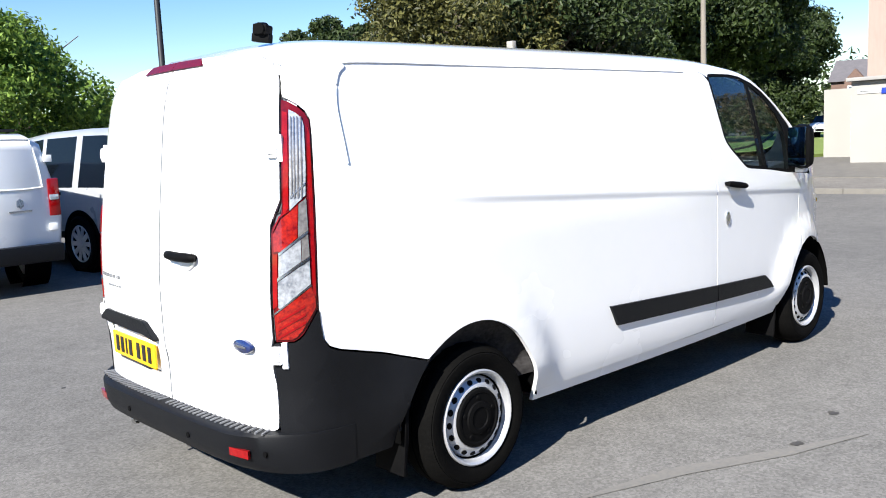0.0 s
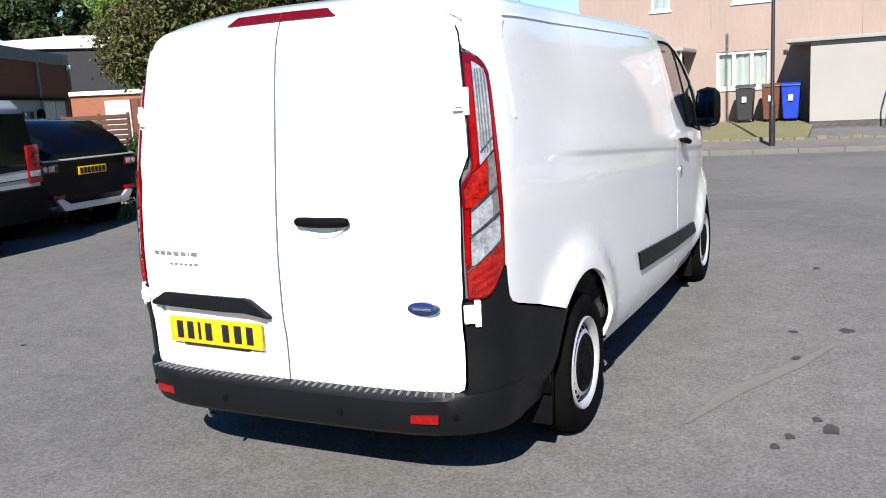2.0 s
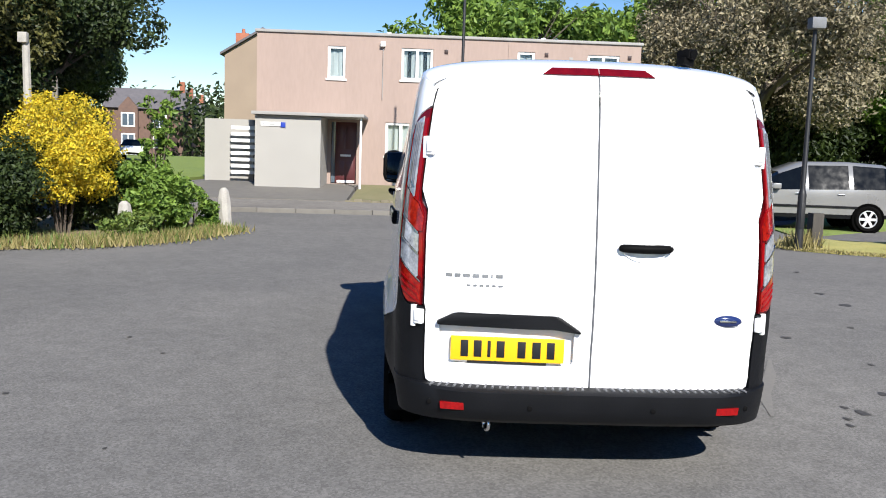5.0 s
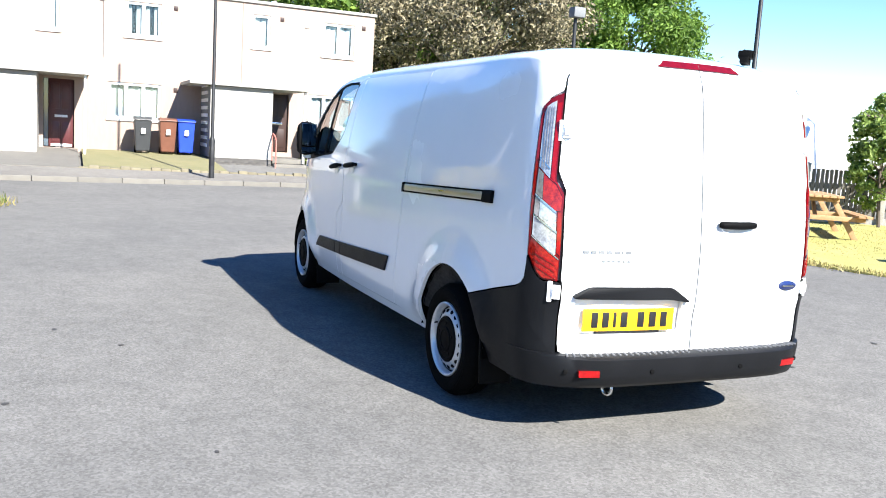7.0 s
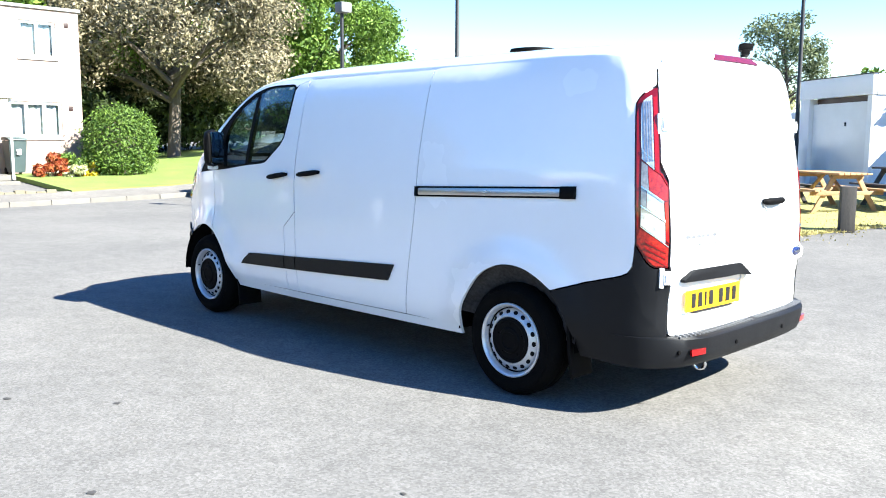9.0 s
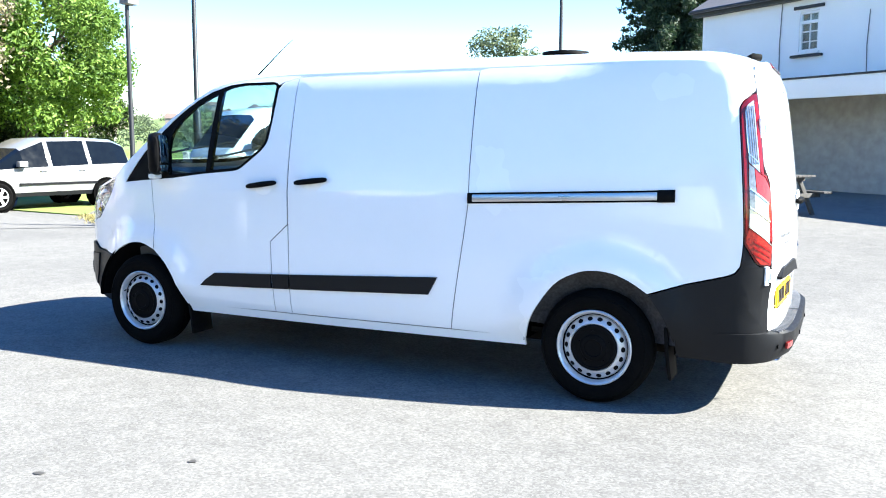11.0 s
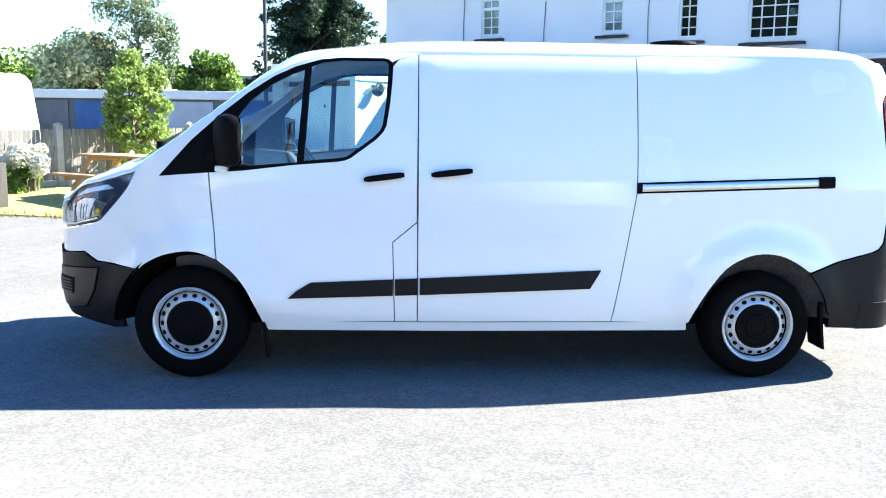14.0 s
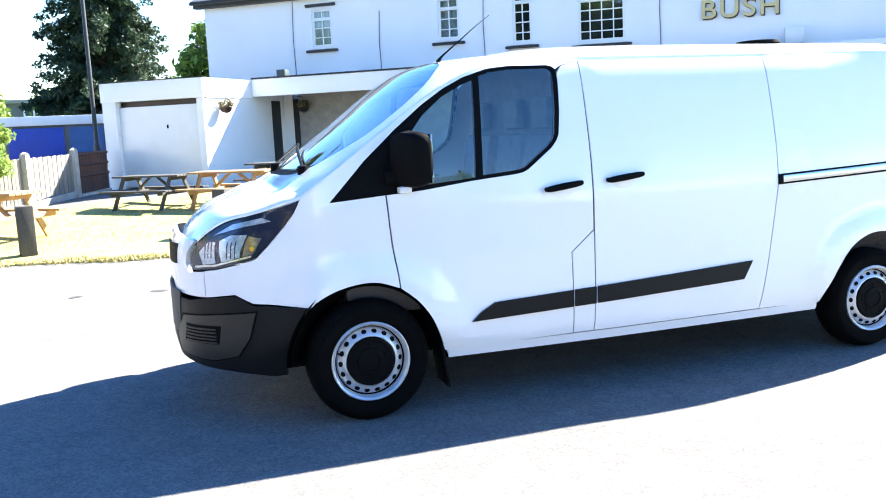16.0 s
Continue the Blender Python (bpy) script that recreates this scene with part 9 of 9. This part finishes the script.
def build_things():
    for x, y, rz, sc, wd, lb in ((6.84, -8.92, -35, 0.98, M_TABLE, "pine picnic table with benches on the lawn"), (4.42, -11.88, -36, 0.82, M_TABLE_DARK, "small dark weathered picnic table with benches on the lawn"), (3.0, -11.16, -34, 0.9, M_TABLE, "pine picnic table with benches on the lawn"),
                                 (1.85, -12.25, -36, 0.92, M_TABLE_DARK, "dark weathered picnic table with benches by the pub"), (0.2, -11.1, -36, 0.95, M_TABLE_DARK, "dark weathered picnic table with benches by the pub")):
        picnic(pose(x, y, gz(x, y) + 0.02, 0, 0, rz) @ Matrix.Scale(sc, 4), wd, lb)
    for x, y, h in ((10.75, -6.5, 0.66), (8.5, -7.9, 0.72), (6.08, -7.52, 0.7), (3.45, -8.05, 0.7), (1.74, -8.75, 0.68), (0.84, -9.55, 0.68)):
        b = thing("timber_bollard", "dark weathered square timber post at the lawn edge", "bollard", pose(x, y, gz(x, y), 0, 0, 17 * x), "posts along the lawn")
        part("post", box(-0.105, 0.105, -0.105, 0.105, -0.05, h, 0.014), M_BOLLARD, b)
    # fence: concrete posts, upright boards, a brown length at the garage
    corners = [(11.05, -8.2), (9.8, -9.4), (8.6, -10.6), (7.66, -11.65), (6.7, -12.67), (5.98, -14.22)]
    crest = (1.21, 1.24, 1.27, 1.28, 1.3, 1.33)
    fen = thing("board_fence", "weathered pale grey board fence with concrete posts", "fence")
    def board_mesh(width, wood):
        bm = box(-width / 2, width / 2, -0.009, 0.009, 0.0, 1.0, 0.003)
        me = bpy.data.meshes.new("board")
        bm.to_mesh(me)
        bm.free()
        me.materials.append(wood)
        return me
    board = board_mesh(0.071, M_FENCE)
    for i, (px, py) in enumerate(corners):
        qx, qy = corners[min(i + 1, len(corners) - 1)]
        if i == len(corners) - 1:
            qx, qy = 5.35, -15.5
        run, ang = math.hypot(qx - px, qy - py), math.degrees(math.atan2(qy - py, qx - px))
        g = gz(px, py)
        post = box(-0.065, 0.065, -0.065, 0.065, -0.1, crest[i] + 0.07 - g, 0.012)
        join(post, lathe([(0.092, crest[i] + 0.07 - g), (0.092, crest[i] + 0.09 - g), (0.0, crest[i] + 0.13 - g)], 4))
        part("concrete_post", post, M_CONCRETE, fen, "pale concrete post", m=pose(px, py, g, 0, 0, ang))
        if i == len(corners) - 1:
            break
        fx, fy = (qx - px) / run, (qy - py) / run
        cnt = int((run - 0.16) / 0.08)
        for k in range(cnt):
            d = 0.13 + k * (run - 0.26) / (cnt - 1)
            bx, by = px + fx * d, py + fy * d
            top = crest[i] + (crest[i + 1] - crest[i]) * d / run + 0.006 * ((k * 7) % 3 - 1)
            base = gz(bx, by) + 0.14
            shared("board", board, fen, pose(bx - fy * 0.006 * (k % 2), by + fx * 0.006 * (k % 2), base, 0, 0, ang) @ Matrix.Diagonal((1, 1, top - base, 1)))
        for z in (0.3, 0.75):
            part("rail", rod([(px + fx * 0.06 - fy * 0.04, py + fy * 0.06 + fx * 0.04, g + z), (qx - fx * 0.06 - fy * 0.04, qy - fy * 0.06 + fx * 0.04, gz(qx, qy) + z)], 0.03, 4), M_FENCE, fen)
        part("gravel_board", box(0.06, run - 0.06, -0.02, 0.02, -0.05, 0.135), M_CONCRETE, fen, m=pose(px, py, g, 0, 0, ang) @ Matrix.Rotation(-math.atan2(gz(qx, qy) - g, run), 4, "Y"))
    bf = thing("brown_fence", "short brown board fence panel on a concrete footing", "fence")
    px, py = corners[-1]
    run, ang = math.hypot(5.42 - px, -15.42 - py), math.degrees(math.atan2(-15.42 - py, 5.42 - px))
    fx, fy = math.cos(radians(ang)), math.sin(radians(ang))
    brown = board_mesh(0.118, M_FENCE_BROWN)
    for k in range(10):
        d = 0.13 + k * (run - 0.2) / 9
        base = gz(px + fx * d, py + fy * d) + 0.04
        shared("board", brown, bf, pose(px + fx * d, py + fy * d, base, 0, 0, ang) @ Matrix.Diagonal((1, 1, 1.36 - base, 1)))
    for z in (0.85, 1.08, 1.3):
        part("rail", rod([(px + fx * 0.06 + fy * 0.03, py + fy * 0.06 - fx * 0.03, z), (px + fx * run + fy * 0.03, py + fy * run - fx * 0.03, z + 0.03)], 0.03, 4), M_FENCE_BROWN, bf)
    part("footing", box(0.08, run, -0.07, 0.07, -0.15, 0.06, 0.01), M_CONCRETE, bf, m=pose(px, py, gz(px, py), 0, 0, ang) @ Matrix.Rotation(-math.atan2(gz(5.42, -15.42) - gz(px, py), run), 4, "Y"))
    # lamp posts and poles
    def lamp_post(x, y, h, r, label, foot=1.2, head=True):
        lp = thing("street_lamp", label, "lamp post", pose(x, y, gz(x, y)))
        part("column", lathe([(r * 1.6, -0.05), (r * 1.6, foot - 0.05), (r * 1.3, foot), (r, foot + 0.06), (r * 0.75, h)], 14), M_POST, lp, "black steel column")
        part("door_plate", box(-r * 1.7, -r * 1.55, -r * 0.7, r * 0.7, 0.4, 0.85, 0.004), M_POST, lp)
        if head:
            part("arm", rod([(0, 0, h), (-0.1, 0, h + 0.25), (-0.7, 0, h + 0.35)], [r * 0.75, r * 0.6, r * 0.5], 8), M_POST, lp)
            part("lantern", box(-1.25, -0.65, -0.13, 0.13, h + 0.28, h + 0.40, 0.04), M_GREYWALL, lp)
        return lp
    lamp_post(17.1, -0.25, 8, 0.042, "tall black lamp post on the pavement", 1.05, False)
    lamp_post(22.6, -21.8, 9, 0.10, "tall black lamp post beyond the lane", 1.8)
    lc = lamp_post(10.32, -6.02, 3.9, 0.045, "black lamp post with a floodlight on the grass corner", 1.05, False)
    part("floodlight", box(-0.16, 0.06, -0.13, 0.13, 3.86, 4.06, 0.04), M_GREYWALL, lc, "grey floodlight")
    lamp_post(5.62, -15.95, 7, 0.05, "slim black lamp post behind the garage", 1.0)
    lp = lamp_post(4.88, 11.55, 8, 0.06, "slim black lamp post behind the parked cars", 1.0)
    part("yellow_band", lathe([(0.068, 1.78), (0.07, 1.8), (0.07, 2.0), (0.068, 2.02)], 12), M_YELLOW, lp, "yellow band")
    for x, y, h in ((31.9, 15.9, 9), (40.5, -31, 9)):
        tp = thing("telegraph_pole", "grey wooden telegraph pole", "pole", pose(x, y, gz(x, y)))
        part("pole", lathe([(0.14, -0.1), (0.13, 2), (0.10, h), (0.0, h + 0.05)], 12), M_POLEWOOD, tp)
        part("cross_arm", box(-0.05, 0.05, -0.7, 0.7, h - 0.5, h - 0.38), M_POLEWOOD, tp)
    ps = thing("old_post", "tall weathered broken white post in the bed", "post", pose(9.6, 7.15, 0.0))
    part("post", rod([(0, 0, -0.05), (0.01, 0, 1.6), (-0.02, 0.01, 3.05), (-0.05, 0.02, 3.2)], [0.075, 0.07, 0.06, 0.05], 8), M_CONCRETE, ps)
    part("cap", box(-0.13, -0.02, -0.05, 0.10, 3.05, 3.22, 0.02), M_CONCRETE, ps)
    for x, y, h in ((10.75, 4.2, 0.78), (9.0, 5.39, 0.6), (7.25, 6.68, 0.6), (6.75, 8.3, 0.5)):
        st = thing("stone_post", "white-painted stone bollard at the edge of the bed", "bollard", pose(x, y, 0, 3, -2, 20 * x), "stone posts along the bed")
        part("stone", lathe([(0.12, -0.08), (0.115, h * 0.7), (0.09, h * 0.93), (0.04, h), (0, h)], 8), M_CONCRETE, st)
    # stone by the bed, handrail bollard, bins
    wheelie(22.6, 0.95, M_BIN_GREY, "dark grey wheelie bin beside the flats")
    wheelie(22.6, 0.25, M_BIN_BROWN, "brown wheelie bin beside the flats")
    wheelie(22.6, -0.27, M_BIN_BLUE, "blue wheelie bin beside the flats")
    wheelie(22.9, -4.15, M_BIN_GREEN, "dark green wheelie bin beside the porch")
    fw = thing("low_front_wall", "low stone edging along the front of the flats", "wall", kind="structure")
    for k in range(26):
        y = 2.6 - k * 0.24
        part("stone", box(18.30, 18.46, y - 0.115, y + 0.115, 0.10, 0.2 + 0.02 * ((k * 5) % 3), 0.02), M_EDGE, fw)


build_cars()
build_things()
